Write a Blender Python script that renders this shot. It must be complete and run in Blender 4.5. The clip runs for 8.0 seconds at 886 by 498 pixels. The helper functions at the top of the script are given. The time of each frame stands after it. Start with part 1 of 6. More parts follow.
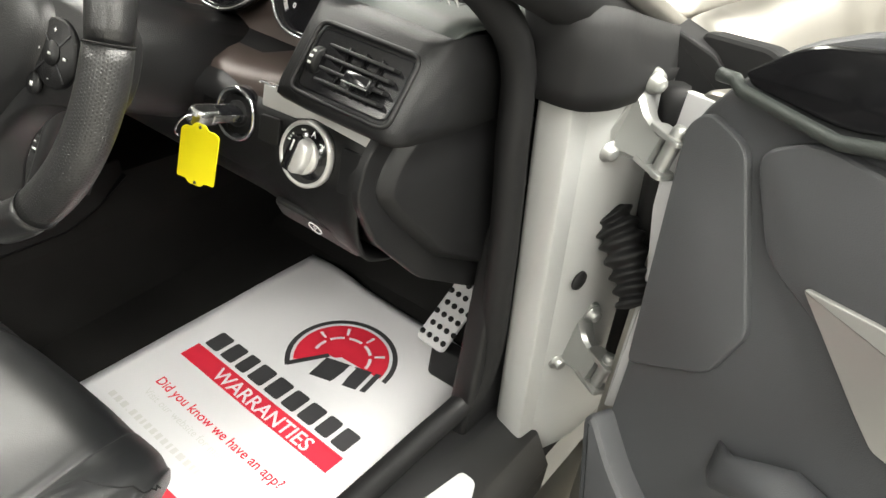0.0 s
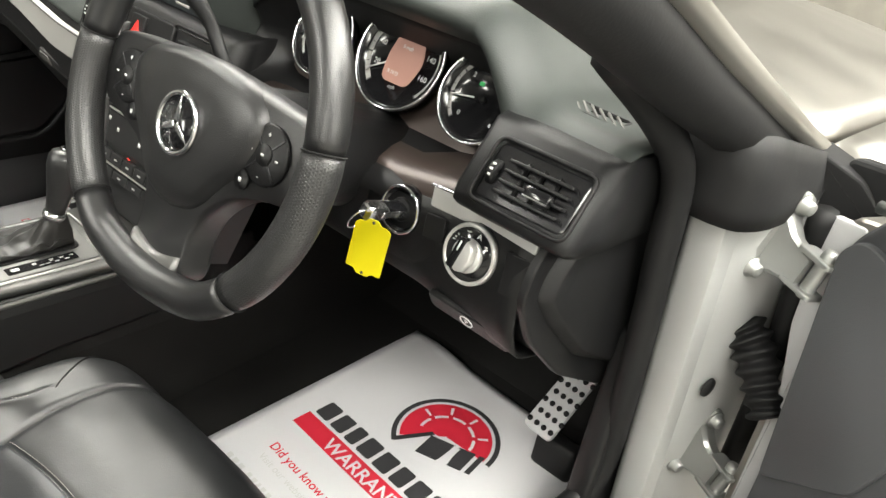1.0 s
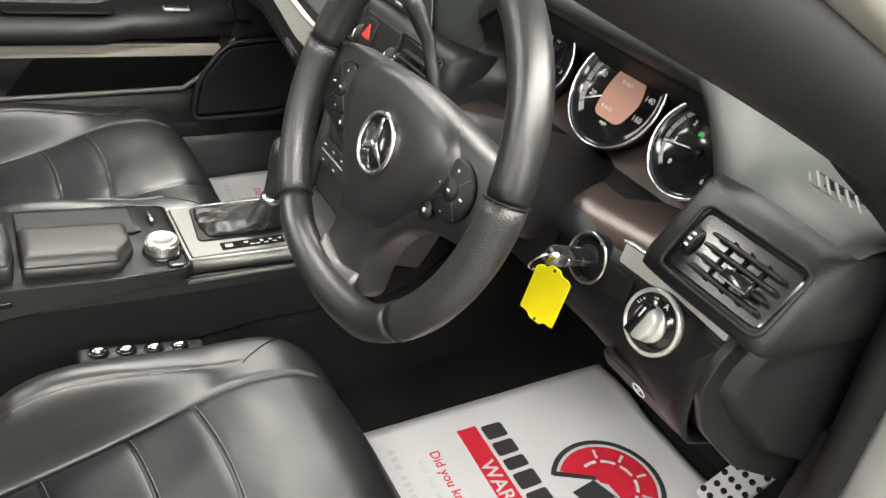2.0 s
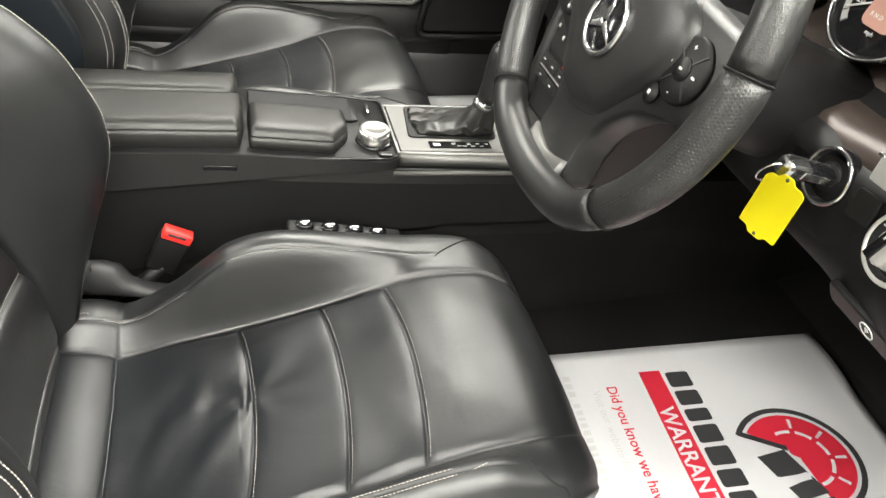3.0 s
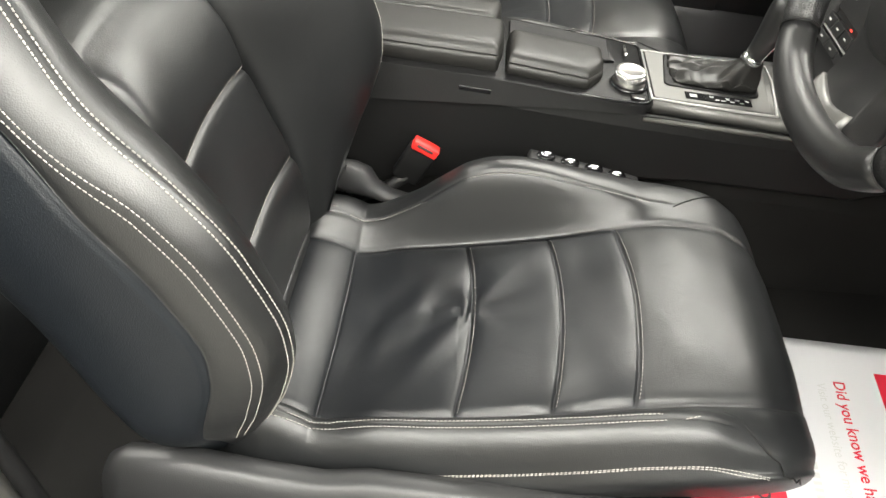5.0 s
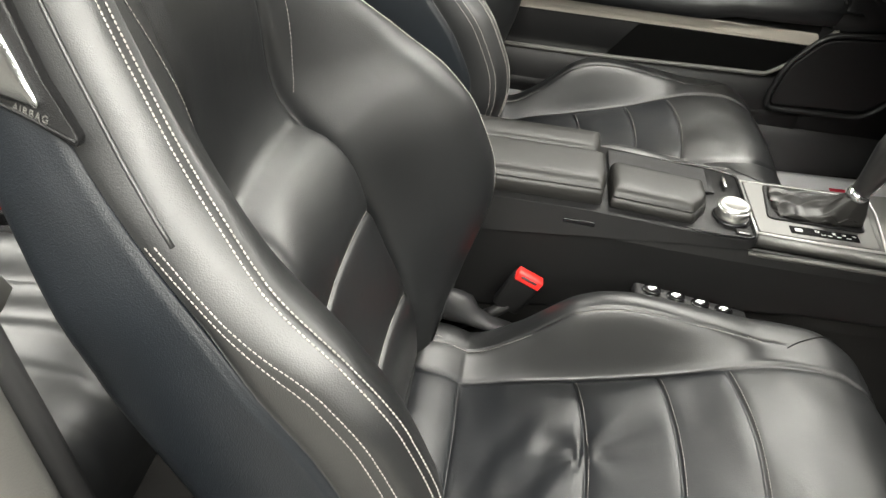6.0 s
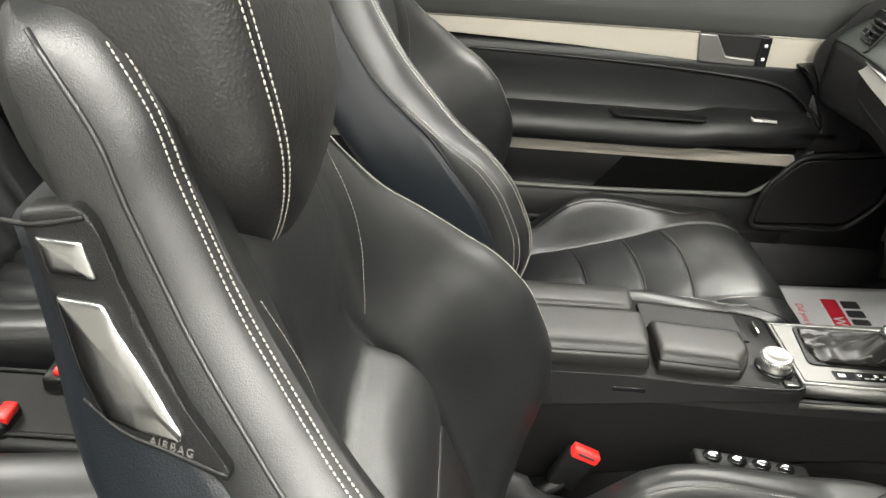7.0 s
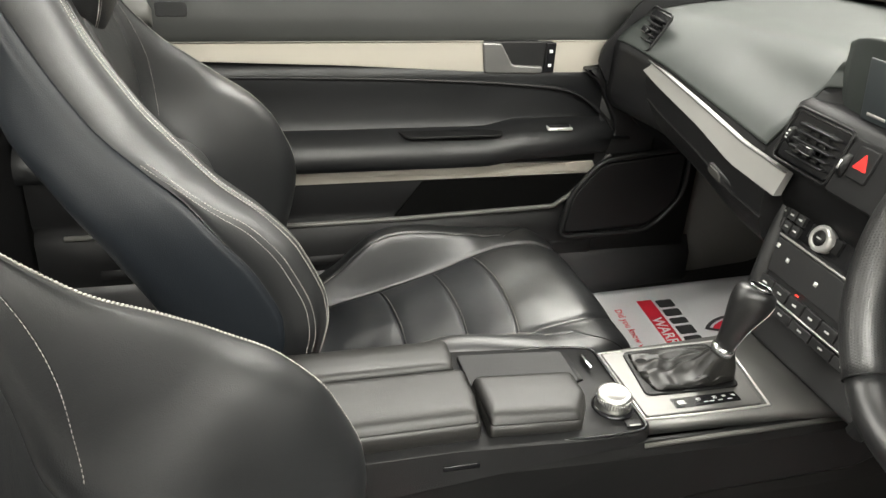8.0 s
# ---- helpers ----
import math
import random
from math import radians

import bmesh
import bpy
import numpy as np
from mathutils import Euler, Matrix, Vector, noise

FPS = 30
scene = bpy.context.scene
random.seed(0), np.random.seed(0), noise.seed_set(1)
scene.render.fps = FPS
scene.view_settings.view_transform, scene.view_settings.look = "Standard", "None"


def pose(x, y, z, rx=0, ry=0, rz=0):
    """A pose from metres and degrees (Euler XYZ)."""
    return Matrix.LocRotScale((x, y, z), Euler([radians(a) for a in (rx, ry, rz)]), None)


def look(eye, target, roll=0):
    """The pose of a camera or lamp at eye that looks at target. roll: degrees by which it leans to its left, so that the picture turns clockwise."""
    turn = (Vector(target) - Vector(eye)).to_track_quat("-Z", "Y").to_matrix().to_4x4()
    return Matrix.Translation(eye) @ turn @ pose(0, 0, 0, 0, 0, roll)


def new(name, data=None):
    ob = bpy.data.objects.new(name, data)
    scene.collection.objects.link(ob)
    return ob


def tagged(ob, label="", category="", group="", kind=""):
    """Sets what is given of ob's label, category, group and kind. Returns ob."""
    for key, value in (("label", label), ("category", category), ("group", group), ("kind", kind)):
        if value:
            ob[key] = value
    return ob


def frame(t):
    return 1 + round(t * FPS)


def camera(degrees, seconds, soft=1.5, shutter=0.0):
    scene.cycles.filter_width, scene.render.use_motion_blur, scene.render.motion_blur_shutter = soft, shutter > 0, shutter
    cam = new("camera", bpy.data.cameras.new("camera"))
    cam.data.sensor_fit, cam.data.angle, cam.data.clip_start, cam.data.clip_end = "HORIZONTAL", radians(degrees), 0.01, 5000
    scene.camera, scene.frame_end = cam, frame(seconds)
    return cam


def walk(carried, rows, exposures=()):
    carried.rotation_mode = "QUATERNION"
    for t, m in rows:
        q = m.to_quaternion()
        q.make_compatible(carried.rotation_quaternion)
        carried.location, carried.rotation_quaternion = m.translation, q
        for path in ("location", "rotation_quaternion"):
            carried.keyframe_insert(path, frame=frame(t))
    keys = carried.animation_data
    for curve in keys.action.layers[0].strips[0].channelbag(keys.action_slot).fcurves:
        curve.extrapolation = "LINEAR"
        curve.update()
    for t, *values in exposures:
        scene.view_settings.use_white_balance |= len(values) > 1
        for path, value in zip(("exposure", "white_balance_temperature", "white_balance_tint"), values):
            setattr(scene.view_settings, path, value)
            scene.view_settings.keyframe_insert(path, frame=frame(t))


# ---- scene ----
cam = camera(59.6, 8.0)
PATH = [
    (0, (1.006, 0.145, 1.152), (0.133, 1.601, 0.094), 9.6),
    (0.5, (0.97, 0.1, 1.173), (-0.004, 1.538, 0.181), 10.3),
    (1, (0.941, 0.072, 1.184), (-0.112, 1.492, 0.247), 10.8),
    (1.2, (0.934, 0.07, 1.19), (-0.173, 1.459, 0.269), 11.0),
    (2.3, (0.914, 0.135, 1.216), (-0.543, 0.99, 0.145), 11.4),
    (2.5, (0.926, 0.114, 1.174), (-0.575, 0.897, 0.11), 11.5),
    (3, (0.933, 0.12, 1.14), (-0.573, 0.662, -0.059), 10.5),
    (3.5, (0.935, 0.114, 1.114), (-0.533, 0.523, -0.182), 10.2),
    (4, (0.94, 0.104, 1.105), (-0.492, 0.396, -0.26), 10.1),
    (4.2, (0.941, 0.087, 1.097), (-0.488, 0.355, -0.276), 10.4),
    (5.3, (0.961, 0.09, 1.118), (-0.549, 0.04, -0.192), 7.2),
    (5.5, (0.953, 0.061, 1.119), (-0.588, -0.002, -0.155), 7.0),
    (6, (0.928, -0.001, 1.153), (-0.677, -0.103, -0.037), 6.6),
    (6.5, (0.893, -0.076, 1.196), (-0.787, -0.155, 0.113), 5.6),
    (7, (0.846, -0.148, 1.221), (-0.893, -0.112, 0.234), 4.5),
    (7.5, (0.78, -0.157, 1.219), (-0.969, 0.075, 0.276), 4.0),
    (8, (0.673, -0.094, 1.192), (-1.029, 0.401, 0.266), 3.8),
]
walk(cam, [(t, look(eye, target, roll)) for t, eye, target, roll in PATH], [(0, -0.04), (1.2, -0.1), (2.5, 0.0), (3.5, 0.1), (4.2, 0.08), (5.5, -0.1), (6.5, -0.12), (8, -0.1)])

# ---- light ----
scene.view_settings.exposure = 0.0
world = bpy.data.worlds.new("world")
scene.world = world
world.use_nodes = True
world.node_tree.nodes["Background"].inputs[0].default_value = (0.9, 0.95, 1.0, 1)
world.node_tree.nodes["Background"].inputs[1].default_value = 0.05


def tube_light(x, y, z, sx, sy, power):
    lamp = bpy.data.lights.new("ceiling_tube", "AREA")
    lamp.shape, lamp.size, lamp.size_y, lamp.energy, lamp.color = "RECTANGLE", sx, sy, power, (0.985, 0.97, 0.885)
    ob = new("ceiling_tube", lamp)
    ob.location = (x, y, z)
    return ob


# last two rows are unseen, added to brighten surfaces that face the rear
LIGHT_ROWS = [(-1.9, 2.1, 4.6), (1.9, 1.4, 6.0), (4.4, 1.4, 6.0), (-1.3, -3.4, 3.4), (2.4, -4.3, 3.0)]
for lx, ly, ll in LIGHT_ROWS:
    tube_light(lx, ly, 3.05, 0.6, ll, 78 * ll)


# ---- materials ----


def mat(name, color, rough=0.5, metal=0.0, bump=0.0, scale=400.0, var=0.12, vscale=6.0, kind="noise", coat=0.0, spec=0.5, stretch=None, wrinkle=0.0):
    m = bpy.data.materials.new(name)
    m.use_nodes = True
    nt = m.node_tree
    b = nt.nodes["Principled BSDF"]
    b.inputs["Metallic"].default_value = metal
    b.inputs["Coat Weight"].default_value = coat
    b.inputs["Specular IOR Level"].default_value = spec
    tc = nt.nodes.new("ShaderNodeTexCoord")
    n1 = nt.nodes.new("ShaderNodeTexNoise")
    n1.inputs["Scale"].default_value, n1.inputs["Detail"].default_value = vscale, 6
    src = tc.outputs["Object"]
    if stretch:
        mp = nt.nodes.new("ShaderNodeMapping")
        mp.inputs["Scale"].default_value = stretch
        nt.links.new(src, mp.inputs["Vector"])
        src = mp.outputs["Vector"]
    nt.links.new(src, n1.inputs["Vector"])
    cr = nt.nodes.new("ShaderNodeValToRGB")
    cr.color_ramp.elements[0].position, cr.color_ramp.elements[1].position = 0.3, 0.7
    lo = [c * (1 - var) for c in color] + [1]
    hi = [min(1, c * (1 + var)) for c in color] + [1]
    cr.color_ramp.elements[0].color, cr.color_ramp.elements[1].color = lo, hi
    nt.links.new(n1.outputs["Fac"], cr.inputs["Fac"])
    nt.links.new(cr.outputs["Color"], b.inputs["Base Color"])
    mr = nt.nodes.new("ShaderNodeMapRange")
    mr.inputs["From Min"].default_value, mr.inputs["From Max"].default_value = 0.3, 0.7
    mr.inputs["To Min"].default_value, mr.inputs["To Max"].default_value = max(0.02, rough * 0.86), min(1, rough * 1.14)
    nt.links.new(n1.outputs["Fac"], mr.inputs["Value"])
    nt.links.new(mr.outputs["Result"], b.inputs["Roughness"])
    if bump:
        if kind == "voronoi":
            n2 = nt.nodes.new("ShaderNodeTexVoronoi")
            out = n2.outputs["Distance"]
        else:
            n2 = nt.nodes.new("ShaderNodeTexNoise")
            n2.inputs["Detail"].default_value = 4
            out = n2.outputs["Fac"]
        n2.inputs["Scale"].default_value = scale
        nt.links.new(src, n2.inputs["Vector"])
        bp = nt.nodes.new("ShaderNodeBump")
        bp.inputs["Strength"].default_value, bp.inputs["Distance"].default_value = bump, 0.0006
        nt.links.new(out, bp.inputs["Height"])
        last = bp
        if wrinkle:
            n3 = nt.nodes.new("ShaderNodeTexNoise")
            n3.inputs["Scale"].default_value, n3.inputs["Detail"].default_value, n3.inputs["Distortion"].default_value = 22, 5, 1.2
            nt.links.new(tc.outputs["Object"], n3.inputs["Vector"])
            b2 = nt.nodes.new("ShaderNodeBump")
            b2.inputs["Strength"].default_value, b2.inputs["Distance"].default_value = wrinkle, 0.004
            nt.links.new(n3.outputs["Fac"], b2.inputs["Height"])
            nt.links.new(bp.outputs["Normal"], b2.inputs["Normal"])
            last = b2
        nt.links.new(last.outputs["Normal"], b.inputs["Normal"])
    return m


LEATHER = mat("black_leather", (0.0075, 0.008, 0.0088), 0.41, bump=0.2, scale=950, kind="voronoi", var=0.2, wrinkle=0.14, spec=0.85)
LEATHER_GRAIN = mat("coarse_grained_leather", (0.0085, 0.0085, 0.0088), 0.42, bump=0.4, scale=480, kind="voronoi", var=0.2, wrinkle=0.22, spec=0.8)
LEATHER_INSERT = mat("black_insert_leather", (0.0062, 0.0072, 0.0092), 0.40, bump=0.2, scale=950, kind="voronoi", var=0.2, wrinkle=0.14, spec=0.66)
LEATHER_CONSOLE = mat("console_leather", (0.015, 0.0144, 0.0136), 0.42, bump=0.25, scale=900, kind="voronoi", var=0.2, wrinkle=0.08, spec=0.5)
LEATHER_WHEEL = mat("wheel_leather", (0.012, 0.012, 0.0125), 0.34, bump=0.25, scale=900, kind="voronoi", spec=0.8)
HUB_SKIN = mat("airbag_cover_skin", (0.011, 0.011, 0.0115), 0.36, bump=0.25, scale=900, kind="voronoi", spec=0.7)
LEATHER_PERF = mat("perforated_leather", (0.018, 0.018, 0.0185), 0.40, bump=0.15, scale=900, kind="voronoi", spec=0.8)
def punch(m, size):
    """Rows of small punched holes: dark, sunk pits in a leather material."""
    nt = m.node_tree
    b = nt.nodes["Principled BSDF"]
    tc = nt.nodes.new("ShaderNodeTexCoord")
    uv = nt.nodes.new("ShaderNodeUVMap")
    uv.uv_map = "rows"
    sep = nt.nodes.new("ShaderNodeSeparateXYZ")
    nt.links.new(uv.outputs["UV"], sep.inputs[0])

    def calc(op, a, b=0.0):
        n = nt.nodes.new("ShaderNodeMath")
        n.operation = op
        for k, q in enumerate((a, b)):
            if isinstance(q, float):
                n.inputs[k].default_value = q
            else:
                nt.links.new(q, n.inputs[k])
        return n.outputs[0]
    row = calc("FLOOR", sep.outputs[1])
    odd = calc("MULTIPLY", calc("MODULO", row, 2.0), 0.5)
    fu = calc("SUBTRACT", calc("FRACT", calc("ADD", sep.outputs[0], odd)), 0.5)
    fv = calc("SUBTRACT", calc("FRACT", sep.outputs[1]), 0.5)
    dist = calc("SQRT", calc("ADD", calc("MULTIPLY", fu, fu), calc("MULTIPLY", fv, fv)))
    mr = nt.nodes.new("ShaderNodeMapRange")
    mr.inputs["From Min"].default_value, mr.inputs["From Max"].default_value = size, size * 1.35
    nt.links.new(dist, mr.inputs["Value"])
    mix = nt.nodes.new("ShaderNodeMix")
    mix.data_type = "RGBA"
    old = b.inputs["Base Color"].links[0].from_socket
    nt.links.new(mr.outputs["Result"], mix.inputs["Factor"])
    mix.inputs["A"].default_value = (0.001, 0.001, 0.001, 1)
    nt.links.new(old, mix.inputs["B"])
    nt.links.new(mix.outputs["Result"], b.inputs["Base Color"])
    bp = nt.nodes.new("ShaderNodeBump")
    bp.inputs["Strength"].default_value, bp.inputs["Distance"].default_value = 0.5, 0.0008
    nt.links.new(mr.outputs["Result"], bp.inputs["Height"])
    nt.links.new(b.inputs["Normal"].links[0].from_socket, bp.inputs["Normal"])
    nt.links.new(bp.outputs["Normal"], b.inputs["Normal"])


punch(LEATHER_PERF, 0.24)
SHELL = mat("seat_shell_vinyl", (0.0075, 0.0095, 0.0125), 0.44, bump=0.3, scale=900, kind="voronoi", spec=0.3)
STITCH = mat("pale_grey_thread", (0.36, 0.345, 0.32), 0.8)
PLASTIC = mat("black_grained_plastic", (0.0075, 0.0075, 0.008), 0.43, spec=0.3, bump=0.4, scale=900, kind="voronoi", var=0.15)
PLASTIC_SOFT = mat("soft_touch_plastic", (0.0085, 0.0085, 0.009), 0.43, spec=0.32, bump=0.25, scale=1100, kind="voronoi", var=0.12)
PLASTIC_GLOSS = mat("gloss_black_plastic", (0.008, 0.008, 0.009), 0.14, var=0.05)
TUNNEL = mat("tunnel_trim", (0.006, 0.006, 0.0062), 0.55, spec=0.25, bump=0.25, scale=1000, kind="voronoi", var=0.15)
STACK_SKIN = mat("satin_stack_plastic", (0.028, 0.028, 0.029), 0.4, bump=0.2, scale=1000, kind="voronoi", var=0.12)
LEATHER_DOOR = mat("door_leather", (0.006, 0.0063, 0.007), 0.48, bump=0.25, scale=900, kind="voronoi", wrinkle=0.06, spec=0.4)
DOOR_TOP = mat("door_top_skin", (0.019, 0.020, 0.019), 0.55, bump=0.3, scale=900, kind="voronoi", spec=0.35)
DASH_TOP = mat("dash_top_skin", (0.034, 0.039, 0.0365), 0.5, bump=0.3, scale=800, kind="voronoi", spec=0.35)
# lighter than the other black plastics: the door's missing light is coloured in
DOOR_PLASTIC_LIT = mat("black_door_plastic_lit", (0.058, 0.06, 0.065), 0.5, bump=0.3, scale=900, kind="voronoi", var=0.15)
CARPET = mat("black_carpet", (0.014, 0.0137, 0.0134), 0.95, bump=0.8, scale=1900, var=0.22, vscale=14, spec=0.1)
RUBBER = mat("black_rubber", (0.009, 0.009, 0.0095), 0.6, spec=0.3, bump=0.2, scale=300)
# one body silver in two copies: lit pillar pale, bonnet toned down
SILVER_LIT = mat("silver_paint_lit_copy", (0.42, 0.425, 0.42), 0.46, metal=0.3, bump=0.04, scale=60, var=0.05)
SILVER = mat("silver_car_paint", (0.335, 0.322, 0.295), 0.42, metal=0.93, bump=0.02, scale=40, var=0.03)
ALU = mat("brushed_aluminium", (0.185, 0.183, 0.178), 0.45, metal=0.85, bump=0.06, scale=300, var=0.05, stretch=(0.06, 0.06, 3))
ALU_PALE = mat("satin_silver_trim", (0.60, 0.595, 0.58), 0.3, metal=0.45, var=0.03)
ALU_WHITE = mat("pale_door_primer", (0.5, 0.5, 0.51), 0.45, var=0.04)
PLATE = mat("polished_chrome", (0.45, 0.455, 0.46), 0.2, metal=1.0, var=0.02)
KNOB_METAL = mat("satin_turned_aluminium", (0.5, 0.495, 0.48), 0.38, metal=1.0, bump=0.05, scale=500, var=0.04)
# near black that paints the shade inside openings
RECESS_SHADE = mat("pocket_lining", (0.002, 0.002, 0.002), 0.9, spec=0.05)
ALU_SATIN = mat("satin_dash_aluminium", (0.40, 0.395, 0.38), 0.42, metal=0.6, bump=0.05, scale=300, var=0.04, stretch=(0.06, 3, 3))
STRIP = mat("champagne_silver_strip", (0.46, 0.43, 0.375), 0.4, metal=0.5, bump=0.05, scale=300, var=0.04, stretch=(3, 0.06, 3))
CHROME = mat("chrome", (0.78, 0.78, 0.79), 0.2, metal=1.0, var=0.02)
PAPER = mat("white_paper", (0.64, 0.637, 0.66), 0.75, bump=0.15, scale=60, var=0.02)
INK_RED = mat("red_ink", (0.62, 0.02, 0.045), 0.6, var=0.03)
INK_DARK = mat("charcoal_ink", (0.035, 0.035, 0.038), 0.6, var=0.05)
INK_GREY = mat("pale_grey_ink", (0.55, 0.55, 0.55), 0.7, var=0.03)
YELLOW = mat("yellow_plastic_tag", (0.56, 0.48, 0.0), 0.45, var=0.03)
RED_PLASTIC = mat("red_plastic", (0.75, 0.03, 0.025), 0.4, var=0.06)
SCALE = mat("pale_grey_scale", (0.36, 0.35, 0.34), 0.5, var=0.04)
WHITE_PRINT = mat("white_print", (0.75, 0.75, 0.74), 0.6, var=0.02)
HINGE = mat("cast_hinge_metal", (0.31, 0.315, 0.305), 0.36, metal=0.7, bump=0.2, scale=120)
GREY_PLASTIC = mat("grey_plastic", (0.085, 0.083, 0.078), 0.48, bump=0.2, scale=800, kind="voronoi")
CEILING = mat("grey_ceiling_board", (0.22, 0.22, 0.21), 0.8, bump=0.2, scale=40)
WALLPAINT = mat("white_wall_paint", (0.50, 0.495, 0.47), 0.8, bump=0.2, scale=80)
# darker wall colour, chosen to weaken reflections in bonnet and dash
WALL_DIMMED = mat("dimmed_wall_paint", (0.34, 0.32, 0.28), 0.8, bump=0.2, scale=80)
CONCRETE = mat("painted_concrete", (0.30, 0.29, 0.27), 0.35, bump=0.3, scale=30, var=0.15, vscale=2)
BROWN = mat("brown_reflective_trim", (0.055, 0.042, 0.037), 0.34, metal=0.35, var=0.1)
GLASS = bpy.data.materials.new("clear_glass")
GLASS.use_nodes = True
GLASS.node_tree.nodes["Principled BSDF"].inputs["Transmission Weight"].default_value = 1.0
GLASS.node_tree.nodes["Principled BSDF"].inputs["Roughness"].default_value = 0.0


def glow(name, color, strength):
    m = bpy.data.materials.new(name)
    m.use_nodes = True
    b = m.node_tree.nodes["Principled BSDF"]
    b.inputs["Base Color"].default_value = (*color, 1)
    b.inputs["Emission Color"].default_value = (*color, 1)
    b.inputs["Emission Strength"].default_value = strength
    return m


TUBE = glow("lit_tube", (1.0, 0.97, 0.9), 6.0)
LED_RED, LED_GREEN = glow("red_led", (1, 0.05, 0.03), 2.0), glow("green_led", (0.03, 0.4, 0.1), 0.35)
SCREEN = glow("amber_screen", (0.36, 0.19, 0.15), 0.3)
SCREEN_NAV = glow("blue_screen", (0.03, 0.035, 0.037), 0.3)

# ---- mesh helpers ----


def empty(name, at=(0, 0, 0), label="", category="", group="", kind=""):
    ob = new(name)
    ob.location = at
    ob.empty_display_size = 0.05
    return tagged(ob, label, category, group, kind)


def part(name, bm, material, parent=None, label="", smooth=True, at=None):
    me = bpy.data.meshes.new(name)
    bm.normal_update()
    bm.to_mesh(me)
    bm.free()
    me.materials.append(material)
    for p in me.polygons:
        p.use_smooth = smooth
    ob = new(name, me)
    if parent:
        ob.parent = parent
        if at is None:
            o = parent
            off = Vector()
            while o:
                off += o.location
                o = o.parent
            ob.location = -off
        else:
            ob.location = at
    elif at is not None:
        ob.location = at
    if label:
        ob["label"] = label
    return ob


def crease(ob, angle=40):
    me = ob.data
    bm = bmesh.new()
    bm.from_mesh(me)
    for e in bm.edges:
        if len(e.link_faces) == 2 and e.calc_face_angle(0) > radians(angle):
            e.smooth = False
    bm.to_mesh(me)
    bm.free()
    return ob


def cr(pts, n, closed=False):
    """Catmull-Rom through pts, n samples."""
    p = [Vector(q) for q in pts]
    k = len(p)
    out = []
    segs = k if closed else k - 1
    for i in range(n):
        s = i / (n if closed else n - 1) * segs
        j = min(int(s), segs - 1)
        t = s - j
        if closed:
            a, b, c, d = p[(j - 1) % k], p[j % k], p[(j + 1) % k], p[(j + 2) % k]
        else:
            a, b, c, d = p[max(j - 1, 0)], p[j], p[j + 1], p[min(j + 2, k - 1)]
        out.append(0.5 * ((2 * b) + (c - a) * t + (2 * a - 5 * b + 4 * c - d) * t * t + (3 * b - a - 3 * c + d) * t ** 3))
    return out


def cr4(rows, n):
    """Spread rows of four numbers evenly along straight pieces."""
    out = []
    for i in range(n):
        t = i * (len(rows) - 1) / (n - 1)
        k = min(int(t), len(rows) - 2)
        out.append([a + (b - a) * (t - k) for a, b in zip(rows[k], rows[k + 1])])
    return out


def table(rows, x):
    """Smooth interpolation of rows (x, value, ...) at x."""
    a = np.array(rows, float)
    x = min(max(x, a[0, 0]), a[-1, 0])
    j = min(int(np.searchsorted(a[:, 0], x, "right")) - 1, len(a) - 2)
    j = max(j, 0)
    h = a[j + 1, 0] - a[j, 0]
    t = (x - a[j, 0]) / h

    def slope(i):
        if i == 0 or i == len(a) - 1:
            return (a[min(i + 1, len(a) - 1), 1:] - a[max(i - 1, 0), 1:]) / max(1e-6, a[min(i + 1, len(a) - 1), 0] - a[max(i - 1, 0), 0])
        d0 = (a[i, 1:] - a[i - 1, 1:]) / (a[i, 0] - a[i - 1, 0])
        d1 = (a[i + 1, 1:] - a[i, 1:]) / (a[i + 1, 0] - a[i, 0])
        return np.where(d0 * d1 > 0, 2 * d0 * d1 / (d0 + d1 + 1e-9 * np.sign(d0 + d1 + 1e-12)), 0)
    m0, m1 = slope(j), slope(j + 1)
    v = (2 * t ** 3 - 3 * t ** 2 + 1) * a[j, 1:] + (t ** 3 - 2 * t ** 2 + t) * h * m0 + (-2 * t ** 3 + 3 * t ** 2) * a[j + 1, 1:] + (t ** 3 - t ** 2) * h * m1
    return [float(q) for q in v] if len(v) > 1 else float(v[0])


def loft(rings, closed=True, caps=True, bm=None):
    bm = bm or bmesh.new()
    grid = [[bm.verts.new(p) for p in r] for r in rings]
    n = len(grid[0])
    for a, b in zip(grid, grid[1:]):
        for i in range(n if closed else n - 1):
            j = (i + 1) % n
            bm.faces.new((a[i], a[j], b[j], b[i]))
    if caps and closed:
        bm.faces.new(grid[0][::-1])
        bm.faces.new(grid[-1])
    bmesh.ops.recalc_face_normals(bm, faces=bm.faces)
    return bm


def box(sx, sy, sz, at=(0, 0, 0), bevel=0.004, m=None, seg=2, bm=None):
    bm2 = bmesh.new()
    bmesh.ops.create_cube(bm2, size=1, matrix=Matrix.Diagonal((sx, sy, sz, 1)))
    if bevel:
        bmesh.ops.bevel(bm2, geom=bm2.edges[:], offset=bevel, segments=seg, affect="EDGES", profile=0.5)
    bm2.normal_update()
    for e in bm2.edges:
        if e.calc_face_angle(0) > 0.3:
            e.smooth = False
    bm2.transform(m if m is not None else Matrix.Translation(at))
    return join(bm, bm2)


def join(bm, other):
    if bm is None:
        return other
    me = bpy.data.meshes.new("tmp")
    other.to_mesh(me)
    other.free()
    bm.from_mesh(me)
    bpy.data.meshes.remove(me)
    return bm


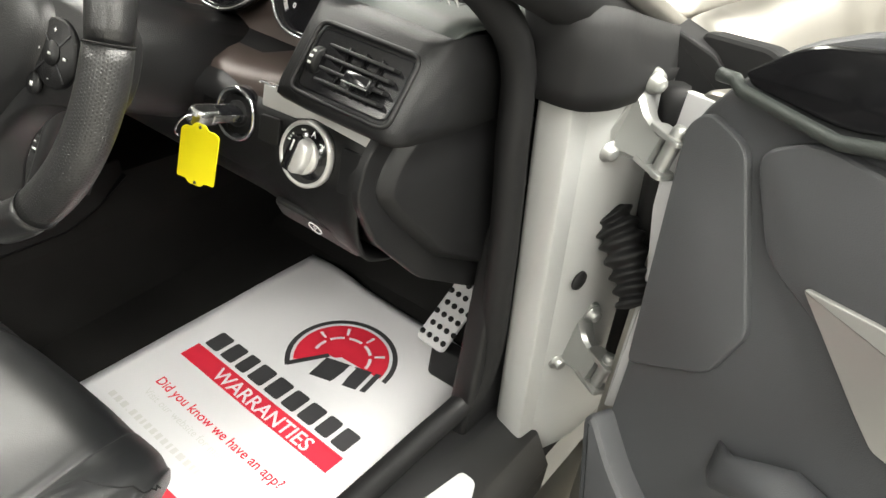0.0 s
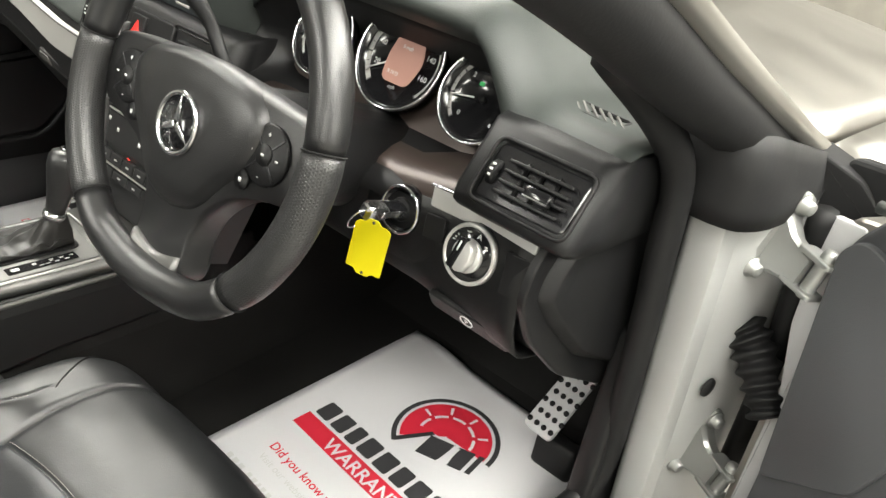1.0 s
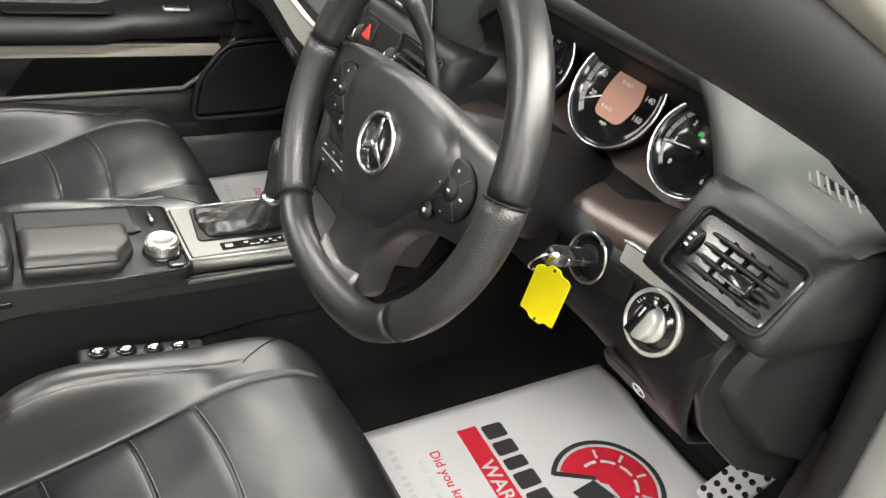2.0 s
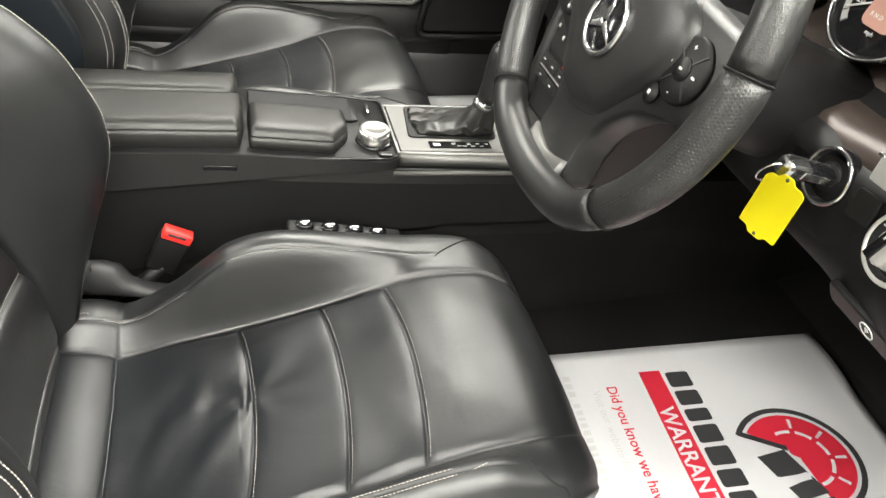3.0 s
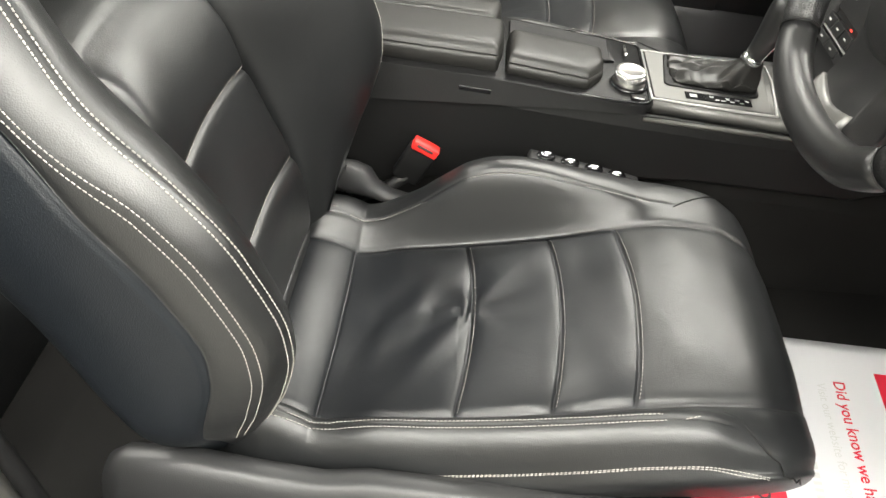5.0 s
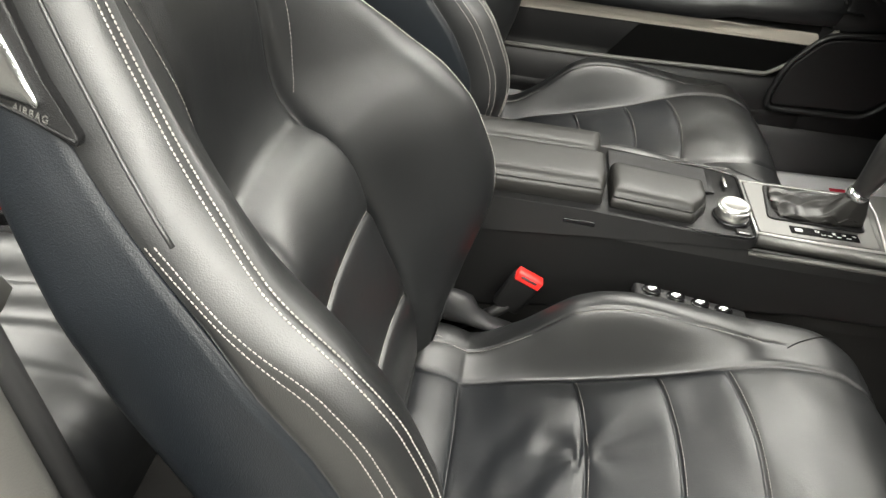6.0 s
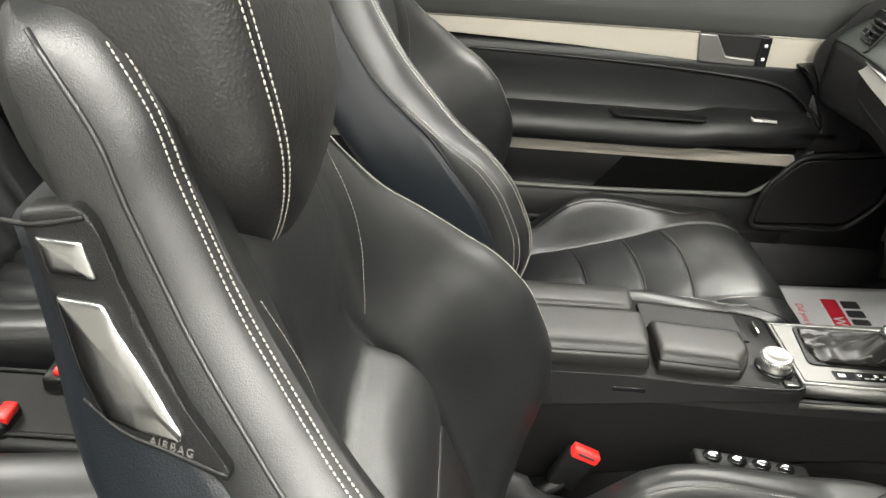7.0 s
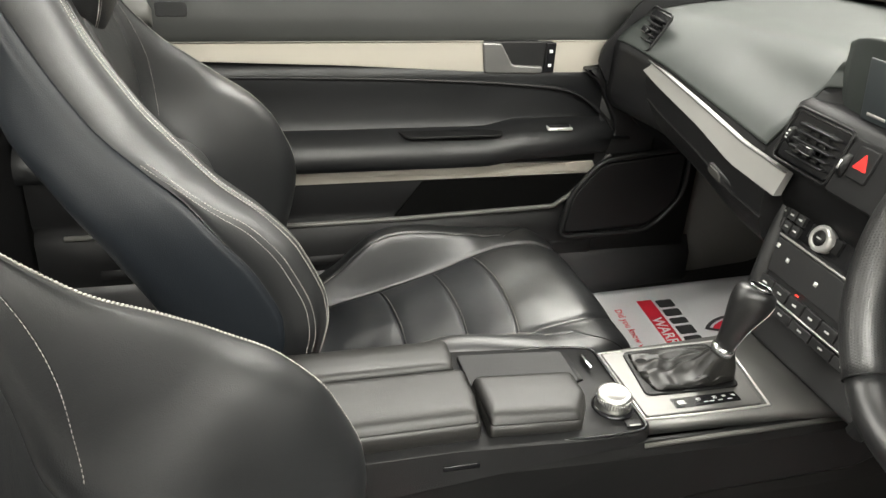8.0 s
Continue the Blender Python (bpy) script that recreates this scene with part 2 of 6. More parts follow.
def prism(poly, depth, m=None, bevel=0.003, seg=2, bm=None):
    """A polygon in local xy, thick from z=0 to z=depth, with rounded rims, set by m."""
    b = bmesh.new()
    lo = [b.verts.new((p[0], p[1], 0)) for p in poly]
    hi = [b.verts.new((p[0], p[1], depth)) for p in poly]
    b.faces.new(lo[::-1])
    top = b.faces.new(hi)
    n = len(poly)
    for i in range(n):
        b.faces.new((lo[i], lo[(i + 1) % n], hi[(i + 1) % n], hi[i]))
    bmesh.ops.recalc_face_normals(b, faces=b.faces)
    if bevel:
        bmesh.ops.bevel(b, geom=list(top.edges), offset=bevel, segments=seg, affect="EDGES", profile=0.5)
    b.normal_update()
    for e in b.edges:
        if len(e.link_faces) == 2 and e.calc_face_angle(0) > 0.3:
            e.smooth = False
    if m is not None:
        b.transform(m)
    return join(bm, b)


def rounded(poly, r, n=5):
    """Polygon with rounded corners."""
    out = []
    k = len(poly)
    for i in range(k):
        a, b, c = Vector(poly[i - 1]).to_2d(), Vector(poly[i]).to_2d(), Vector(poly[(i + 1) % k]).to_2d()
        u, v = a - b, c - b
        rr = min(r, u.length * 0.45, v.length * 0.45)
        p0, p1 = b + u.normalized() * rr, b + v.normalized() * rr
        for j in range(n + 1):
            t = j / n
            out.append(tuple((1 - t) ** 2 * p0 + 2 * t * (1 - t) * b + t * t * p1))
    return out


def tube(path, r, n=10, closed=False, bm=None, flat=1.0):
    """A tube along points; r a number or a list."""
    path = [Vector(p) for p in path]
    k = len(path)
    rings = []
    up = None
    for i, p in enumerate(path):
        a = path[(i - 1) % k] if closed else path[max(i - 1, 0)]
        b = path[(i + 1) % k] if closed else path[min(i + 1, k - 1)]
        d = (b - a).normalized()
        if up is None:
            up = Vector((0, 0, 1)) if abs(d.z) < 0.9 else Vector((1, 0, 0))
        side = d.cross(up).normalized()
        up = side.cross(d).normalized()
        rr = r[i] if isinstance(r, (list, tuple)) else r
        rings.append([p + (side * math.cos(2 * math.pi * j / n) + up * math.sin(2 * math.pi * j / n) * flat) * rr for j in range(n)])
    b2 = bmesh.new()
    if closed:
        rings.append(rings[0])
    loft(rings, True, not closed, b2)
    bmesh.ops.remove_doubles(b2, verts=b2.verts, dist=1e-6)
    return join(bm, b2)


def lathe(profile, m=None, n=32, bm=None):
    """Profile of (r, z), turned round local z."""
    rings = [[(r * math.cos(2 * math.pi * j / n), r * math.sin(2 * math.pi * j / n), z) for j in range(n)] for r, z in profile]
    b = loft(rings)
    if m is not None:
        b.transform(m)
    return join(bm, b)


def frame_m(at, zdir, xdir):
    """Matrix with local z along zdir and local x near xdir."""
    z = Vector(zdir).normalized()
    x = Vector(xdir)
    x = (x - z * x.dot(z)).normalized()
    y = z.cross(x)
    m = Matrix((x, y, z)).transposed().to_4x4()
    m.translation = at
    return m


def stitches(path, step=0.0038, length=0.0029, r=0.00048, bm=None):
    """Thread dashes along a path that lies on the surface."""
    path = [Vector(p) for p in path]
    bm = bm or bmesh.new()
    acc, dist = 0.0, 0.0
    for a, b in zip(path, path[1:]):
        seg = (b - a).length
        d = (b - a).normalized() if seg > 1e-7 else Vector((1, 0, 0))
        s1 = d.orthogonal().normalized()
        s2 = d.cross(s1)
        while acc < dist + seg:
            c = a + d * (acc - dist)
            ends = []
            for e in (-0.5, -0.25, 0.25, 0.5):
                rr = r * (0.45 if abs(e) == 0.5 else 1)
                ends.append([bm.verts.new(c + d * length * e + (s1 * math.cos(q) + s2 * math.sin(q)) * rr) for q in (0, 1.571, 3.142, 4.712)])
            for u, v in zip(ends, ends[1:]):
                for i in range(4):
                    bm.faces.new((u[i], u[(i + 1) % 4], v[(i + 1) % 4], v[i]))
            acc += step
        dist += seg
    return bm


def lettering(s, size, m, extrude=0.0002, align="LEFT", bold=0.0, shear=0.0, spacing=1.0):
    """Built-in font as a mesh, standing at m."""
    cu = bpy.data.curves.new("letters", "FONT")
    cu.body, cu.size, cu.extrude, cu.align_x, cu.offset, cu.shear, cu.space_character = s, size, extrude, align, bold, shear, spacing
    cu.resolution_u = 3
    ob = bpy.data.objects.new("letters", cu)
    scene.collection.objects.link(ob)
    dg = bpy.context.evaluated_depsgraph_get()
    me = bpy.data.meshes.new_from_object(ob.evaluated_get(dg))
    bm = bmesh.new()
    bm.from_mesh(me)
    bm.transform(m)
    bpy.data.objects.remove(ob)
    bpy.data.curves.remove(cu)
    bpy.data.meshes.remove(me)
    return bm


def thing(name, bm, material, label, category, group="", kind="", smooth=True):
    ob = part(name, bm, material, None, "", smooth)
    return tagged(ob, label, category, group, kind)

# ---- showroom ----
thing("floor", box(12, 14, 0.1, (0, 0.5, -0.05), 0), CONCRETE, "pale painted concrete showroom floor", "floor", kind="structure", smooth=False)
thing("ceiling", box(12, 14, 0.1, (0, 0.5, 3.2), 0), CEILING, "grey showroom ceiling", "ceiling", kind="structure", smooth=False)
# the unseen north wall is darkened to dim what the bonnet reflects
for nm, sx, sy, x, y in (("wall_north", 12, 0.15, 0, 7.5), ("wall_south", 12, 0.15, 0, -6.5), ("wall_east", 0.15, 14, 6, 0.5), ("wall_west", 0.15, 14, -6, 0.5)):
    thing(nm, box(sx, sy, 3.2, (x, y, 1.55), 0), WALL_DIMMED if nm == "wall_north" else WALLPAINT, "unseen grey wall, darkened to dim reflections" if nm == "wall_north" else "plain pale grey showroom wall", "wall", kind="structure", smooth=False)
# the two rear fittings are made up together with their lamps
for lx, ly, ll in LIGHT_ROWS:
    fit_ = empty("ceiling_light", (lx, ly, 3.1), "long white fluorescent ceiling light fitting, unseen overhead", "ceiling light", "ceiling lights")
    part("housing", box(0.66, ll + 0.1, 0.06, (lx, ly, 3.115), 0.01), WALLPAINT, fit_, smooth=False)
    part("diffuser", box(0.6, ll, 0.01, (lx, ly, 3.078), 0.003), TUBE, fit_, smooth=False)

# ---- seats ----
SEAT_Z = 0.33
# along the cushion: height of the insert
CUSHION = [(-0.085, 0.440), (-0.07, 0.454), (-0.055, 0.459), (-0.03, 0.455), (-0.008, 0.446), (0.0, 0.442), (0.06, 0.458), (0.11, 0.471), (0.16, 0.485), (0.2, 0.497), (0.25, 0.514),
           (0.308, 0.537), (0.361, 0.552), (0.41, 0.556), (0.45, 0.545), (0.474, 0.523), (0.487, 0.493), (0.492, 0.455)]
# height of the side bolsters over the insert: the full hump, and the low entry side
HUMP = [(-0.085, 0.012), (-0.04, 0.020), (0.012, 0.025), (0.06, 0.042), (0.096, 0.068), (0.124, 0.085), (0.15, 0.089), (0.176, 0.086), (0.21, 0.075), (0.243, 0.060), (0.28, 0.040), (0.313, 0.022), (0.35, 0.006), (0.41, 0.0), (0.492, 0.0)]
ENTRY = [(-0.085, 0.046), (-0.04, 0.052), (0.05, 0.052), (0.128, 0.047), (0.24, 0.043), (0.3, 0.038), (0.345, 0.031), (0.385, 0.015), (0.42, 0.003), (0.45, 0.0), (0.492, 0.0)]
CUSHION_W = [(-0.085, 0.95), (0.05, 1.0), (0.33, 1.0), (0.385, 0.985), (0.425, 0.945), (0.455, 0.875), (0.475, 0.79), (0.487, 0.69), (0.492, 0.60)]
SEAMS_Y = (-0.006, 0.128, 0.226, 0.300)
TILT = radians(22)
SPINE = Vector((0, -math.sin(TILT), math.cos(TILT)))
FWD = Vector((0, math.cos(TILT), math.sin(TILT)))
ROOT = Vector((0, -0.012, 0.40))
# along the back: half width, bolster depth, insert half width, where the shell begins, back of the leather
BACK = [(0.0, 0.150, -0.045, 0.137, -0.055, -0.075), (0.06, 0.172, -0.018, 0.136, -0.035, -0.06), (0.12, 0.206, 0.022, 0.134, -0.012, -0.05), (0.165, 0.236, 0.056, 0.131, 0.008, -0.045), (0.205, 0.249, 0.088, 0.128, 0.034, -0.04), (0.25, 0.254, 0.114, 0.124, 0.062, -0.036), (0.29, 0.255, 0.122, 0.12, 0.073, -0.036),
        (0.345, 0.255, 0.119, 0.112, 0.069, -0.042), (0.40, 0.252, 0.102, 0.104, 0.054, -0.055), (0.455, 0.240, 0.070, 0.098, 0.036, -0.06), (0.496, 0.220, 0.050, 0.095, 0.012, -0.06), (0.558, 0.184, 0.022, 0.09, -0.022, -0.065),
        (0.65, 0.148, 0.002, 0.084, -0.044, -0.08), (0.70, 0.137, 0.0, 0.08, -0.049, -0.09), (0.73, 0.133, 0.002, 0.075, -0.048, -0.1), (0.775, 0.126, -0.004, 0.07, -0.045, -0.095), (0.80, 0.110, -0.014, 0.06, -0.04, -0.085), (0.812, 0.085, -0.03, 0.04, -0.045, -0.07)]
SEAMS_L = (0.100, 0.208, 0.329, 0.453)


def gauss(d, w):
    return math.exp(-(d / w) ** 2)


def pillow(v, marks, height, edge):
    """Padding between seams: full in the middle of a panel, falling steeply to its edges."""
    d = min(abs(v - q) for q in marks)
    return height * (1 - math.exp(-d / edge))


def cushion_ring(y, low=0, n=230):
    """low: the side (+1 or -1) whose bolster is flattened for getting in, 0 for none."""
    zi = table(CUSHION, y)
    w = table(CUSHION_W, y)
    zb = table([(-0.085, 0.415), (0.1, 0.425), (0.25, 0.455), (0.36, 0.485), (0.43, 0.488), (0.47, 0.468), (0.492, 0.44)], y)
    k = min(1.0, max(0.0, (0.49 - y) / 0.05))

    def half(entry):
        c = table(ENTRY if entry else HUMP, y)
        mid = [(0.0, zi + 0.006), (0.075, zi + 0.005), (0.116, zi + 0.001), (0.131, zi - 0.004 * k)]
        if entry:
            return mid + [(0.139, zi + 0.10 * c), (0.151, zi + 0.58 * c), (0.162, zi + 0.93 * c), (0.175, zi + c), (0.189, zi + 0.84 * c - 0.003), (0.199, zi + 0.42 * c - 0.012), (0.206, zi - 0.014), (0.203, zi - 0.034), (0.19, zb)]
        return mid + [(0.138, zi + 0.06 * c), (0.148, zi + 0.46 * c), (0.159, zi + 0.86 * c), (0.170, zi + 0.985 * c), (0.186, zi + 1.0 * c), (0.203, zi + 0.90 * c - 0.002), (0.215, zi + 0.62 * c - 0.008), (0.222, zi + 0.2 * c - 0.02), (0.220, zb)]
    loop = [(-x * w, z) for x, z in reversed(half(low < 0))] + [(x * w, z) for x, z in half(low > 0)[1:]]
    pts = cr([(x, y, z) for x, z in loop], n)
    out = []
    for p in pts:
        if p.z > zi - 0.03 and abs(p.x) < 0.132:
            e = min(1, (0.132 - abs(p.x)) / 0.012)
            bow = 0.012 * (1 - (p.x / 0.134) ** 2)
            marks = [q + (bow if q > 0 else 0.3 * bow) + (0.004 if q == SEAMS_Y[1] else 0) for q in SEAMS_Y]
            if y < 0.33:
                p.z += (pillow(p.y, marks, 0.0034, 0.006) - 0.002) * e * min(1, (0.33 - y) / 0.03)
            for q in marks:
                p.z -= 0.0026 * gauss(p.y - q, 0.0013) * e
            worn = 1.0 if low else 0.15
            # folds that radiate from where the first long seam is pulled down
            dx, dy = p.x + 0.012, p.y - 0.142
            r = math.hypot(dx, dy * 0.8)
            a = math.atan2(dx, dy)
            p.z += worn * 0.0046 * math.exp(-r / 0.03) * min(1, r / 0.008) * math.cos(6 * a + 0.9 * math.sin(2 * a + 1)) * e
            p.z -= worn * 0.0025 * math.exp(-(r / 0.008) ** 2)
            if -0.01 < y < 0.13:
                p.z += worn * 0.0032 * math.sin(62 * p.x + 95 * (p.y - 0.05) + 2.5 * noise.noise(p * 22)) * gauss(p.x - 0.015, 0.06) * gauss(p.y - 0.075, 0.042) * e
            p.z += 0.0028 * noise.noise(p * 17) * e
        out.append(p)
    # the seam that runs along each bolster's crest
    for p in out:
        if p.z > zi - 0.01 and y < 0.37:
            p.z -= 0.0022 * gauss(abs(p.x) / w - (0.165 if p.x * low <= 0 else 0.171), 0.0016)
    return out


def fine(a, b, n, marks, w=0.009):
    s = {round(a + (b - a) * i / n, 5) for i in range(n + 1)}
    for mk in marks:
        for d in np.linspace(-w, w, 23):
            s.add(round(mk + float(d), 5))
    s = sorted(v for v in s if a <= v <= b)
    out = [s[0]]
    for v in s[1:]:
        if v - out[-1] > 0.0010:
            out.append(v)
    return out


def back_half(L):
    hw, b, wi, fs, fb = table(BACK, L)

    def puff(bow):
        t = min(1, max(0, (0.452 - L - bow) / 0.03))
        return (0.006 + 0.014 * gauss(L - 0.39, 0.06)) * t * t * (3 - 2 * t) * min(1, L / 0.05)
    sink = -0.028 * gauss(L - 0.47, 0.07) - 0.062 * max(0.0, (0.18 - L) / 0.18) ** 1.4
    d = hw - wi
    side = b - 0.022
    return [(0.0, puff(0) + sink), (0.6 * wi, puff(0.005) + sink), (wi - 0.014, 0.8 * puff(0.011) + sink), (wi, -0.006 + sink), (wi + 0.009, max(0.14 * b, -0.002) + sink * 0.7), (wi + d * 0.36, 0.55 * b + sink * 0.2), (wi + d * 0.62, 0.9 * b),
            (hw - 0.026, b + 0.001), (hw - 0.011, b - 0.007), (hw - 0.001, side), (hw + 0.001, fs - 0.004), (hw - 0.012, fs - 0.016), (0.55 * hw, fb)]


def back_ring(L, n=200):
    half = back_half(L)
    loop = [(-x, f) for x, f in reversed(half[1:])] + half
    loop.append((0.0, half[-1][1] - 0.004))
    pts = cr([(x, f, 0) for x, f in loop], n, True)
    wi = table(BACK, L)[2]
    out = []
    for p in pts:
        f = p.y
        if f > -0.02 and abs(p.x) < wi + 0.002 and L < 0.465:
            e = min(1, (wi + 0.002 - abs(p.x)) / 0.012)
            lift = 0.014 * (p.x / wi) ** 2
            f += (pillow(L + lift, SEAMS_L, 0.005, 0.006) - 0.003) * e
            for s in SEAMS_L:
                f -= 0.0032 * gauss(L + lift - s, 0.0018) * e
            f += 0.0015 * noise.noise(Vector((p.x, L, 3)) * 14) * e
        out.append(ROOT + SPINE * L + FWD * f + Vector((p.x, 0, 0)))
    return out


def shell_ring(L, n=72):
    hw, b, wi, fs, fb = table(BACK, L)
    t = table([(0.0, 0.105), (0.12, 0.085), (0.2, 0.066), (0.3, 0.060), (0.42, 0.075), (0.5, 0.10), (0.57, 0.12), (0.65, 0.11), (0.72, 0.098)], L)
    half = [(0, 0.03 - t), (hw - 0.06, 0.03 - t), (hw - 0.03, min(fs - 0.03, 0.0)), (hw - 0.004, fs - 0.010), (hw + 0.002, fs - 0.012), (hw + 0.004, fs - 0.022), (hw + 0.004, 0.45 * fs - 0.5 * t), (hw - 0.009, -t + 0.012), (hw * 0.72, -t - 0.008), (0, -t - 0.014)]
    loop = half + [(-x, f) for x, f in reversed(half[1:-1])]
    return [ROOT + SPINE * L + FWD * p.y + Vector((p.x, 0, 0)) for p in cr([(x, f, 0) for x, f in loop], n, True)]


HEAD = [(0.604, 0.012, -0.030, -0.045), (0.610, 0.034, -0.016, -0.05), (0.622, 0.056, 0.0, -0.05), (0.640, 0.076, 0.017, -0.05), (0.663, 0.090, 0.033, -0.05), (0.695, 0.101, 0.047, -0.052), (0.741, 0.107, 0.056, -0.055), (0.79, 0.109, 0.062, -0.06), (0.85, 0.109, 0.064, -0.06), (0.9, 0.102, 0.052, -0.05), (0.918, 0.085, 0.03, -0.04)]


def head_half(L):
    w, f1, f0 = table(HEAD, L)
    return [(0, f1 + 0.012), (w * 0.55, f1 + 0.009), (w * 0.86, f1 - 0.002), (w * 0.97, f1 - 0.016), (w, f1 - 0.04), (w * 0.96, f0 + 0.02), (w * 0.8, f0), (0, f0 - 0.006)]


def head_ring(L, n=64):
    half = head_half(L)
    loop = half + [(-x, f) for x, f in reversed(half[1:-1])]
    return [ROOT + SPINE * L + FWD * p.y + Vector((p.x, 0, 0)) for p in cr([(x, f, 0) for x, f in loop], n, True)]


def cr2(rows, n=26):
    """A smooth open profile through pairs."""
    return [(p.x, p.y) for p in cr([(a, b, 0) for a, b in rows], n)]


def at_control(L, i, side, lift=0.0012, half=back_half):
    """A place on the back's or headrest's skin at one of its control points, i may lie between two."""
    h = half(L)
    k = int(i)
    t = i - k
    a, b = Vector(h[k]), Vector(h[min(k + 1, len(h) - 1)])
    p = a.lerp(b, t)
    d = (b - a)
    nrm = Vector((-d.y, d.x)).normalized() if d.length else Vector((0, 1))
    nrm = -nrm if nrm.y < -0.5 else nrm
    q = p + (nrm if half is back_half and k < 8 else Vector((d.y, -d.x)).normalized() * -1) * lift
    return ROOT + SPINE * L + FWD * q.y + Vector((side * q.x, 0, 0))


def front_at(L, x, lift=0.0005):
    """The point of the backrest's front at height L and breadth x."""
    pts = sorted((p.x, (p - ROOT).dot(FWD)) for p in back_ring(L) if (p - ROOT).dot(FWD) > -0.05)
    f = float(np.interp(x, [p[0] for p in pts], [p[1] for p in pts]))
    return ROOT + SPINE * L + FWD * (f + lift) + Vector((x, 0, 0))


def surface_path(rings, pick):
    """Follow over rings the point nearest to pick(k), pushed out by the neighbours' normal."""
    out = []
    for k in range(len(rings)):
        r = rings[k]
        tgt = pick(k)
        i = min(range(len(r)), key=lambda j: (r[j] - tgt).length)
        n = len(r)
        a, b = r[(i - 1) % n], r[(i + 1) % n]
        cen = sum(r, Vector()) / n
        r2 = rings[min(k + 1, len(rings) - 1)]
        r0 = rings[max(k - 1, 0)]
        nrm = (b - a).cross(r2[i] - r0[i])
        if nrm.length < 1e-9:
            continue
        nrm.normalize()
        if nrm.dot(r[i] - cen) < 0:
            nrm = -nrm
        # project the target onto the skin, then lift a little
        p = tgt - nrm * (tgt - r[i]).dot(nrm) + nrm * 0.0006
        out.append(p)
    return out


def seat(x0, outer, label, low=0):
    """A sports seat: outer is +1 when its outer side faces +x; low: the side with the flat entry bolster."""
    st = empty("car_seat", (x0, 0, SEAT_Z), label, "car seat", "front seats")
    off = Matrix.Translation((x0, 0, 0))

    def put(name, bm, material, parent=st, lab=""):
        bm.transform(off)
        return part(name, bm, material, parent, lab)

    ys = fine(-0.085, 0.492, 90, [s + 0.006 for s in SEAMS_Y], 0.014)
    crings = [cushion_ring(y, low) for y in ys]
    cushion = put("cushion", loft([[p.copy() for p in r] for r in crings]), LEATHER, st, "black leather cushion with cross seams")
    cushion.data.materials.append(LEATHER_INSERT)
    for f in cushion.data.polygons:
        if abs(f.center.x - x0) < 0.131 and f.center.y < 0.31 and f.center.z > 0.425:
            f.material_index = 1
    ls = fine(0.0, 0.812, 84, [s - 0.007 for s in SEAMS_L], 0.018)
    brings = [back_ring(L) for L in ls]
    backrest = put("backrest", loft([[p.copy() for p in r] for r in brings]), LEATHER, st, "black leather backrest with deep side bolsters")
    put("back_shell", loft([shell_ring(L) for L in np.linspace(0.03, 0.705, 44)]), SHELL, st, "dark blue-black vinyl back shell")
    hl = list(np.linspace(0.604, 0.918, 44))
    hrings = [head_ring(L) for L in hl]
    headrest = put("headrest", loft(hrings), LEATHER_GRAIN, st, "black leather headrest with double stitching")
    # thread
    bm = bmesh.new()
    for s in (-1, 1):
        sel = [k for k, L in enumerate(ls) if 0.15 < L < 0.775]
        for i in (7.32, 7.64):
            path = surface_path([brings[k] for k in sel], lambda k, i=i, s=s: at_control(ls[sel[k]], i, s))
            stitches(path, r=0.0006, bm=bm)
        rear = [k for k, L in enumerate(ls) if 0.15 < L < 0.505]
        for i in (8.85, 9.15):
            path = surface_path([brings[k] for k in rear], lambda k, i=i, s=s: at_control(ls[rear[k]], i + 0.8 * max(0, (ls[rear[k]] - 0.40) / 0.1), s))
            stitches(path, bm=bm)
        inner = [k for k, L in enumerate(ls) if 0.45 < L < 0.62]
        path = surface_path([brings[k] for k in inner], lambda k, s=s: at_control(ls[inner[k]], 4.0, s))
        stitches(path, 0.004, 0.0028, 0.0004, bm)
    for sl in SEAMS_L[1:3]:
        path = []
        for i in range(31):
            x = -0.112 + 0.224 * i / 30
            wi = table(BACK, sl)[2]
            L = sl - 0.014 * (x / wi) ** 2 + 0.003
            q = min(back_ring(L), key=lambda p: abs(p.x - x) + (10 if (p - ROOT).dot(FWD) < -0.03 else 0))
            path.append(Vector((x, q.y, q.z)) + FWD * 0.0003)
        stitches(path, 0.0042, 0.003, 0.0004, bm)
    upper = [L for L in ls if 0.462 < L < 0.625]
    for s in (-1, 1):
        path = []
        for L in upper:
            x = s * (0.100 + 0.016 * math.sin((L - 0.45) * 9))
            path.append(front_at(L, x))
        stitches(path, 0.0042, 0.003, 0.0003, bm)
        put("panel_seam", tube([p - FWD * 0.0002 + Vector((s * 0.0012, 0, 0)) for p in path], 0.0006, 5), RUBBER, backrest)
    put("backrest_stitching", bm, STITCH, backrest, "pale grey double stitching")["kind"] = "stuff"
    bm = bmesh.new()
    for s in (-1, 1):
        for i in (1.92, 2.03, 2.14):
            path = surface_path(hrings[2:-1], lambda k, i=i, s=s: at_control(hl[2:-1][k], i, s, 0.0, head_half))
            if i == 2.03:
                put("headrest_seam", tube(path, 0.0007, 5), RUBBER, headrest, "dark seam between the rows of thread")
            else:
                stitches(path, 0.0041, 0.0032, 0.00066, bm)
    put("headrest_stitching", bm, STITCH, headrest, "pale grey double stitching")["kind"] = "stuff"
    bm = bmesh.new()
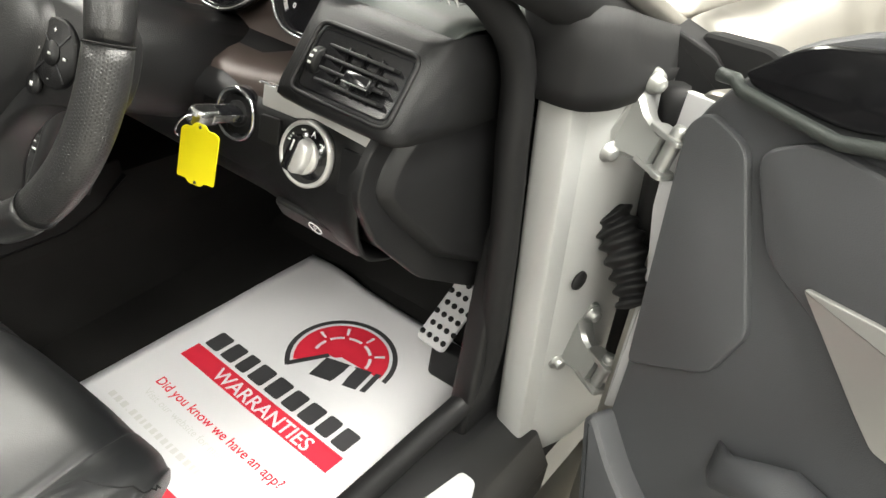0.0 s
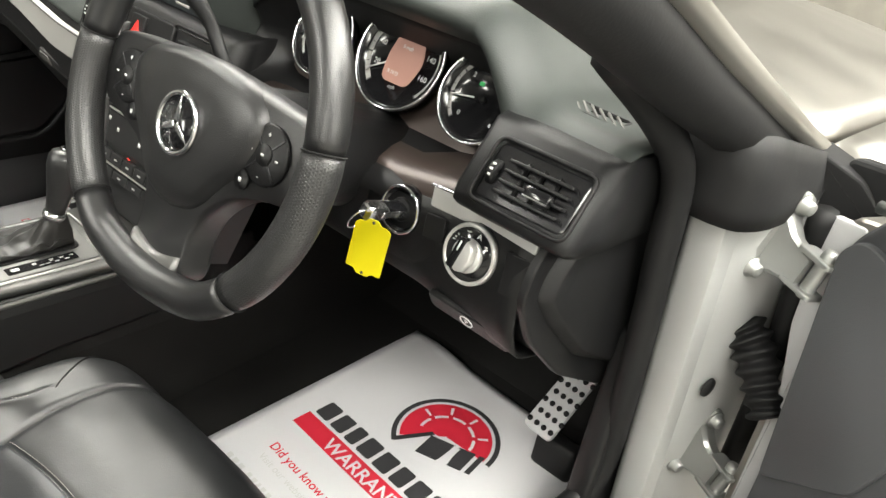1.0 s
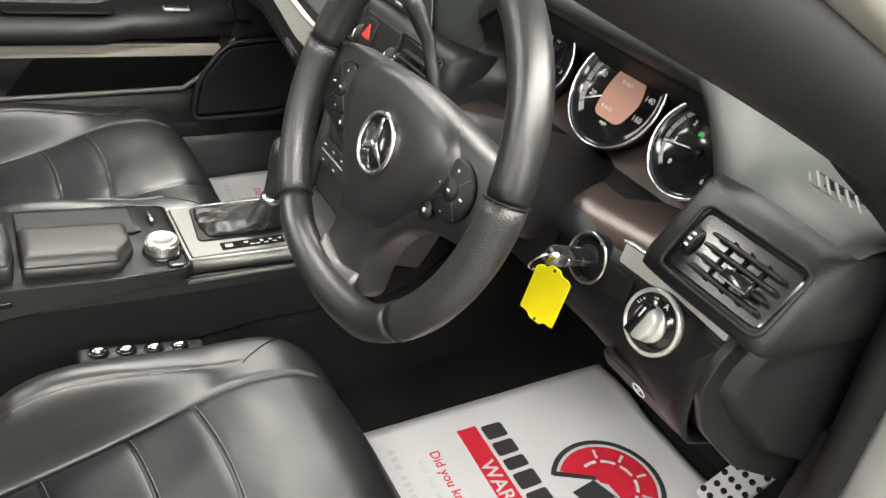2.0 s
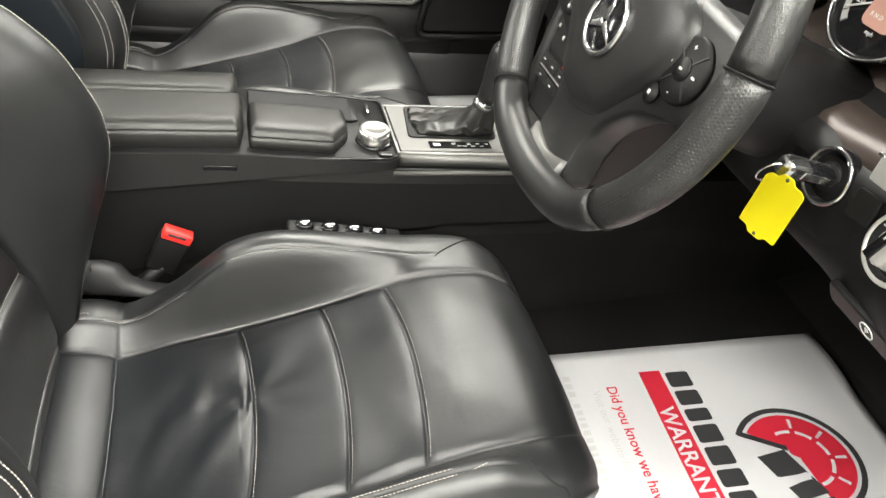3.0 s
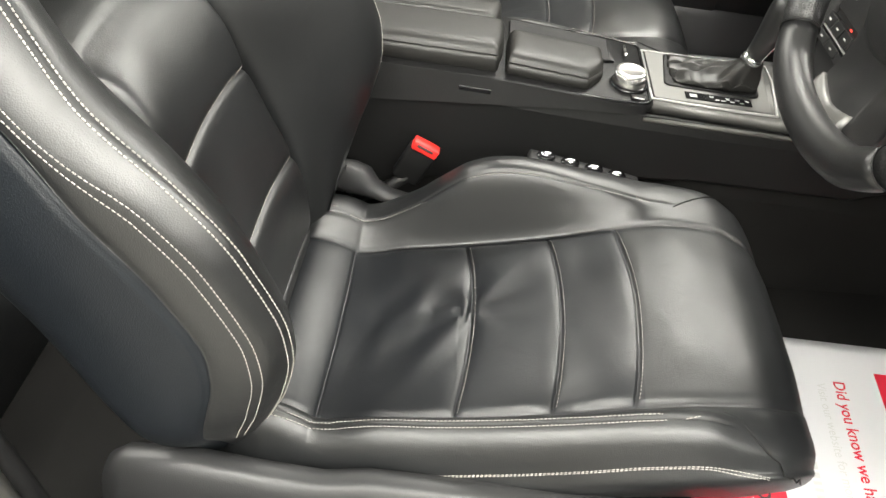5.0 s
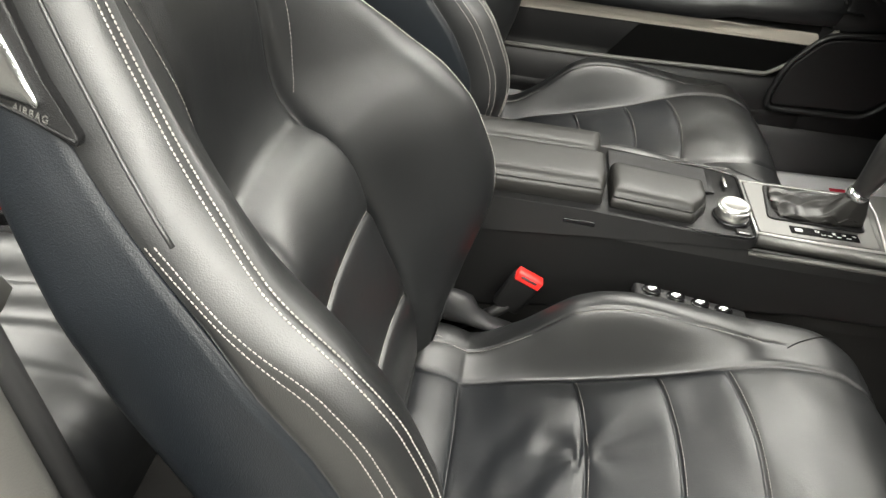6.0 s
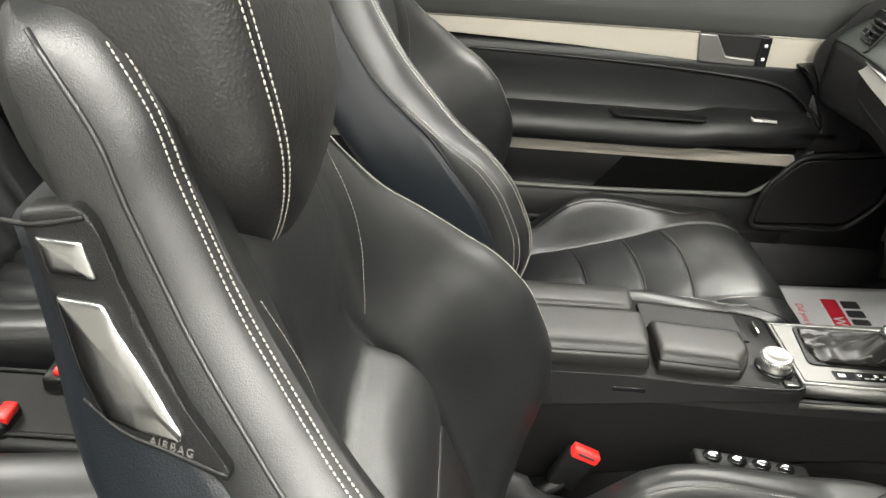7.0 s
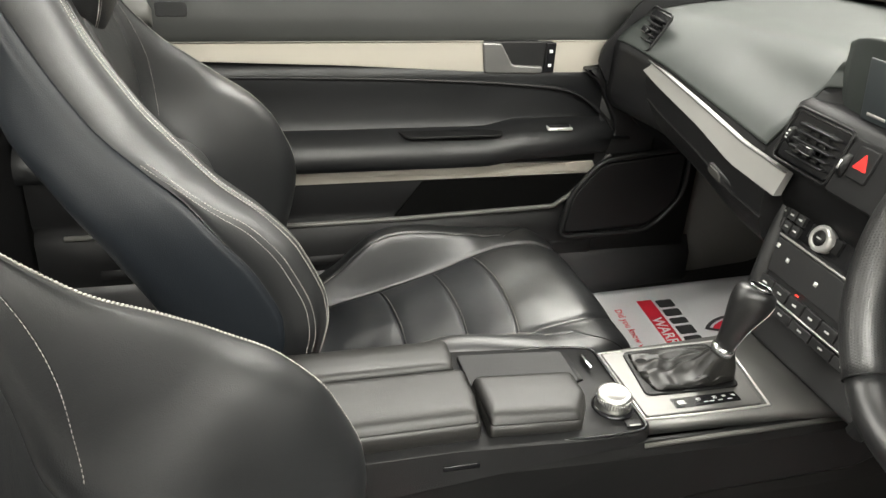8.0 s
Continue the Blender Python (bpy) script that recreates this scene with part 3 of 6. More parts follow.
    for s in (-1, 1):
        entry = s == low
        for xs, y0, y1 in ((0.1675, -0.07, 0.36), (0.1745, -0.07, 0.35), (0.199, 0.03, 0.41), (0.203, 0.06, 0.41)) if entry else ((0.1620, -0.07, 0.345), (0.1685, -0.07, 0.345)):
            sel = [k for k, y in enumerate(ys) if y0 < y < y1]

            def pick(k, sel=sel, xs=xs, s=s, entry=entry):
                y = ys[sel[k]]
                zi, c = table(CUSHION, y), table(ENTRY if entry else HUMP, y)
                t = max(0.0, (y - 0.30) / 0.07)
                return Vector((s * (xs - (0.02 * t * t if xs < 0.19 else 0)), y, zi + (0.97 * c if xs < 0.19 else 0.40 * c - 0.012)))
            stitches(surface_path([crings[k] for k in sel], pick), 0.0038, 0.0029, 0.00048 if entry else 0.0004, bm)
    for sy in SEAMS_Y[1:]:
        path = []
        for i in range(40):
            x = -0.124 + 0.248 * i / 39
            y = sy + 0.012 * (1 - (x / 0.134) ** 2) + (0.004 if sy == SEAMS_Y[1] else 0) + 0.0028
            r = cushion_ring(y, low)
            q = min(r, key=lambda p: abs(p.x - x) + (10 if p.z < 0.43 else 0))
            path.append(Vector((x, y, q.z + 0.0002)))
        stitches(path, 0.0042, 0.003, 0.00042, bm)
    put("cushion_stitching", bm, STITCH, cushion, "pale grey stitching")["kind"] = "stuff"
    for q in (-1, 1):
        sel = [k for k, y in enumerate(ys) if 0.365 < y < 0.462]
        path = surface_path([crings[k] for k in sel], lambda k, q=q: Vector((q * (0.150 + 0.07 * ((ys[sel[k]] - 0.365) / 0.123) ** 0.7), ys[sel[k]], table(CUSHION, ys[sel[k]]))))
        put("nose_seam", tube(path, 0.0009, 6), RUBBER, cushion)
    # seat base and rails
    put("seat_base", box(0.36, 0.42, 0.075, (0, 0.15, 0.392), 0.02), PLASTIC, st, "black plastic seat base")
    for s in (-1, 1):
        put("seat_rail", box(0.035, 0.5, 0.035, (s * 0.17, 0.15, 0.345), 0.005), RUBBER)
        zt = 0.055 if s == low else 0.0
        put("side_trim", loft([[Vector((s * (0.206 + dx), y, z)) for dx, z in cr2(((-0.006, 0.43 + zt + dz), (0.006, 0.437 + zt + dz), (0.022, 0.432 + zt + dz), (0.034, 0.415 + 0.7 * zt + dz), (0.038, 0.39), (0.032, 0.35), (-0.01, 0.345)))] for y, dz in ((-0.18, -0.03), (-0.16, -0.012), (-0.10, -0.006), (-0.03, -0.014), (0.02, -0.016), (0.06, -0.004), (0.12, -0.002), (0.2, 0.0), (0.28, 0.002), (0.305, -0.002), (0.318, -0.012), (0.324, -0.03))]), STACK_SKIN, st, "dark grey plastic side trim")
        put("recliner_cover", loft([[Vector((s * (0.232 + q * 0.02), -0.075 + 0.05 * math.cos(a) * (1.4 - 0.4 * q), 0.405 + 0.04 * math.sin(a) * (1.3 - 0.3 * q))) for a in np.linspace(0, 2 * math.pi, 20, endpoint=False)] for q in (0, 0.6, 0.9, 1.0)]), PLASTIC, st, "black plastic recliner cover")
    # buckle and switches on the inner side
    s = -outer
    buckle = put("buckle", box(0.020, 0.040, 0.062, (0, 0, 0), 0.006, Matrix.Translation((s * 0.247, 0.052, 0.505)) @ pose(0, 0, 0, -24, 0, 0)), TUNNEL, st, "black seat-belt buckle")
    put("release_button", box(0.016, 0.036, 0.014, (0, 0, 0), 0.002, Matrix.Translation((s * 0.241, 0.064, 0.5345)) @ pose(0, 0, 0, -24, 0, 0)), RED_PLASTIC, buckle, "red plastic release button")
    put("button_slot", box(0.001, 0.022, 0.003, (0, 0, 0), 0, Matrix.Translation((s * 0.2325, 0.064, 0.537)) @ pose(0, 0, 0, -24, 0, 0)), INK_DARK, buckle)
    put("buckle_stalk", tube([(s * 0.245, -0.03, 0.43), (s * 0.245, 0.02, 0.46), (s * 0.245, 0.045, 0.485)], 0.009, 8), PLASTIC, buckle)
    lever = put("seat_lever", loft([[Vector((s * 0.228, y, z)) + Vector((0, 0.4 * h * math.cos(a), h * math.sin(a))) + Vector((s * 0.013 * math.cos(a), 0, 0)) for a in np.linspace(0, 2 * math.pi, 14, endpoint=False)] for y, z, h in ((-0.050, 0.482, 0.018), (-0.046, 0.482, 0.026), (-0.028, 0.481, 0.027), (-0.010, 0.477, 0.024), (0.002, 0.467, 0.014), (0.022, 0.459, 0.009), (0.048, 0.454, 0.007), (0.054, 0.453, 0.003))]), STACK_SKIN, st, "dark grey plastic recline lever")
    put("lever_joint", box(0.014, 0.002, 0.044, (0, 0, 0), 0.0005, Matrix.Translation((s * 0.2255, -0.036, 0.482))), RUBBER, lever)
    sw = put("switch_panel", box(0.026, 0.150, 0.014, (0, 0, 0), 0.004, Matrix.Translation((s * 0.234, 0.270, 0.5355)) @ pose(0, 0, 0, -8, 0, 0)), PLASTIC, st, "black seat switch strip")
    for y, top in ((0.218, 0.5565), (0.250, 0.5515), (0.282, 0.5465), (0.313, 0.5415)):
        one = put("switch", loft([[Vector((s * 0.234 + 0.010 * k * math.cos(a), y + 0.013 * k * math.sin(a), top + dz)) for a in np.linspace(0, 2 * math.pi, 14, endpoint=False)] for dz, k in ((-0.016, 1.0), (-0.004, 0.95), (-0.002, 0.85))]), PLASTIC_GLOSS, sw)
        put("switch_top", loft([[Vector((s * 0.234 + 0.0065 * k * math.cos(a), y + 0.008 * k * math.sin(a), top + dz)) for a in np.linspace(0, 2 * math.pi, 14, endpoint=False)] for dz, k in ((-0.003, 1.0), (0.0, 0.95), (0.0015, 0.6))]), PLATE, one, "small chrome switch top")
    # belt guide on the outer shoulder
    s = outer

    def skin(L, f, lift):
        """A place on the shell's outer flank, which turns inwards towards its back."""
        return ROOT + SPINE * L + FWD * f + Vector((s * (table(BACK, L)[0] + 0.005 + lift - 11 * max(0.0, -0.062 - f) ** 2), 0, 0))

    def plate(poly, z0, z1, r, edge, crown=0.0):
        """A piece on the flank with a softly rounded rim and a slightly crowned face."""
        o = rounded(poly, r, 5)
        cx, cy = sum(p[0] for p in o) / len(o), sum(p[1] for p in o) / len(o)
        rings = []
        for k, z in ((0, z0), (0, z1 - edge), (0.3 * edge, z1 - 0.35 * edge), (edge, z1), (edge * 3, z1 + 0.5 * crown), (None, z1 + crown)):
            ring = []
            for p in o:
                d = Vector((cx - p[0], cy - p[1]))
                q = Vector((p[0], p[1])) + (d * 0.6 if k is None else d.normalized() * k)
                ring.append(skin(q.x, q.y, z))
            rings.append(ring)
        return loft(rings)
    house = put("belt_guide", plate([(0.716, -0.076), (0.711, -0.044), (0.700, -0.040), (0.668, -0.041), (0.632, -0.038), (0.600, -0.032), (0.566, -0.019), (0.561, -0.022), (0.582, -0.050), (0.596, -0.070), (0.612, -0.088), (0.665, -0.084)], -0.012, 0.0045, 0.004, 0.002), PLASTIC, st, "black plastic belt guide housing")
    put("chrome_plate", plate([(0.704, -0.071), (0.6945, -0.0490), (0.6745, -0.0500), (0.684, -0.074)], 0.0, 0.0075, 0.002, 0.0012, 0.001), PLATE, house, "polished chrome plate")
    put("chrome_plate", plate([(0.6725, -0.0765), (0.6625, -0.0525), (0.645, -0.0505), (0.628, -0.0465), (0.608, -0.0415), (0.590, -0.0370), (0.587, -0.0390), (0.596, -0.0580), (0.607, -0.0775), (0.633, -0.0830)], 0.0, 0.0075, 0.003, 0.0012, 0.0012), PLATE, house, "polished chrome plate")
    for rim_line in ([(0.713, -0.090), (0.7085, -0.068), (0.705, -0.043)], [(0.565, -0.021), (0.584, -0.049), (0.598, -0.070), (0.614, -0.090)]):
        put("guide_lip", tube(cr([skin(a, b, 0.0045) for a, b in rim_line], 16), 0.0016, 6), PLASTIC_SOFT, house)
    if s > 0:
        b = lettering("AIRBAG", 0.0062, Matrix.Identity(4), 0.0004, spacing=1.2)
        for v in b.verts:
            v.co = skin(0.5915 - 0.49 * v.co.x + 0.87 * v.co.y - 0.002, -0.0575 + 0.87 * v.co.x + 0.49 * v.co.y, 0.005 + v.co.z)
        # letters coloured grey in place of light on the black relief
        put("embossed_lettering", b, GREY_PLASTIC, house, "embossed lettering, grey for its glint")
    # groove round the shoulder, where front and back covers meet
    groove = [ROOT + SPINE * L + FWD * (back_half(L)[9][1] - 0.004) + Vector((s * (back_half(L)[9][0] + 0.0012), 0, 0)) for L in np.linspace(0.50, 0.79, 24)]
    put("cover_piping", tube(groove, 0.0018, 6), LEATHER, backrest, "black piping")
    return st


seat(0.37, 1, "black leather sports driver's seat, pale double stitching", 1)
seat(-0.372, -1, "black leather sports passenger seat, pale double stitching")
# ---- car shell ----
car = empty("convertible_car", (0, 0, 0), "silver convertible car body with the roof open", "car")
part("floor_carpet", loft([[Vector((x, y, z)) for y, z in ((-1.3, 0.30), (-0.45, 0.31), (-0.3, 0.325), (0.5, 0.330), (0.62, 0.336), (1.04, 0.3725), (1.14, 0.41), (1.4, 0.66), (1.4, 0.2), (-1.3, 0.2))] for x in (-0.72, 0.72)]), CARPET, car, "black carpet", smooth=False)
for s in (-1, 1):
    part("sill", loft([[Vector((s * x, y, z)) for x, z in ((0.645, 0.30), (0.652, 0.42), (0.675, 0.455), (0.72, 0.46), (0.765, 0.44), (0.79, 0.40), (0.79, 0.2), (0.645, 0.2))] for y in (-0.9, 0.0, 0.6, 0.86)]), STACK_SKIN, car, "dark grey plastic sill cover")
    part("outer_sill", loft([[Vector((s * x, y, z)) for x, z in ((0.80, 0.39), (0.83, 0.385), (0.875, 0.33), (0.88, 0.22), (0.80, 0.2))] for y in (-1.2, 0.0, 1.4)]), SILVER, car, "silver painted sill")
    # passenger side lighter: its grey stands in for light the footwell lacks
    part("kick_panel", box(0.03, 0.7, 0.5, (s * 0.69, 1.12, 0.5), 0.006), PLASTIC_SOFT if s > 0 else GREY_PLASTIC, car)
    # front body side and wheel arch
    # pillar takes the paler silver, with its stronger light in the colour
    crease(part("hinge_pillar", loft([[Vector((s * x, y + k, z)) for x, y in ((0.705, 0.80), (0.712, 0.755), (0.717, 0.747), (0.722, 0.744), (0.748, 0.7435), (0.752, 0.745), (0.7545, 0.749), (0.757, 0.772), (0.768, 0.785), (0.779, 0.815), (0.786, 0.85), (0.79, 0.90), (0.79, 1.0), (0.705, 1.0))] for z, k in ((0.40, 0.09), (0.5, 0.075), (0.7, 0.042), (0.9, 0.004), (0.93, 0.0))]), SILVER_LIT, car, "silver painted hinge pillar"), 32)
    foot = [Vector(q) for q in ((0.69, 0.83, 0), (0.69, 0.765, 0), (0.705, 0.738, 0), (0.745, 0.735, 0), (0.768, 0.75, 0), (0.782, 0.80, 0), (0.782, 0.92, 0), (0.70, 0.95, 0))]
    part("pillar_foot", loft([[Vector((s * (p.x + dx), p.y + dy, z - 0.25 * max(0, p.y - 0.76) * (1 if z > 0.95 else 0) + (0.008 * math.sin(40 * p.x) if z < 0.91 else 0))) for p in cr(foot, 32, True)] for z, dx, dy in ((0.915, 0.0, 0.0), (0.935, 0.002, -0.003), (0.965, 0.001, -0.008), (0.99, -0.004, -0.012), (1.005, -0.01, -0.004))]), RUBBER, car, "black rubber pillar foot")
    part("front_wing", loft([[Vector((s * x, y, z)) for x, z in ((xi, zt), (xi + 0.004, zt + 0.004), (xi + 0.03, zt), (xi + 0.06, zt - 0.018), (0.865, zt - 0.055), (0.892, zt - 0.15), (0.9, 0.45), (0.87, 0.45), (xi, zt - 0.1))] for y, zt, xi in ((0.935, 0.971, 0.772), (1.0, 0.972, 0.775), (1.25, 0.968, 0.785), (1.6, 0.955, 0.80), (2.0, 0.92, 0.80), (2.5, 0.85, 0.77))]), SILVER, car, "silver front wing")
    part("wing_end_seal", prism(rounded([(0.766, 0.925), (0.872, 0.895), (0.868, 0.915), (0.82, 0.956), (0.766, 0.972)], 0.006), 0.05, frame_m((0, 0.938, 0), (0, -1, 0), (1, 0, 0)) @ Matrix.Diagonal((s, 1, 1, 1)), 0.003), RUBBER, car, "black rubber wing end seal")
    part("door_seal", tube(cr([(s * 0.69, 0.56, 1.07), (s * 0.705, 0.70, 0.97), (s * 0.706, 0.74, 0.85), (s * 0.706, 0.775, 0.68), (s * 0.70, 0.80, 0.56), (s * 0.692, 0.785, 0.505), (s * 0.68, 0.71, 0.478), (s * 0.675, 0.6, 0.466), (s * 0.672, 0.3, 0.462), (s * 0.672, -0.35, 0.46)], 60), 0.016, 8), RUBBER, car, "black rubber door seal")
    part("a_pillar_trim", tube(cr([(s * 0.735, 0.93, 0.92), (s * 0.73, 0.80, 0.985), (s * 0.722, 0.62, 1.057), (s * 0.712, 0.45, 1.13), (s * 0.68, 0.25, 1.21), (s * 0.60, 0.0, 1.33)], 28), 0.03, 12), RUBBER, car, "black windscreen pillar trim")
    part("a_pillar_outer", tube(cr([(s * 0.765, 0.97, 0.945), (s * 0.752, 0.80, 1.012), (s * 0.742, 0.62, 1.085), (s * 0.73, 0.45, 1.157), (s * 0.70, 0.25, 1.24), (s * 0.62, 0.0, 1.36)], 28), 0.013, 8), SILVER, car, "silver painted windscreen pillar edge")
bonnet_rows = []
for y, ze, w in ((0.92, 0.972, 0.757), (1.0, 0.974, 0.763), (1.1, 0.974, 0.768), (1.2, 0.973, 0.773), (1.3, 0.971, 0.778), (1.45, 0.966, 0.785), (1.7, 0.95, 0.787), (2.1, 0.91, 0.78), (2.5, 0.85, 0.755)):
    top = []
    for u in np.linspace(-1, 1, 61):
        yy = y + 0.26 * (1 - u * u) * max(0.0, (2.5 - y) / 1.58)
        crease_x = 0.766 - 0.45 * (yy - 1.014)
        up = min(1.0, max(0.0, (crease_x - abs(u) * w) / 0.006))
        top.append(Vector((u * w, yy, ze + 0.075 * (1 - u * u) ** 0.8 + 0.004 * up)))
    bonnet_rows.append(top + [p - Vector((0, 0, 0.03)) for p in reversed(top)])
part("bonnet", loft(bonnet_rows), SILVER, car, "silver bonnet")
part("windscreen_header", tube(cr([(-0.58, 0.02, 1.37), (-0.3, -0.01, 1.40), (0, -0.02, 1.405), (0.3, -0.01, 1.40), (0.58, 0.02, 1.37)], 20), 0.03, 8), RUBBER, car, "black windscreen header")
part("firewall", box(1.4, 0.03, 0.6, (0, 1.42, 0.65), 0.004), CARPET, car)
part("rear_bulkhead", box(1.4, 0.04, 0.7, (0, -1.34, 0.6), 0.01), CARPET, car)
for s in (-1, 1):
    part("rear_side_trim", loft([[Vector((s * (0.66 + dx), y, z)) for dx, z in ((0, 0.3), (0.0, 0.6), (0.0, 0.80), (0.02, 0.96 - 0.08 * (s > 0)), (0.14, 0.97 - 0.08 * (s > 0)), (0.14, 0.3))] for y in (-1.32, -0.9, -0.46)]), PLASTIC_SOFT, car, "black rear side trim")

# door jamb behind the driver's door: grey trim, rubber seal and belt-line cap
for s in (-1, 1):
    part("jamb_trim", loft([[Vector((s * (x + dx), y + dy, z)) for x, y in ((0.672, -0.255), (0.677, -0.235), (0.70, -0.215), (0.725, -0.222), (0.75, -0.26), (0.75, -0.32), (0.677, -0.30))] for z, dx, dy in ((0.44, 0.01, 0.075), (0.6, 0.01, 0.05), (0.75, 0.01, 0.022), (0.9, 0.012, 0.0), (0.93, 0.012, -0.002))]), GREY_PLASTIC, car, "grey plastic door jamb trim")
    part("jamb_seal", tube([(s * 0.679, -0.165, 0.46), (s * 0.677, -0.19, 0.6), (s * 0.677, -0.216, 0.75), (s * 0.679, -0.242, 0.90)], 0.010, 8), RUBBER, car, "black rubber seal")
    part("jamb_cap", loft([[Vector((s * x, y, z)) for x, z in ((0.675, 0.925 + t), (0.685, 0.945 + t), (0.715, 0.962 + t), (0.765, 0.955 + t), (0.79, 0.93 + t), (0.765, 0.90), (0.685, 0.90))] for y, t in ((-0.215, -0.02), (-0.225, -0.004), (-0.25, 0.0), (-0.36, 0.0), (-0.38, -0.01))]), GREY_PLASTIC, car, "grey belt-line cap")

part("sill_label", prism(rounded([(0.724, 0.640), (0.770, 0.690), (0.757, 0.720), (0.736, 0.722)], 0.008), 0.0012, Matrix.Translation((0, 0, 0.4590)), 0.0004), ALU_WHITE, car, "pale sticker on the sill")

# ---- dashboard ----
dash = empty("dashboard", (0, 0.8, 0.75), "black soft-touch dashboard with silver trim strips", "dashboard")
DX = 0.694


def dash_ring(x):
    ax = abs(x)
    edge = max(0.0, (ax - 0.5) / 0.215)
    nav_cut = 0.06 * math.exp(-(x / 0.15) ** 8)
    hood = max(0.0, min(1.0, 1.25 * math.exp(-((x - 0.36) / 0.188) ** 6)))
    rec = hood * 0.115
    mid = math.exp(-(x / 0.17) ** 6)
    zt = 0.975 + 0.07 * hood
    back = -0.03 * edge
    p = [(1.32, 0.95), (1.15, 0.965), (0.98, 0.975), (0.84, zt - 0.01), (0.73, zt), (0.675, zt + 0.003), (0.65 + nav_cut, zt - 0.012), (0.64 + 0.3 * rec + nav_cut, zt - 0.03), (0.63 + rec + nav_cut, 0.935), (0.625 + rec * 0.9, 0.90), (0.615, 0.87), (0.607, 0.83), (0.615, 0.785), (0.645, 0.757), (0.74, 0.745), (1.1, 0.74)]
    side = min(1.0, max(0.0, (-0.155 - x) / 0.04))
    zs = 0.833 + 0.051 * min(1.0, max(0.0, (-0.13 - x) / 0.47))
    low = {3: (0.84, 0.960), 4: (0.745, 0.953), 5: (0.69, min(0.943, zs + 0.060)), 6: (0.643, zs + 0.030), 7: (0.618, zs + 0.006), 8: (0.614, zs - 0.002), 9: (0.613, zs - 0.008), 10: (0.613, min(0.87, zs - 0.014)), 11: (0.612, min(0.83, zs - 0.03))}
    p = [(y + (low[k][0] - y) * side, z + (low[k][1] - z) * side) if k in low else (y, z) for k, (y, z) in enumerate(p)]
    return [Vector((x, y + back + (0.02 * mid if z < 0.9 else 0), z)) for y, z in p]


xs = [round(float(v), 4) for v in np.linspace(-0.646, DX, 64)]
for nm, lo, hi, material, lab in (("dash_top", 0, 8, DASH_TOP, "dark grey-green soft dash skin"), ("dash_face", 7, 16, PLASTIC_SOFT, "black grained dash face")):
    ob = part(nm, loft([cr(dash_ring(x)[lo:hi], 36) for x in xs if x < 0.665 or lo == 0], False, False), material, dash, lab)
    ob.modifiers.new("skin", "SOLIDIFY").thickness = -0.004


def face_m(x, y, z, tilt=20, turn=0):
    """Local z looks towards the seats, local x to the right, local y up the face."""
    return pose(x, y, z, 90 - tilt, 0, turn)


# air vent by the driver's door
def vent(at, w, h, slats, turn=0, tilt=18, tab=0.0, wheel=True, lean=0):
    m = face_m(*at, tilt, turn) @ pose(0, 0, 0, 0, 0, lean)
    v = part("air_vent", prism(rounded([(-w / 2 - 0.02, -h / 2 - 0.006), (w / 2 + 0.008, -h / 2 - 0.006), (w / 2 + 0.01, h / 2 + 0.008), (-w / 2 - 0.02, h / 2 + 0.008)], 0.008), 0.004, m @ Matrix.Translation((0, 0, -0.004)), 0.002), PLASTIC_GLOSS, dash, "black air vent")
    outline = rounded([(-w / 2 - 0.024, -h / 2 - 0.010), (w / 2 + 0.012, -h / 2 - 0.010), (w / 2 + 0.012, h / 2 + 0.012), (-w / 2 - 0.024, h / 2 + 0.012)], 0.01)
    part("vent_frame", tube([m @ Vector((p[0], p[1], 0.001)) for p in outline], 0.0022, 8, True), PLASTIC, v)
    for j in range(slats):
        y = -h / 2 + h * (j + 0.5) / slats
        part("slat", box(w, 0.0032, 0.012, (0, 0, 0), 0.001, m @ Matrix.Translation((0, y, 0.003)) @ pose(0, 0, 0, 12, 0, 0)), PLASTIC_SOFT, v)
    for j in range(1, 4):
        part("fin", box(0.0015, h * 0.95, 0.006, (0, 0, 0), 0, m @ Matrix.Translation((-w / 2 + w * j / 4, 0, 0.0005))), PLASTIC, v)
    tab_ = part("vent_tab", box(w * 0.40, 0.010, 0.008, (0, 0, 0), 0.002, m @ Matrix.Translation((tab, -h * 0.14, 0.011))), PLASTIC_GLOSS, v)
    part("tab_edge", box(w * 0.38, 0.0012, 0.0014, (0, 0, 0), 0.0004, m @ Matrix.Translation((tab, -h * 0.14 - 0.0045, 0.0148))), ALU, tab_)
    if wheel:
        part("thumbwheel", lathe([(0.0, -0.004), (0.0115, -0.004), (0.0125, -0.003), (0.0125, 0.003), (0.0115, 0.004), (0, 0.004)], m @ Matrix.Translation((-w / 2 - 0.012, 0, -0.005)) @ pose(0, 0, 0, 0, 90, 0), 24), PLASTIC_SOFT, v)
        for j in (-1, 0, 1):
            part("wheel_mark", box(0.003, 0.002, 0.0008, (0, 0, 0), 0, m @ Matrix.Translation((-w / 2 - 0.012, j * 0.005, 0.0078 - 0.0012 * abs(j)))), WHITE_PRINT, v)
    return v


part("vent_housing", loft([[Vector((x, y + d, z)) for y, z in ((0.70, 0.972), (0.622, 0.977), (0.609, 0.974), (0.568, 0.918), (0.565, 0.909), (0.573, 0.902), (0.61, 0.897), (0.70, 0.893))] for x, d in ((0.560, 0.05), (0.566, 0.012), (0.574, 0.002), (0.60, 0.0), (0.68, 0.0), (0.690, 0.002), (0.696, 0.012))]), PLASTIC, dash, "black moulded vent housing")
vent((0.644, 0.5835, 0.941), 0.064, 0.038, 4, 0, 36, 0.010)
vent((-0.098, 0.608, 0.882), 0.070, 0.050, 5, 0, 18)
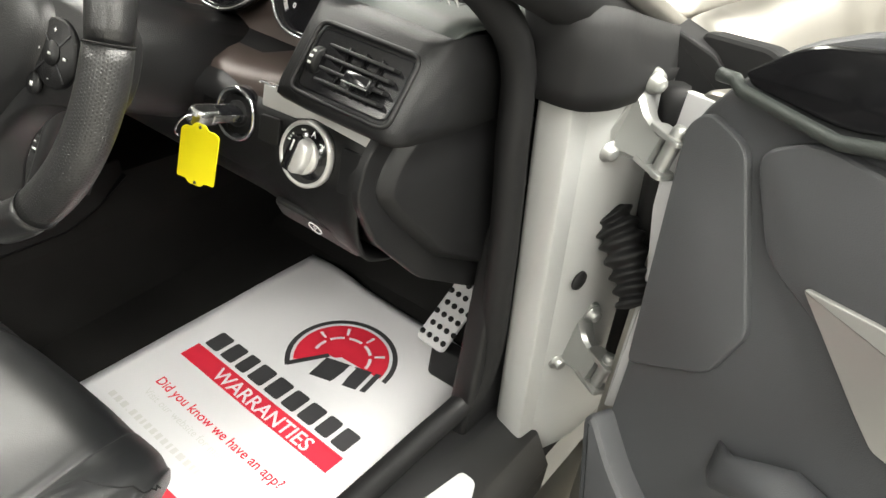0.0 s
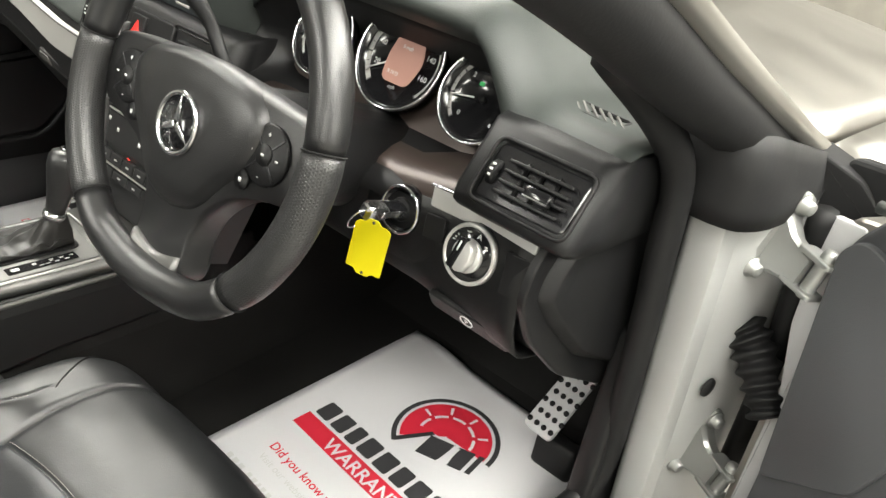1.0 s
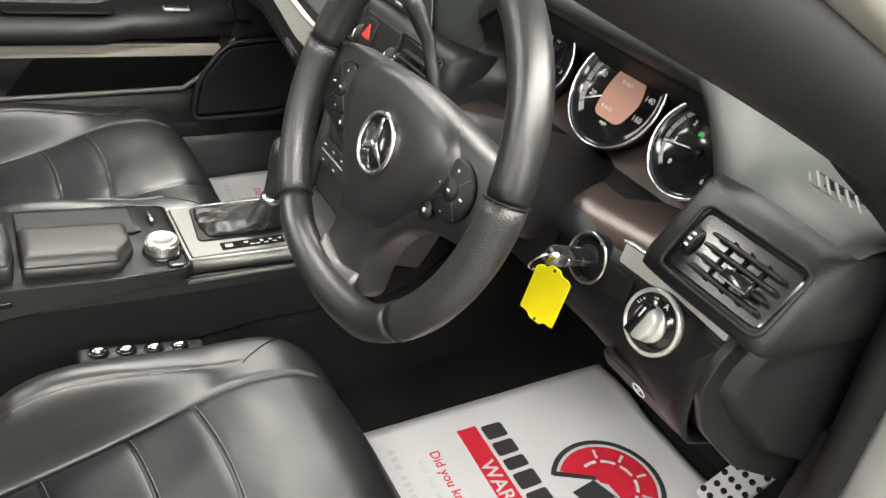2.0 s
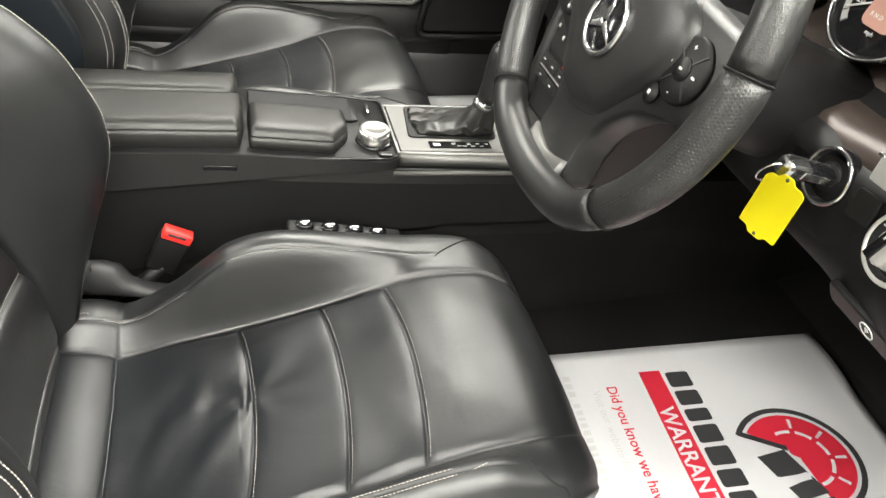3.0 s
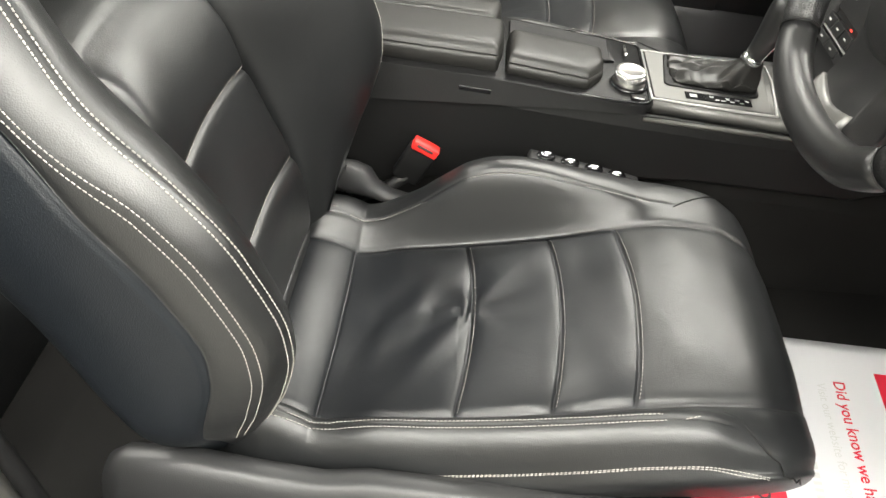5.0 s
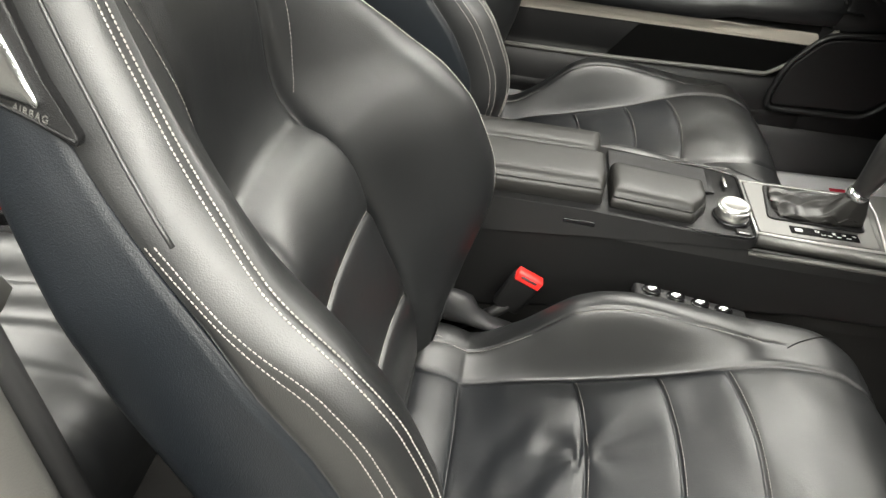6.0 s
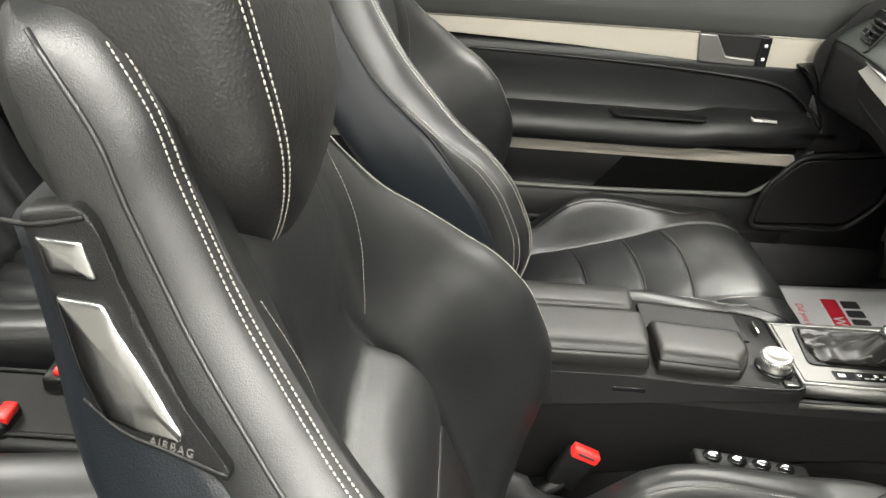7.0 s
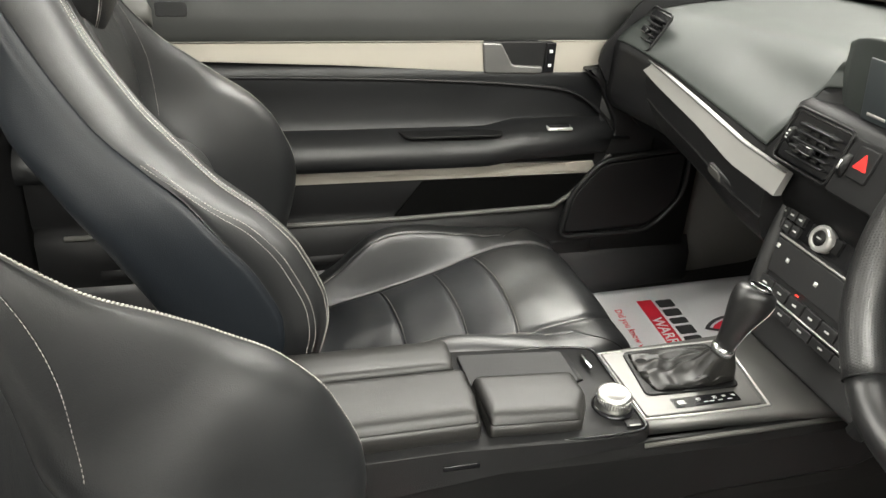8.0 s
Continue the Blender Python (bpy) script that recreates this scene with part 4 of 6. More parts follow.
vent((0.115, 0.608, 0.882), 0.070, 0.050, 5, 0, 18)
vent((-0.588, 0.634, 0.921), 0.056, 0.050, 5, -8, 30, wheel=False)
# top demister grille
m = pose(0.608, 0.712, 0.9770, -2, 3, -2)
# black base sheet paints the shade between the ribs
grille = part("demister_grille", prism(rounded([(-0.034, -0.017), (0.038, -0.017), (0.034, 0.016), (-0.028, 0.013)], 0.004), 0.003, m, 0.001), RECESS_SHADE, dash)
part("grille_rim", tube([m @ Vector((p[0], p[1], 0.003)) for p in rounded([(-0.034, -0.017), (0.038, -0.017), (0.034, 0.016), (-0.028, 0.013)], 0.004)], 0.0016, 6, True), PLASTIC, grille)
for j in range(7):
    part("rib", box(0.0025, 0.036, 0.003, (0, 0, 0), 0.0006, m @ Matrix.Translation((-0.028 + j * 0.010, -0.001, 0.0035)) @ pose(0, 0, 0, 0, 0, 42)), GREY_PLASTIC, grille)
# silver strips
part("trim_strip", prism(rounded([(-0.06, -0.010), (-0.02, -0.011), (0.0, -0.006), (0.062, -0.014), (0.062, 0.008), (-0.06, 0.011)], 0.003), 0.004, face_m(0.591, 0.597, 0.8905, 10) @ pose(0, 0, 0, 0, 0, 4), 0.0015), ALU_PALE, dash, "satin silver trim strip")
part("trim_edge", box(0.122, 0.0025, 0.003, (0, 0, 0), 0.001, face_m(0.591, 0.594, 0.9025, 10) @ pose(0, 0, 0.003, 0, 0, 4)), CHROME, dash)
strip = []
for x, y, z, hh in cr4([(-0.122, 0.604, 0.8145, 0.0165), (-0.22, 0.598, 0.8235, 0.0165), (-0.32, 0.598, 0.8430, 0.0130), (-0.46, 0.604, 0.8600, 0.0115), (-0.56, 0.616, 0.8685, 0.0090), (-0.602, 0.623, 0.8730, 0.0080)], 28):
    up = Vector((0, 0.32, 0.95))
    c = Vector((x - 0.010, y - 0.004, z + 0.002))
    strip.append([c - up * hh + Vector((0, 0.012, 0)), c - up * hh, c + up * hh, c + up * hh + Vector((0, 0.012, 0))])
crease(part("trim_strip", loft(strip), ALU_SATIN, dash, "brushed silver trim strip"), 30)
part("trim_edge", tube([r[2] + Vector((0, -0.0005, 0.0015)) for r in strip], 0.0016, 6), GREY_PLASTIC, dash)
# glovebox
glove = []
for x, y, z, hh in cr4([(-0.150, 0.600, 0.818, 0.0165), (-0.22, 0.598, 0.8255, 0.0165), (-0.32, 0.598, 0.8450, 0.0130), (-0.46, 0.604, 0.8620, 0.0115), (-0.56, 0.616, 0.8705, 0.0090), (-0.645, 0.630, 0.8780, 0.0080)], 26):
    glove.append([Vector((x, y + dy, z - hh + dz)) for dy, dz in ((0.012, 0.004), (-0.004, 0.002), (-0.006, -0.001), (-0.0045, -0.0365), (-0.002, -0.039), (-0.003, -0.042), (0.008, -0.070), (0.018, -0.082), (0.05, -0.090), (0.07, -0.02))])
crease(part("glovebox_door", loft(glove), PLASTIC_SOFT, dash, "black glovebox door"), 30)
GM = face_m(-0.235, 0.600, 0.777, -18, 0) @ pose(0, 0, 0, 0, 0, -10)
handle = part("glovebox_handle", prism(rounded([(-0.05, -0.010), (0.04, -0.014), (0.045, 0.008), (-0.046, 0.012)], 0.008), 0.006, GM, 0.003), STACK_SKIN, dash, "dark grey latch handle")
# raised grey slip paints the lit floor of the grip recess
part("handle_recess", prism(rounded([(-0.046, -0.006), (-0.012, -0.008), (-0.016, 0.008), (-0.042, 0.009)], 0.006), 0.002, GM @ Matrix.Translation((0, 0, 0.0055)), 0.001), GREY_PLASTIC, handle)
part("knee_bolster", loft([cr([Vector((x, y + 0.02, z)) for y, z in ((0.70, 0.87), (0.60, 0.868), (0.582, 0.84), (0.588, 0.80), (0.615, 0.762), (0.66, 0.745), (0.75, 0.74))], 20) for x in np.linspace(0.44, 0.662, 8)], True), PLASTIC, dash, "black knee panel")
for s in (-1, 1):
    CM = frame_m((0.660 if s > 0 else -0.642, 0, 0), (s, 0, 0), (0, 1, 0)) @ Matrix.Diagonal((1, s, 1, 1))
    cap = part("end_cap", prism(rounded([(0.628, 0.955), (0.648, 0.970), (0.765, 0.968), (0.80, 0.85), (0.83, 0.655), (0.79, 0.655), (0.675, 0.722), (0.598, 0.794), (0.566, 0.848), (0.572, 0.880), (0.606, 0.918)], 0.012), 0.008, CM, 0.003, 3), PLASTIC, dash, "black moulded dash end panel")
    inset = rounded([(0.684, 0.956), (0.742, 0.962), (0.765, 0.90), (0.785, 0.80), (0.800, 0.684), (0.69, 0.742), (0.614, 0.812), (0.585, 0.848), (0.593, 0.872), (0.643, 0.924)], 0.014)
    mid = Vector((sum(p[0] for p in inset) / len(inset), sum(p[1] for p in inset) / len(inset)))
    part("end_cap_inset", loft([[CM @ Vector((*(Vector(p).to_2d() + (mid - Vector(p).to_2d()).normalized() * k), z)) for p in inset] for k, z in ((0, 0.004), (0.001, 0.0085), (0.003, 0.0105), (0.010, 0.0185), (0.013, 0.0195), (0.04, 0.0205))]), PLASTIC_SOFT, cap, "black raised inset panel")
# light switch
m = face_m(0.587, 0.591, 0.851, 14)
ls_ = part("light_switch", lathe([(0, -0.004), (0.0295, -0.004), (0.0295, 0.001), (0.0285, 0.003), (0.0262, 0.003), (0.0255, 0.001), (0, 0.001)], m, 44), ALU_PALE, dash, "round light switch with silver ring")
part("dial", lathe([(0, 0.0), (0.0254, 0.0), (0.0254, 0.002), (0.0, 0.0024)], m, 44), PLASTIC_GLOSS, ls_)
KM = m @ pose(0, -0.001, 0.002, 0, 0, -12)
part("knob_base", lathe([(0, 0), (0.0165, 0), (0.0165, 0.003), (0.0155, 0.004), (0, 0.004)], KM, 36), ALU_PALE, ls_, "silver rotary knob")
part("knob", loft([[KM @ Vector((x, y, z)) for x, y in ((-0.0055 * k, -0.0155 * k), (0.002 * k, -0.0165 * k), (0.0085 * k, -0.013 * k), (0.0115 * k, 0.0), (0.0085 * k, 0.013 * k), (0.002 * k, 0.0165 * k), (-0.0055 * k, 0.0155 * k))] for z, k in ((0.003, 1.0), (0.009, 0.97), (0.0115, 0.92), (0.0125, 0.8))]), ALU_PALE, ls_, "silver rotary knob")
part("pointer", box(0.0085, 0.0315, 0.010, (0, 0, 0), 0.001, KM @ Matrix.Translation((-0.0055, 0, 0.0085))), PLASTIC_GLOSS, ls_)
part("pointer_mark", box(0.0016, 0.010, 0.0005, (0, 0, 0), 0, KM @ Matrix.Translation((-0.0055, 0.008, 0.0137))), WHITE_PRINT, ls_)
part("mark", lettering("A", 0.0075, m @ Matrix.Translation((0.006, 0.0175, 0.0026)), 0.0002, "CENTER"), WHITE_PRINT, ls_)
for a, w in ((-70, 0.003), (-62, 0.0018), (-52, 0.002), (-20, 0.003), (-14, 0.002), (48, 0.003), (55, 0.002)):
    q = radians(90 - a)
    part("mark", box(w, 0.0012, 0.0006, (0, 0, 0), 0, m @ Matrix.Translation((0.0212 * math.cos(q), 0.0212 * math.sin(q), 0.0026))), WHITE_PRINT, ls_)
# flat buttons beside the switch
for bx, bz, w, h in ((0.541, 0.856, 0.025, 0.024), (0.642, 0.852, 0.034, 0.04)):
    part("blank_button", prism(rounded([(-w / 2, -h / 2), (w / 2, -h / 2), (w / 2, h / 2), (-w / 2, h / 2)], 0.003), 0.003, face_m(bx, 0.594, bz, 10) @ pose(0, 0, 0, 0, 0, 5), 0.001), PLASTIC_SOFT, dash)
# parking brake badge
m = face_m(0.589, 0.612, 0.774, -30)
part("brake_release", prism(rounded([(-0.05, -0.012), (0.05, -0.016), (0.05, 0.012), (-0.05, 0.014)], 0.008), 0.006, m, 0.003), PLASTIC_SOFT, dash, "black parking brake handle")
part("brake_mark", lettering("P", 0.010, m @ Matrix.Translation((0, -0.004, 0.0065)), 0.0002, "CENTER"), WHITE_PRINT, dash)
part("brake_ring", tube([m @ Vector((0.0075 * math.cos(a), 0.0075 * math.sin(a), 0.0066)) for a in np.linspace(0, 2 * math.pi, 20, endpoint=False)], 0.0007, 5, True), WHITE_PRINT, dash)

# ---- ignition, key and tag ----
m = face_m(0.487, 0.602, 0.850, 10)
ign = part("ignition_lock", lathe([(0, -0.02), (0.026, -0.02), (0.0255, 0.001), (0.0235, 0.003), (0.021, 0.002), (0.019, -0.004), (0.0, -0.005)], m, 36), PLASTIC_GLOSS, dash, "black ignition lock with chrome ring")
part("chrome_ring", tube([m @ Vector((0.0238 * math.cos(a), 0.0238 * math.sin(a), 0.0016)) for a in np.linspace(0, 2 * math.pi, 40, endpoint=False)], 0.0018, 8, True), CHROME, ign)
part("lock_core", lathe([(0, -0.005), (0.0125, -0.005), (0.0125, 0.0), (0.011, 0.0015), (0, 0.0015)], m, 28), PLASTIC, ign)
key = empty("car_key", (0.487, 0.60, 0.855), "black and chrome car key in the ignition", "key")
KA = frame_m((0.491, 0.604, 0.852), (0.35, 0.12, 0.93), (-0.06, -0.93, 0.31))
part("key_body", prism(rounded([(0.0, -0.0065), (0.034, -0.008), (0.034, 0.008), (0.0, 0.0065)], 0.004), 0.009, KA @ Matrix.Translation((0, 0, -0.0045)), 0.003), PLASTIC_GLOSS, key)
part("key_end", prism(rounded([(0.026, -0.0085), (0.048, -0.009), (0.055, -0.004), (0.055, 0.004), (0.048, 0.009), (0.026, 0.0085)], 0.004), 0.013, KA @ Matrix.Translation((0, 0, -0.0065)), 0.004), CHROME, key, "chrome key end")
for q in (-0.0088, 0.0088):
    part("key_edge", box(0.034, 0.002, 0.008, (0, 0, 0), 0.001, KA @ Matrix.Translation((0.018, q * 0.92, 0))), CHROME, key)
part("key_ring", tube([KA @ Vector((0.054 + 0.009 * math.cos(a), 0.002 * math.sin(a), -0.012 + 0.013 * math.sin(a))) for a in np.linspace(0, 2 * math.pi, 24, endpoint=False)], 0.0010, 6, True), CHROME, key, "steel key ring")
m = frame_m((0.507, 0.5455, 0.861), (0.25, -0.95, 0.15), (1, 0, 0))
tag = thing("key_tag", prism(rounded([(-0.019, -0.052), (-0.010, -0.052), (-0.006, -0.056), (0.006, -0.056), (0.010, -0.052), (0.0195, -0.052), (0.0195, -0.006), (0.015, -0.003), (0.008, -0.003), (0.005, 0.001), (-0.005, 0.001), (-0.009, -0.004), (-0.015, -0.004), (-0.019, -0.008)], 0.002), 0.0012, m, 0.0004), YELLOW, "blank yellow plastic key tag hanging from the key", "key tag")
for y in (-0.002, -0.0535):
    part("tag_hole", lathe([(0, 0), (0.0016, 0), (0.0016, 0.0003), (0, 0.0003)], m @ Matrix.Translation((0, y, 0.0012)), 12), INK_DARK, tag)

# ---- instruments ----
cl = empty("instrument_cluster", (0.36, 0.72, 0.94), "three round gauges with chrome rims and amber display", "instrument cluster")
part("cluster_panel", prism(rounded([(-0.20, -0.07), (0.19, -0.07), (0.17, 0.03), (0.12, 0.065), (-0.12, 0.065), (-0.18, 0.04)], 0.02), 0.006, face_m(0.36, 0.725, 0.94, 24), 0.002), BROWN, cl, "dark bronze-tinted panel")
part("cluster_shelf", loft([[Vector((x, y, z + 0.022 * max(0.0, (x - 0.45) / 0.12))) for y, z in ((0.735, 0.868), (0.70, 0.886), (0.65, 0.884), (0.628, 0.878), (0.616, 0.866), (0.612, 0.848), (0.7, 0.84))] for x in (0.20, 0.28, 0.36, 0.45, 0.50, 0.55, 0.575)]), BROWN, cl, "dark bronze-tinted shelf under the gauges")


def gauge(x, y, z, r, marks, name, needle):
    m = face_m(x, y, z, 24)
    g = part("gauge", lathe([(0, 0), (r, 0), (r + 0.002, 0.010), (r - 0.004, 0.012), (r - 0.006, 0.003), (0, 0.003)], m, 40), PLASTIC_GLOSS, cl, name)
    part("gauge_rim", tube([m @ Vector(((r + 0.0005) * math.cos(a), (r + 0.0005) * math.sin(a), 0.0115)) for a in np.linspace(0, 2 * math.pi, 44, endpoint=False)], 0.002, 6, True), CHROME, g)
    ring_ = [(k * r * math.cos(radians(225 - 6 * i)), k * r * math.sin(radians(225 - 6 * i))) for k, seq in ((0.91, range(46)), (0.79, range(45, -1, -1))) for i in seq]
    part("scale_ring", prism(ring_, 0.0004, m @ Matrix.Translation((0, 0, 0.0031)), 0), SCALE, g, "pale grey scale ring")
    n = 22
    for i in range(n):
        a = radians(225 - 270 * i / (n - 1))
        big = i % 3 == 0
        part("tick", box(0.0016 if big else 0.0009, r * (0.16 if big else 0.09), 0.0005, (0, 0, 0), 0, m @ Matrix.Rotation(a - math.pi / 2, 4, "Z") @ Matrix.Translation((0, r * 0.86, 0.0038))), INK_DARK, g)
    for s, a in marks:
        q = radians(a)
        part("numeral", lettering(s, r * 0.15, m @ Matrix.Translation((r * 0.62 * math.cos(q), r * 0.62 * math.sin(q) - r * 0.06, 0.0036)), 0.0001, "CENTER"), WHITE_PRINT, g)
    part("needle_hub", lathe([(0, 0), (r * 0.09, 0), (r * 0.08, 0.003), (0, 0.0035)], m @ Matrix.Translation((0, 0, 0.003)), 20), PLASTIC, g)
    part("needle", box(0.0016, r * 0.62, 0.001, (0, 0, 0), 0, m @ Matrix.Rotation(radians(needle), 4, "Z") @ Matrix.Translation((0, r * 0.5, 0.006))), WHITE_PRINT, g)
    return g, m


g, m = gauge(0.370, 0.708, 0.958, 0.060, (("20", 200), ("40", 165), ("60", 135), ("80", 110), ("100", 70), ("120", 45), ("140", 15), ("160", -20)), "speedometer with amber display", 120)
part("display", prism(rounded([(-0.018, -0.030), (0.022, -0.030), (0.032, 0.0), (0.020, 0.034), (-0.012, 0.034), (-0.020, 0)], 0.010), 0.0006, m @ Matrix.Translation((0.0, 0.0, 0.0066)), 0.0002), SCREEN, g, "amber display")
part("display_text", lettering("R N D", 0.006, m @ Matrix.Translation((-0.012, -0.021, 0.0075)), 0.0001), WHITE_PRINT, g)
part("display_text", lettering("mph", 0.006, m @ Matrix.Translation((0.0, -0.036, 0.0043)), 0.0001, "CENTER"), WHITE_PRINT, g)
part("display_text", lettering("0 mph", 0.006, m @ Matrix.Translation((-0.004, 0.010, 0.0075)), 0.0001), WHITE_PRINT, g)
g, m = gauge(0.490, 0.702, 0.952, 0.048, (("0", 225), ("1", 180), ("2", 135), ("3", 90), ("4", 45), ("5", 0), ("6", -45)), "rev counter", 100)
part("warning_lamp", prism(rounded([(-0.003, -0.0022), (0.003, -0.0022), (0.003, 0.0022), (-0.003, 0.0022)], 0.001), 0.0006, m @ Matrix.Translation((-0.008, 0.014, 0.0034)), 0.0002), LED_GREEN, g, "green lit lamp symbol")
gauge(0.245, 0.706, 0.945, 0.046, (("12", 90), ("3", 0), ("6", -90), ("9", 180)), "clock", 20)

# ---- steering wheel ----
WT = radians(17)
WC = Vector((0.366, 0.447, 0.935))
WN = Vector((0, -math.cos(WT), math.sin(WT)))
WM = frame_m(WC, WN, (1, 0, 0))
wheel = empty("steering_wheel", WC, "black leather multifunction steering wheel with silver spoke trim", "steering wheel")
R = 0.169
rim = []
for i in range(96):
    a = 2 * math.pi * i / 96
    x, y = R * math.cos(a), R * math.sin(a)
    if y < -0.148:
        y = -0.148 + (y + 0.148) * 0.6
    rim.append((x + 0.004, y))


def wheel_tube(i0, i1, r, name, material, label=""):
    path = [WM @ Vector((*rim[i % 96], 0.008)) for i in range(i0, i1 + 1)]
    rr = [r * (1.0 if 1 < k < i1 - i0 - 1 else (0.985 if 0 < k < i1 - i0 else 0.95)) for k, i in enumerate(range(i0, i1 + 1))]
    bm = tube(path, rr, 24)
    bm.verts.index_update()
    rows = bm.loops.layers.uv.new("rows")
    for f in bm.faces:
        around = [v.index % 24 for v in f.verts]
        wrap = max(around) - min(around) > 12
        for lp in f.loops:
            k = lp.vert.index % 24
            lp[rows].uv = ((lp.vert.index // 24) * 4.0, (k + 24 if wrap and k < 12 else k) * 42 / 24)
    return part(name, bm, material, wheel, label)


wheel_tube(2, 46, 0.0170, "rim_top", LEATHER_WHEEL, "smooth black leather rim")
wheel_tube(-12, 2, 0.0178, "rim_grip", LEATHER_PERF, "perforated black leather grip")
wheel_tube(46, 61, 0.0178, "rim_grip", LEATHER_PERF, "perforated black leather grip")
wheel_tube(61, 84, 0.0170, "rim_lower", LEATHER_WHEEL, "smooth black leather lower rim")
for i in (2, 46, 61, 84):
    c = Vector(rim[i % 96])
    d = (Vector(rim[(i + 1) % 96]) - c).normalized()
    side = Vector((d.y, -d.x))
    part("rim_seam", tube([WM @ Vector((c.x + side.x * math.cos(a) * 0.0176, c.y + side.y * math.cos(a) * 0.0176, 0.008 + 0.0176 * math.sin(a))) for a in np.linspace(0, 2 * math.pi, 24, endpoint=False)], 0.0008, 5, True), RUBBER, wheel)
# hub
hub_rings = []
for z, k in ((-0.05, 0.8), (-0.02, 0.96), (0.0, 1.0), (0.010, 0.97), (0.016, 0.86), (0.0185, 0.6), (0.019, 0.2)):
    pts = [(-0.098, 0.018), (-0.07, 0.040), (0.0, 0.048), (0.07, 0.040), (0.098, 0.018), (0.090, -0.018), (0.062, -0.052), (0.036, -0.082), (0.0, -0.092), (-0.036, -0.082), (-0.062, -0.052), (-0.090, -0.018)]
    hub_rings.append([WM @ Vector((p.x * k, (p.y + 0.02) * k - 0.02, z - 0.006)) for p in cr([(*p, 0) for p in pts], 64, True)])
hub = part("hub", loft(hub_rings), HUB_SKIN, wheel, "black padded airbag hub")
part("emblem_ring", tube([WM @ Vector((0.027 * math.cos(a), 0.027 * math.sin(a) - 0.016, 0.0145)) for a in np.linspace(0, 2 * math.pi, 40, endpoint=False)], 0.0026, 8, True), CHROME, hub, "round chrome emblem")
part("emblem_disc", lathe([(0, 0.008), (0.027, 0.008), (0.026, 0.0145), (0, 0.0145)], WM @ Matrix.Translation((0, -0.016, 0)), 36), PLASTIC_GLOSS, hub)
for a in (90, 210, 330):
    q = radians(a)
    part("emblem_arm", prism([(0.0035, 0.002), (-0.0035, 0.002), (0, 0.026)], 0.003, WM @ Matrix.Translation((0, -0.016, 0.0145)) @ Matrix.Rotation(q - math.pi / 2, 4, "Z"), 0.001), CHROME, hub)
part("embossed_lettering", lettering("AIRBAG", 0.0075, WM @ Matrix.Translation((0, -0.070, 0.0095)), 0.0003, "CENTER"), PLASTIC_GLOSS, hub)
for s in (-1, 1):
    pad = part("button_pad", lathe([(0, 0), (0.0262, 0), (0.0262, 0.003), (0.024, 0.0045), (0, 0.0055)], WM @ Matrix.Translation((s * 0.106, -0.004, -0.001)), 32), PLASTIC, wheel, "round five-way button pad")
    for a in (45, 135):
        part("pad_groove", box(0.05, 0.0012, 0.001, (0, 0, 0), 0, WM @ Matrix.Translation((s * 0.106, -0.004, 0.0042)) @ Matrix.Rotation(radians(a), 4, "Z")), INK_DARK, pad)
    part("pad_centre", lathe([(0, 0), (0.0095, 0), (0.009, 0.002), (0, 0.0025)], WM @ Matrix.Translation((s * 0.106, -0.004, 0.0038)), 20), PLASTIC_SOFT, pad)
    part("pad_mark", lettering("+" if s > 0 else "+", 0.007, WM @ Matrix.Translation((s * 0.106, 0.011, 0.0048)), 0.0002, "CENTER"), WHITE_PRINT, pad)
    part("pad_mark", lettering("-", 0.008, WM @ Matrix.Translation((s * 0.106, -0.025, 0.0048)), 0.0002, "CENTER"), WHITE_PRINT, pad)
    for dx in (-0.0165, 0.0, 0.0165):
        part("pad_mark", box(0.0036, 0.0018, 0.0006, (0, 0, 0), 0, WM @ Matrix.Translation((s * 0.106 + dx, -0.004, 0.0052 if dx else 0.0066))), WHITE_PRINT, pad)
    small = part("voice_button", lathe([(0, 0), (0.0085, 0), (0.0085, 0.003), (0, 0.004)], WM @ Matrix.Translation((s * 0.086, -0.033, 0.0)), 20), PLASTIC, wheel)
    part("button_mark", box(0.003, 0.0035, 0.0006, (0, 0, 0), 0, WM @ Matrix.Translation((s * 0.086, -0.033, 0.0042))), WHITE_PRINT, small)
shape = [(-0.150, 0.030), (-0.10, 0.038), (0.0, 0.044), (0.10, 0.038), (0.150, 0.030), (0.160, -0.002), (0.150, -0.032), (0.115, -0.042), (0.078, -0.056), (0.050, -0.082), (0.038, -0.112), (0.034, -0.155), (-0.034, -0.155), (-0.038, -0.112), (-0.050, -0.082), (-0.078, -0.056), (-0.115, -0.042), (-0.150, -0.032), (-0.160, -0.002)]
outline = cr([(*p, 0) for p in shape], 110, True)
inner = [Vector((p.x, p.y, 0)) * 0.93 + Vector((0, -0.003, 0)) for p in outline]
part("spokes", loft([[WM @ Vector((p.x * k + q.x * (1 - k), p.y * k + q.y * (1 - k), z)) for p, q in zip(outline, inner)] for z, k in ((-0.034, 0.6), (-0.030, 1.0), (-0.012, 1.0), (-0.006, 0.85), (-0.0025, 0.45), (-0.001, 0.0))]), HUB_SKIN, wheel, "black moulded three-arm spoke body")
trim_rings = []
for u in np.linspace(-1, 1, 21):
    y0, y1 = -0.154, -0.139 + 0.009 * abs(u) ** 1.5
    zc = 0.002
    trim_rings.append([WM @ Vector((0.036 * u, y, z)) for y, z in ((y0, zc - 0.008), (y0, zc + 0.003), (0.5 * (y0 + y1), zc + 0.0035), (y1, zc + 0.001), (y1, zc - 0.008))])
part("spoke_trim", loft(trim_rings), ALU, wheel, "satin silver spoke trim")
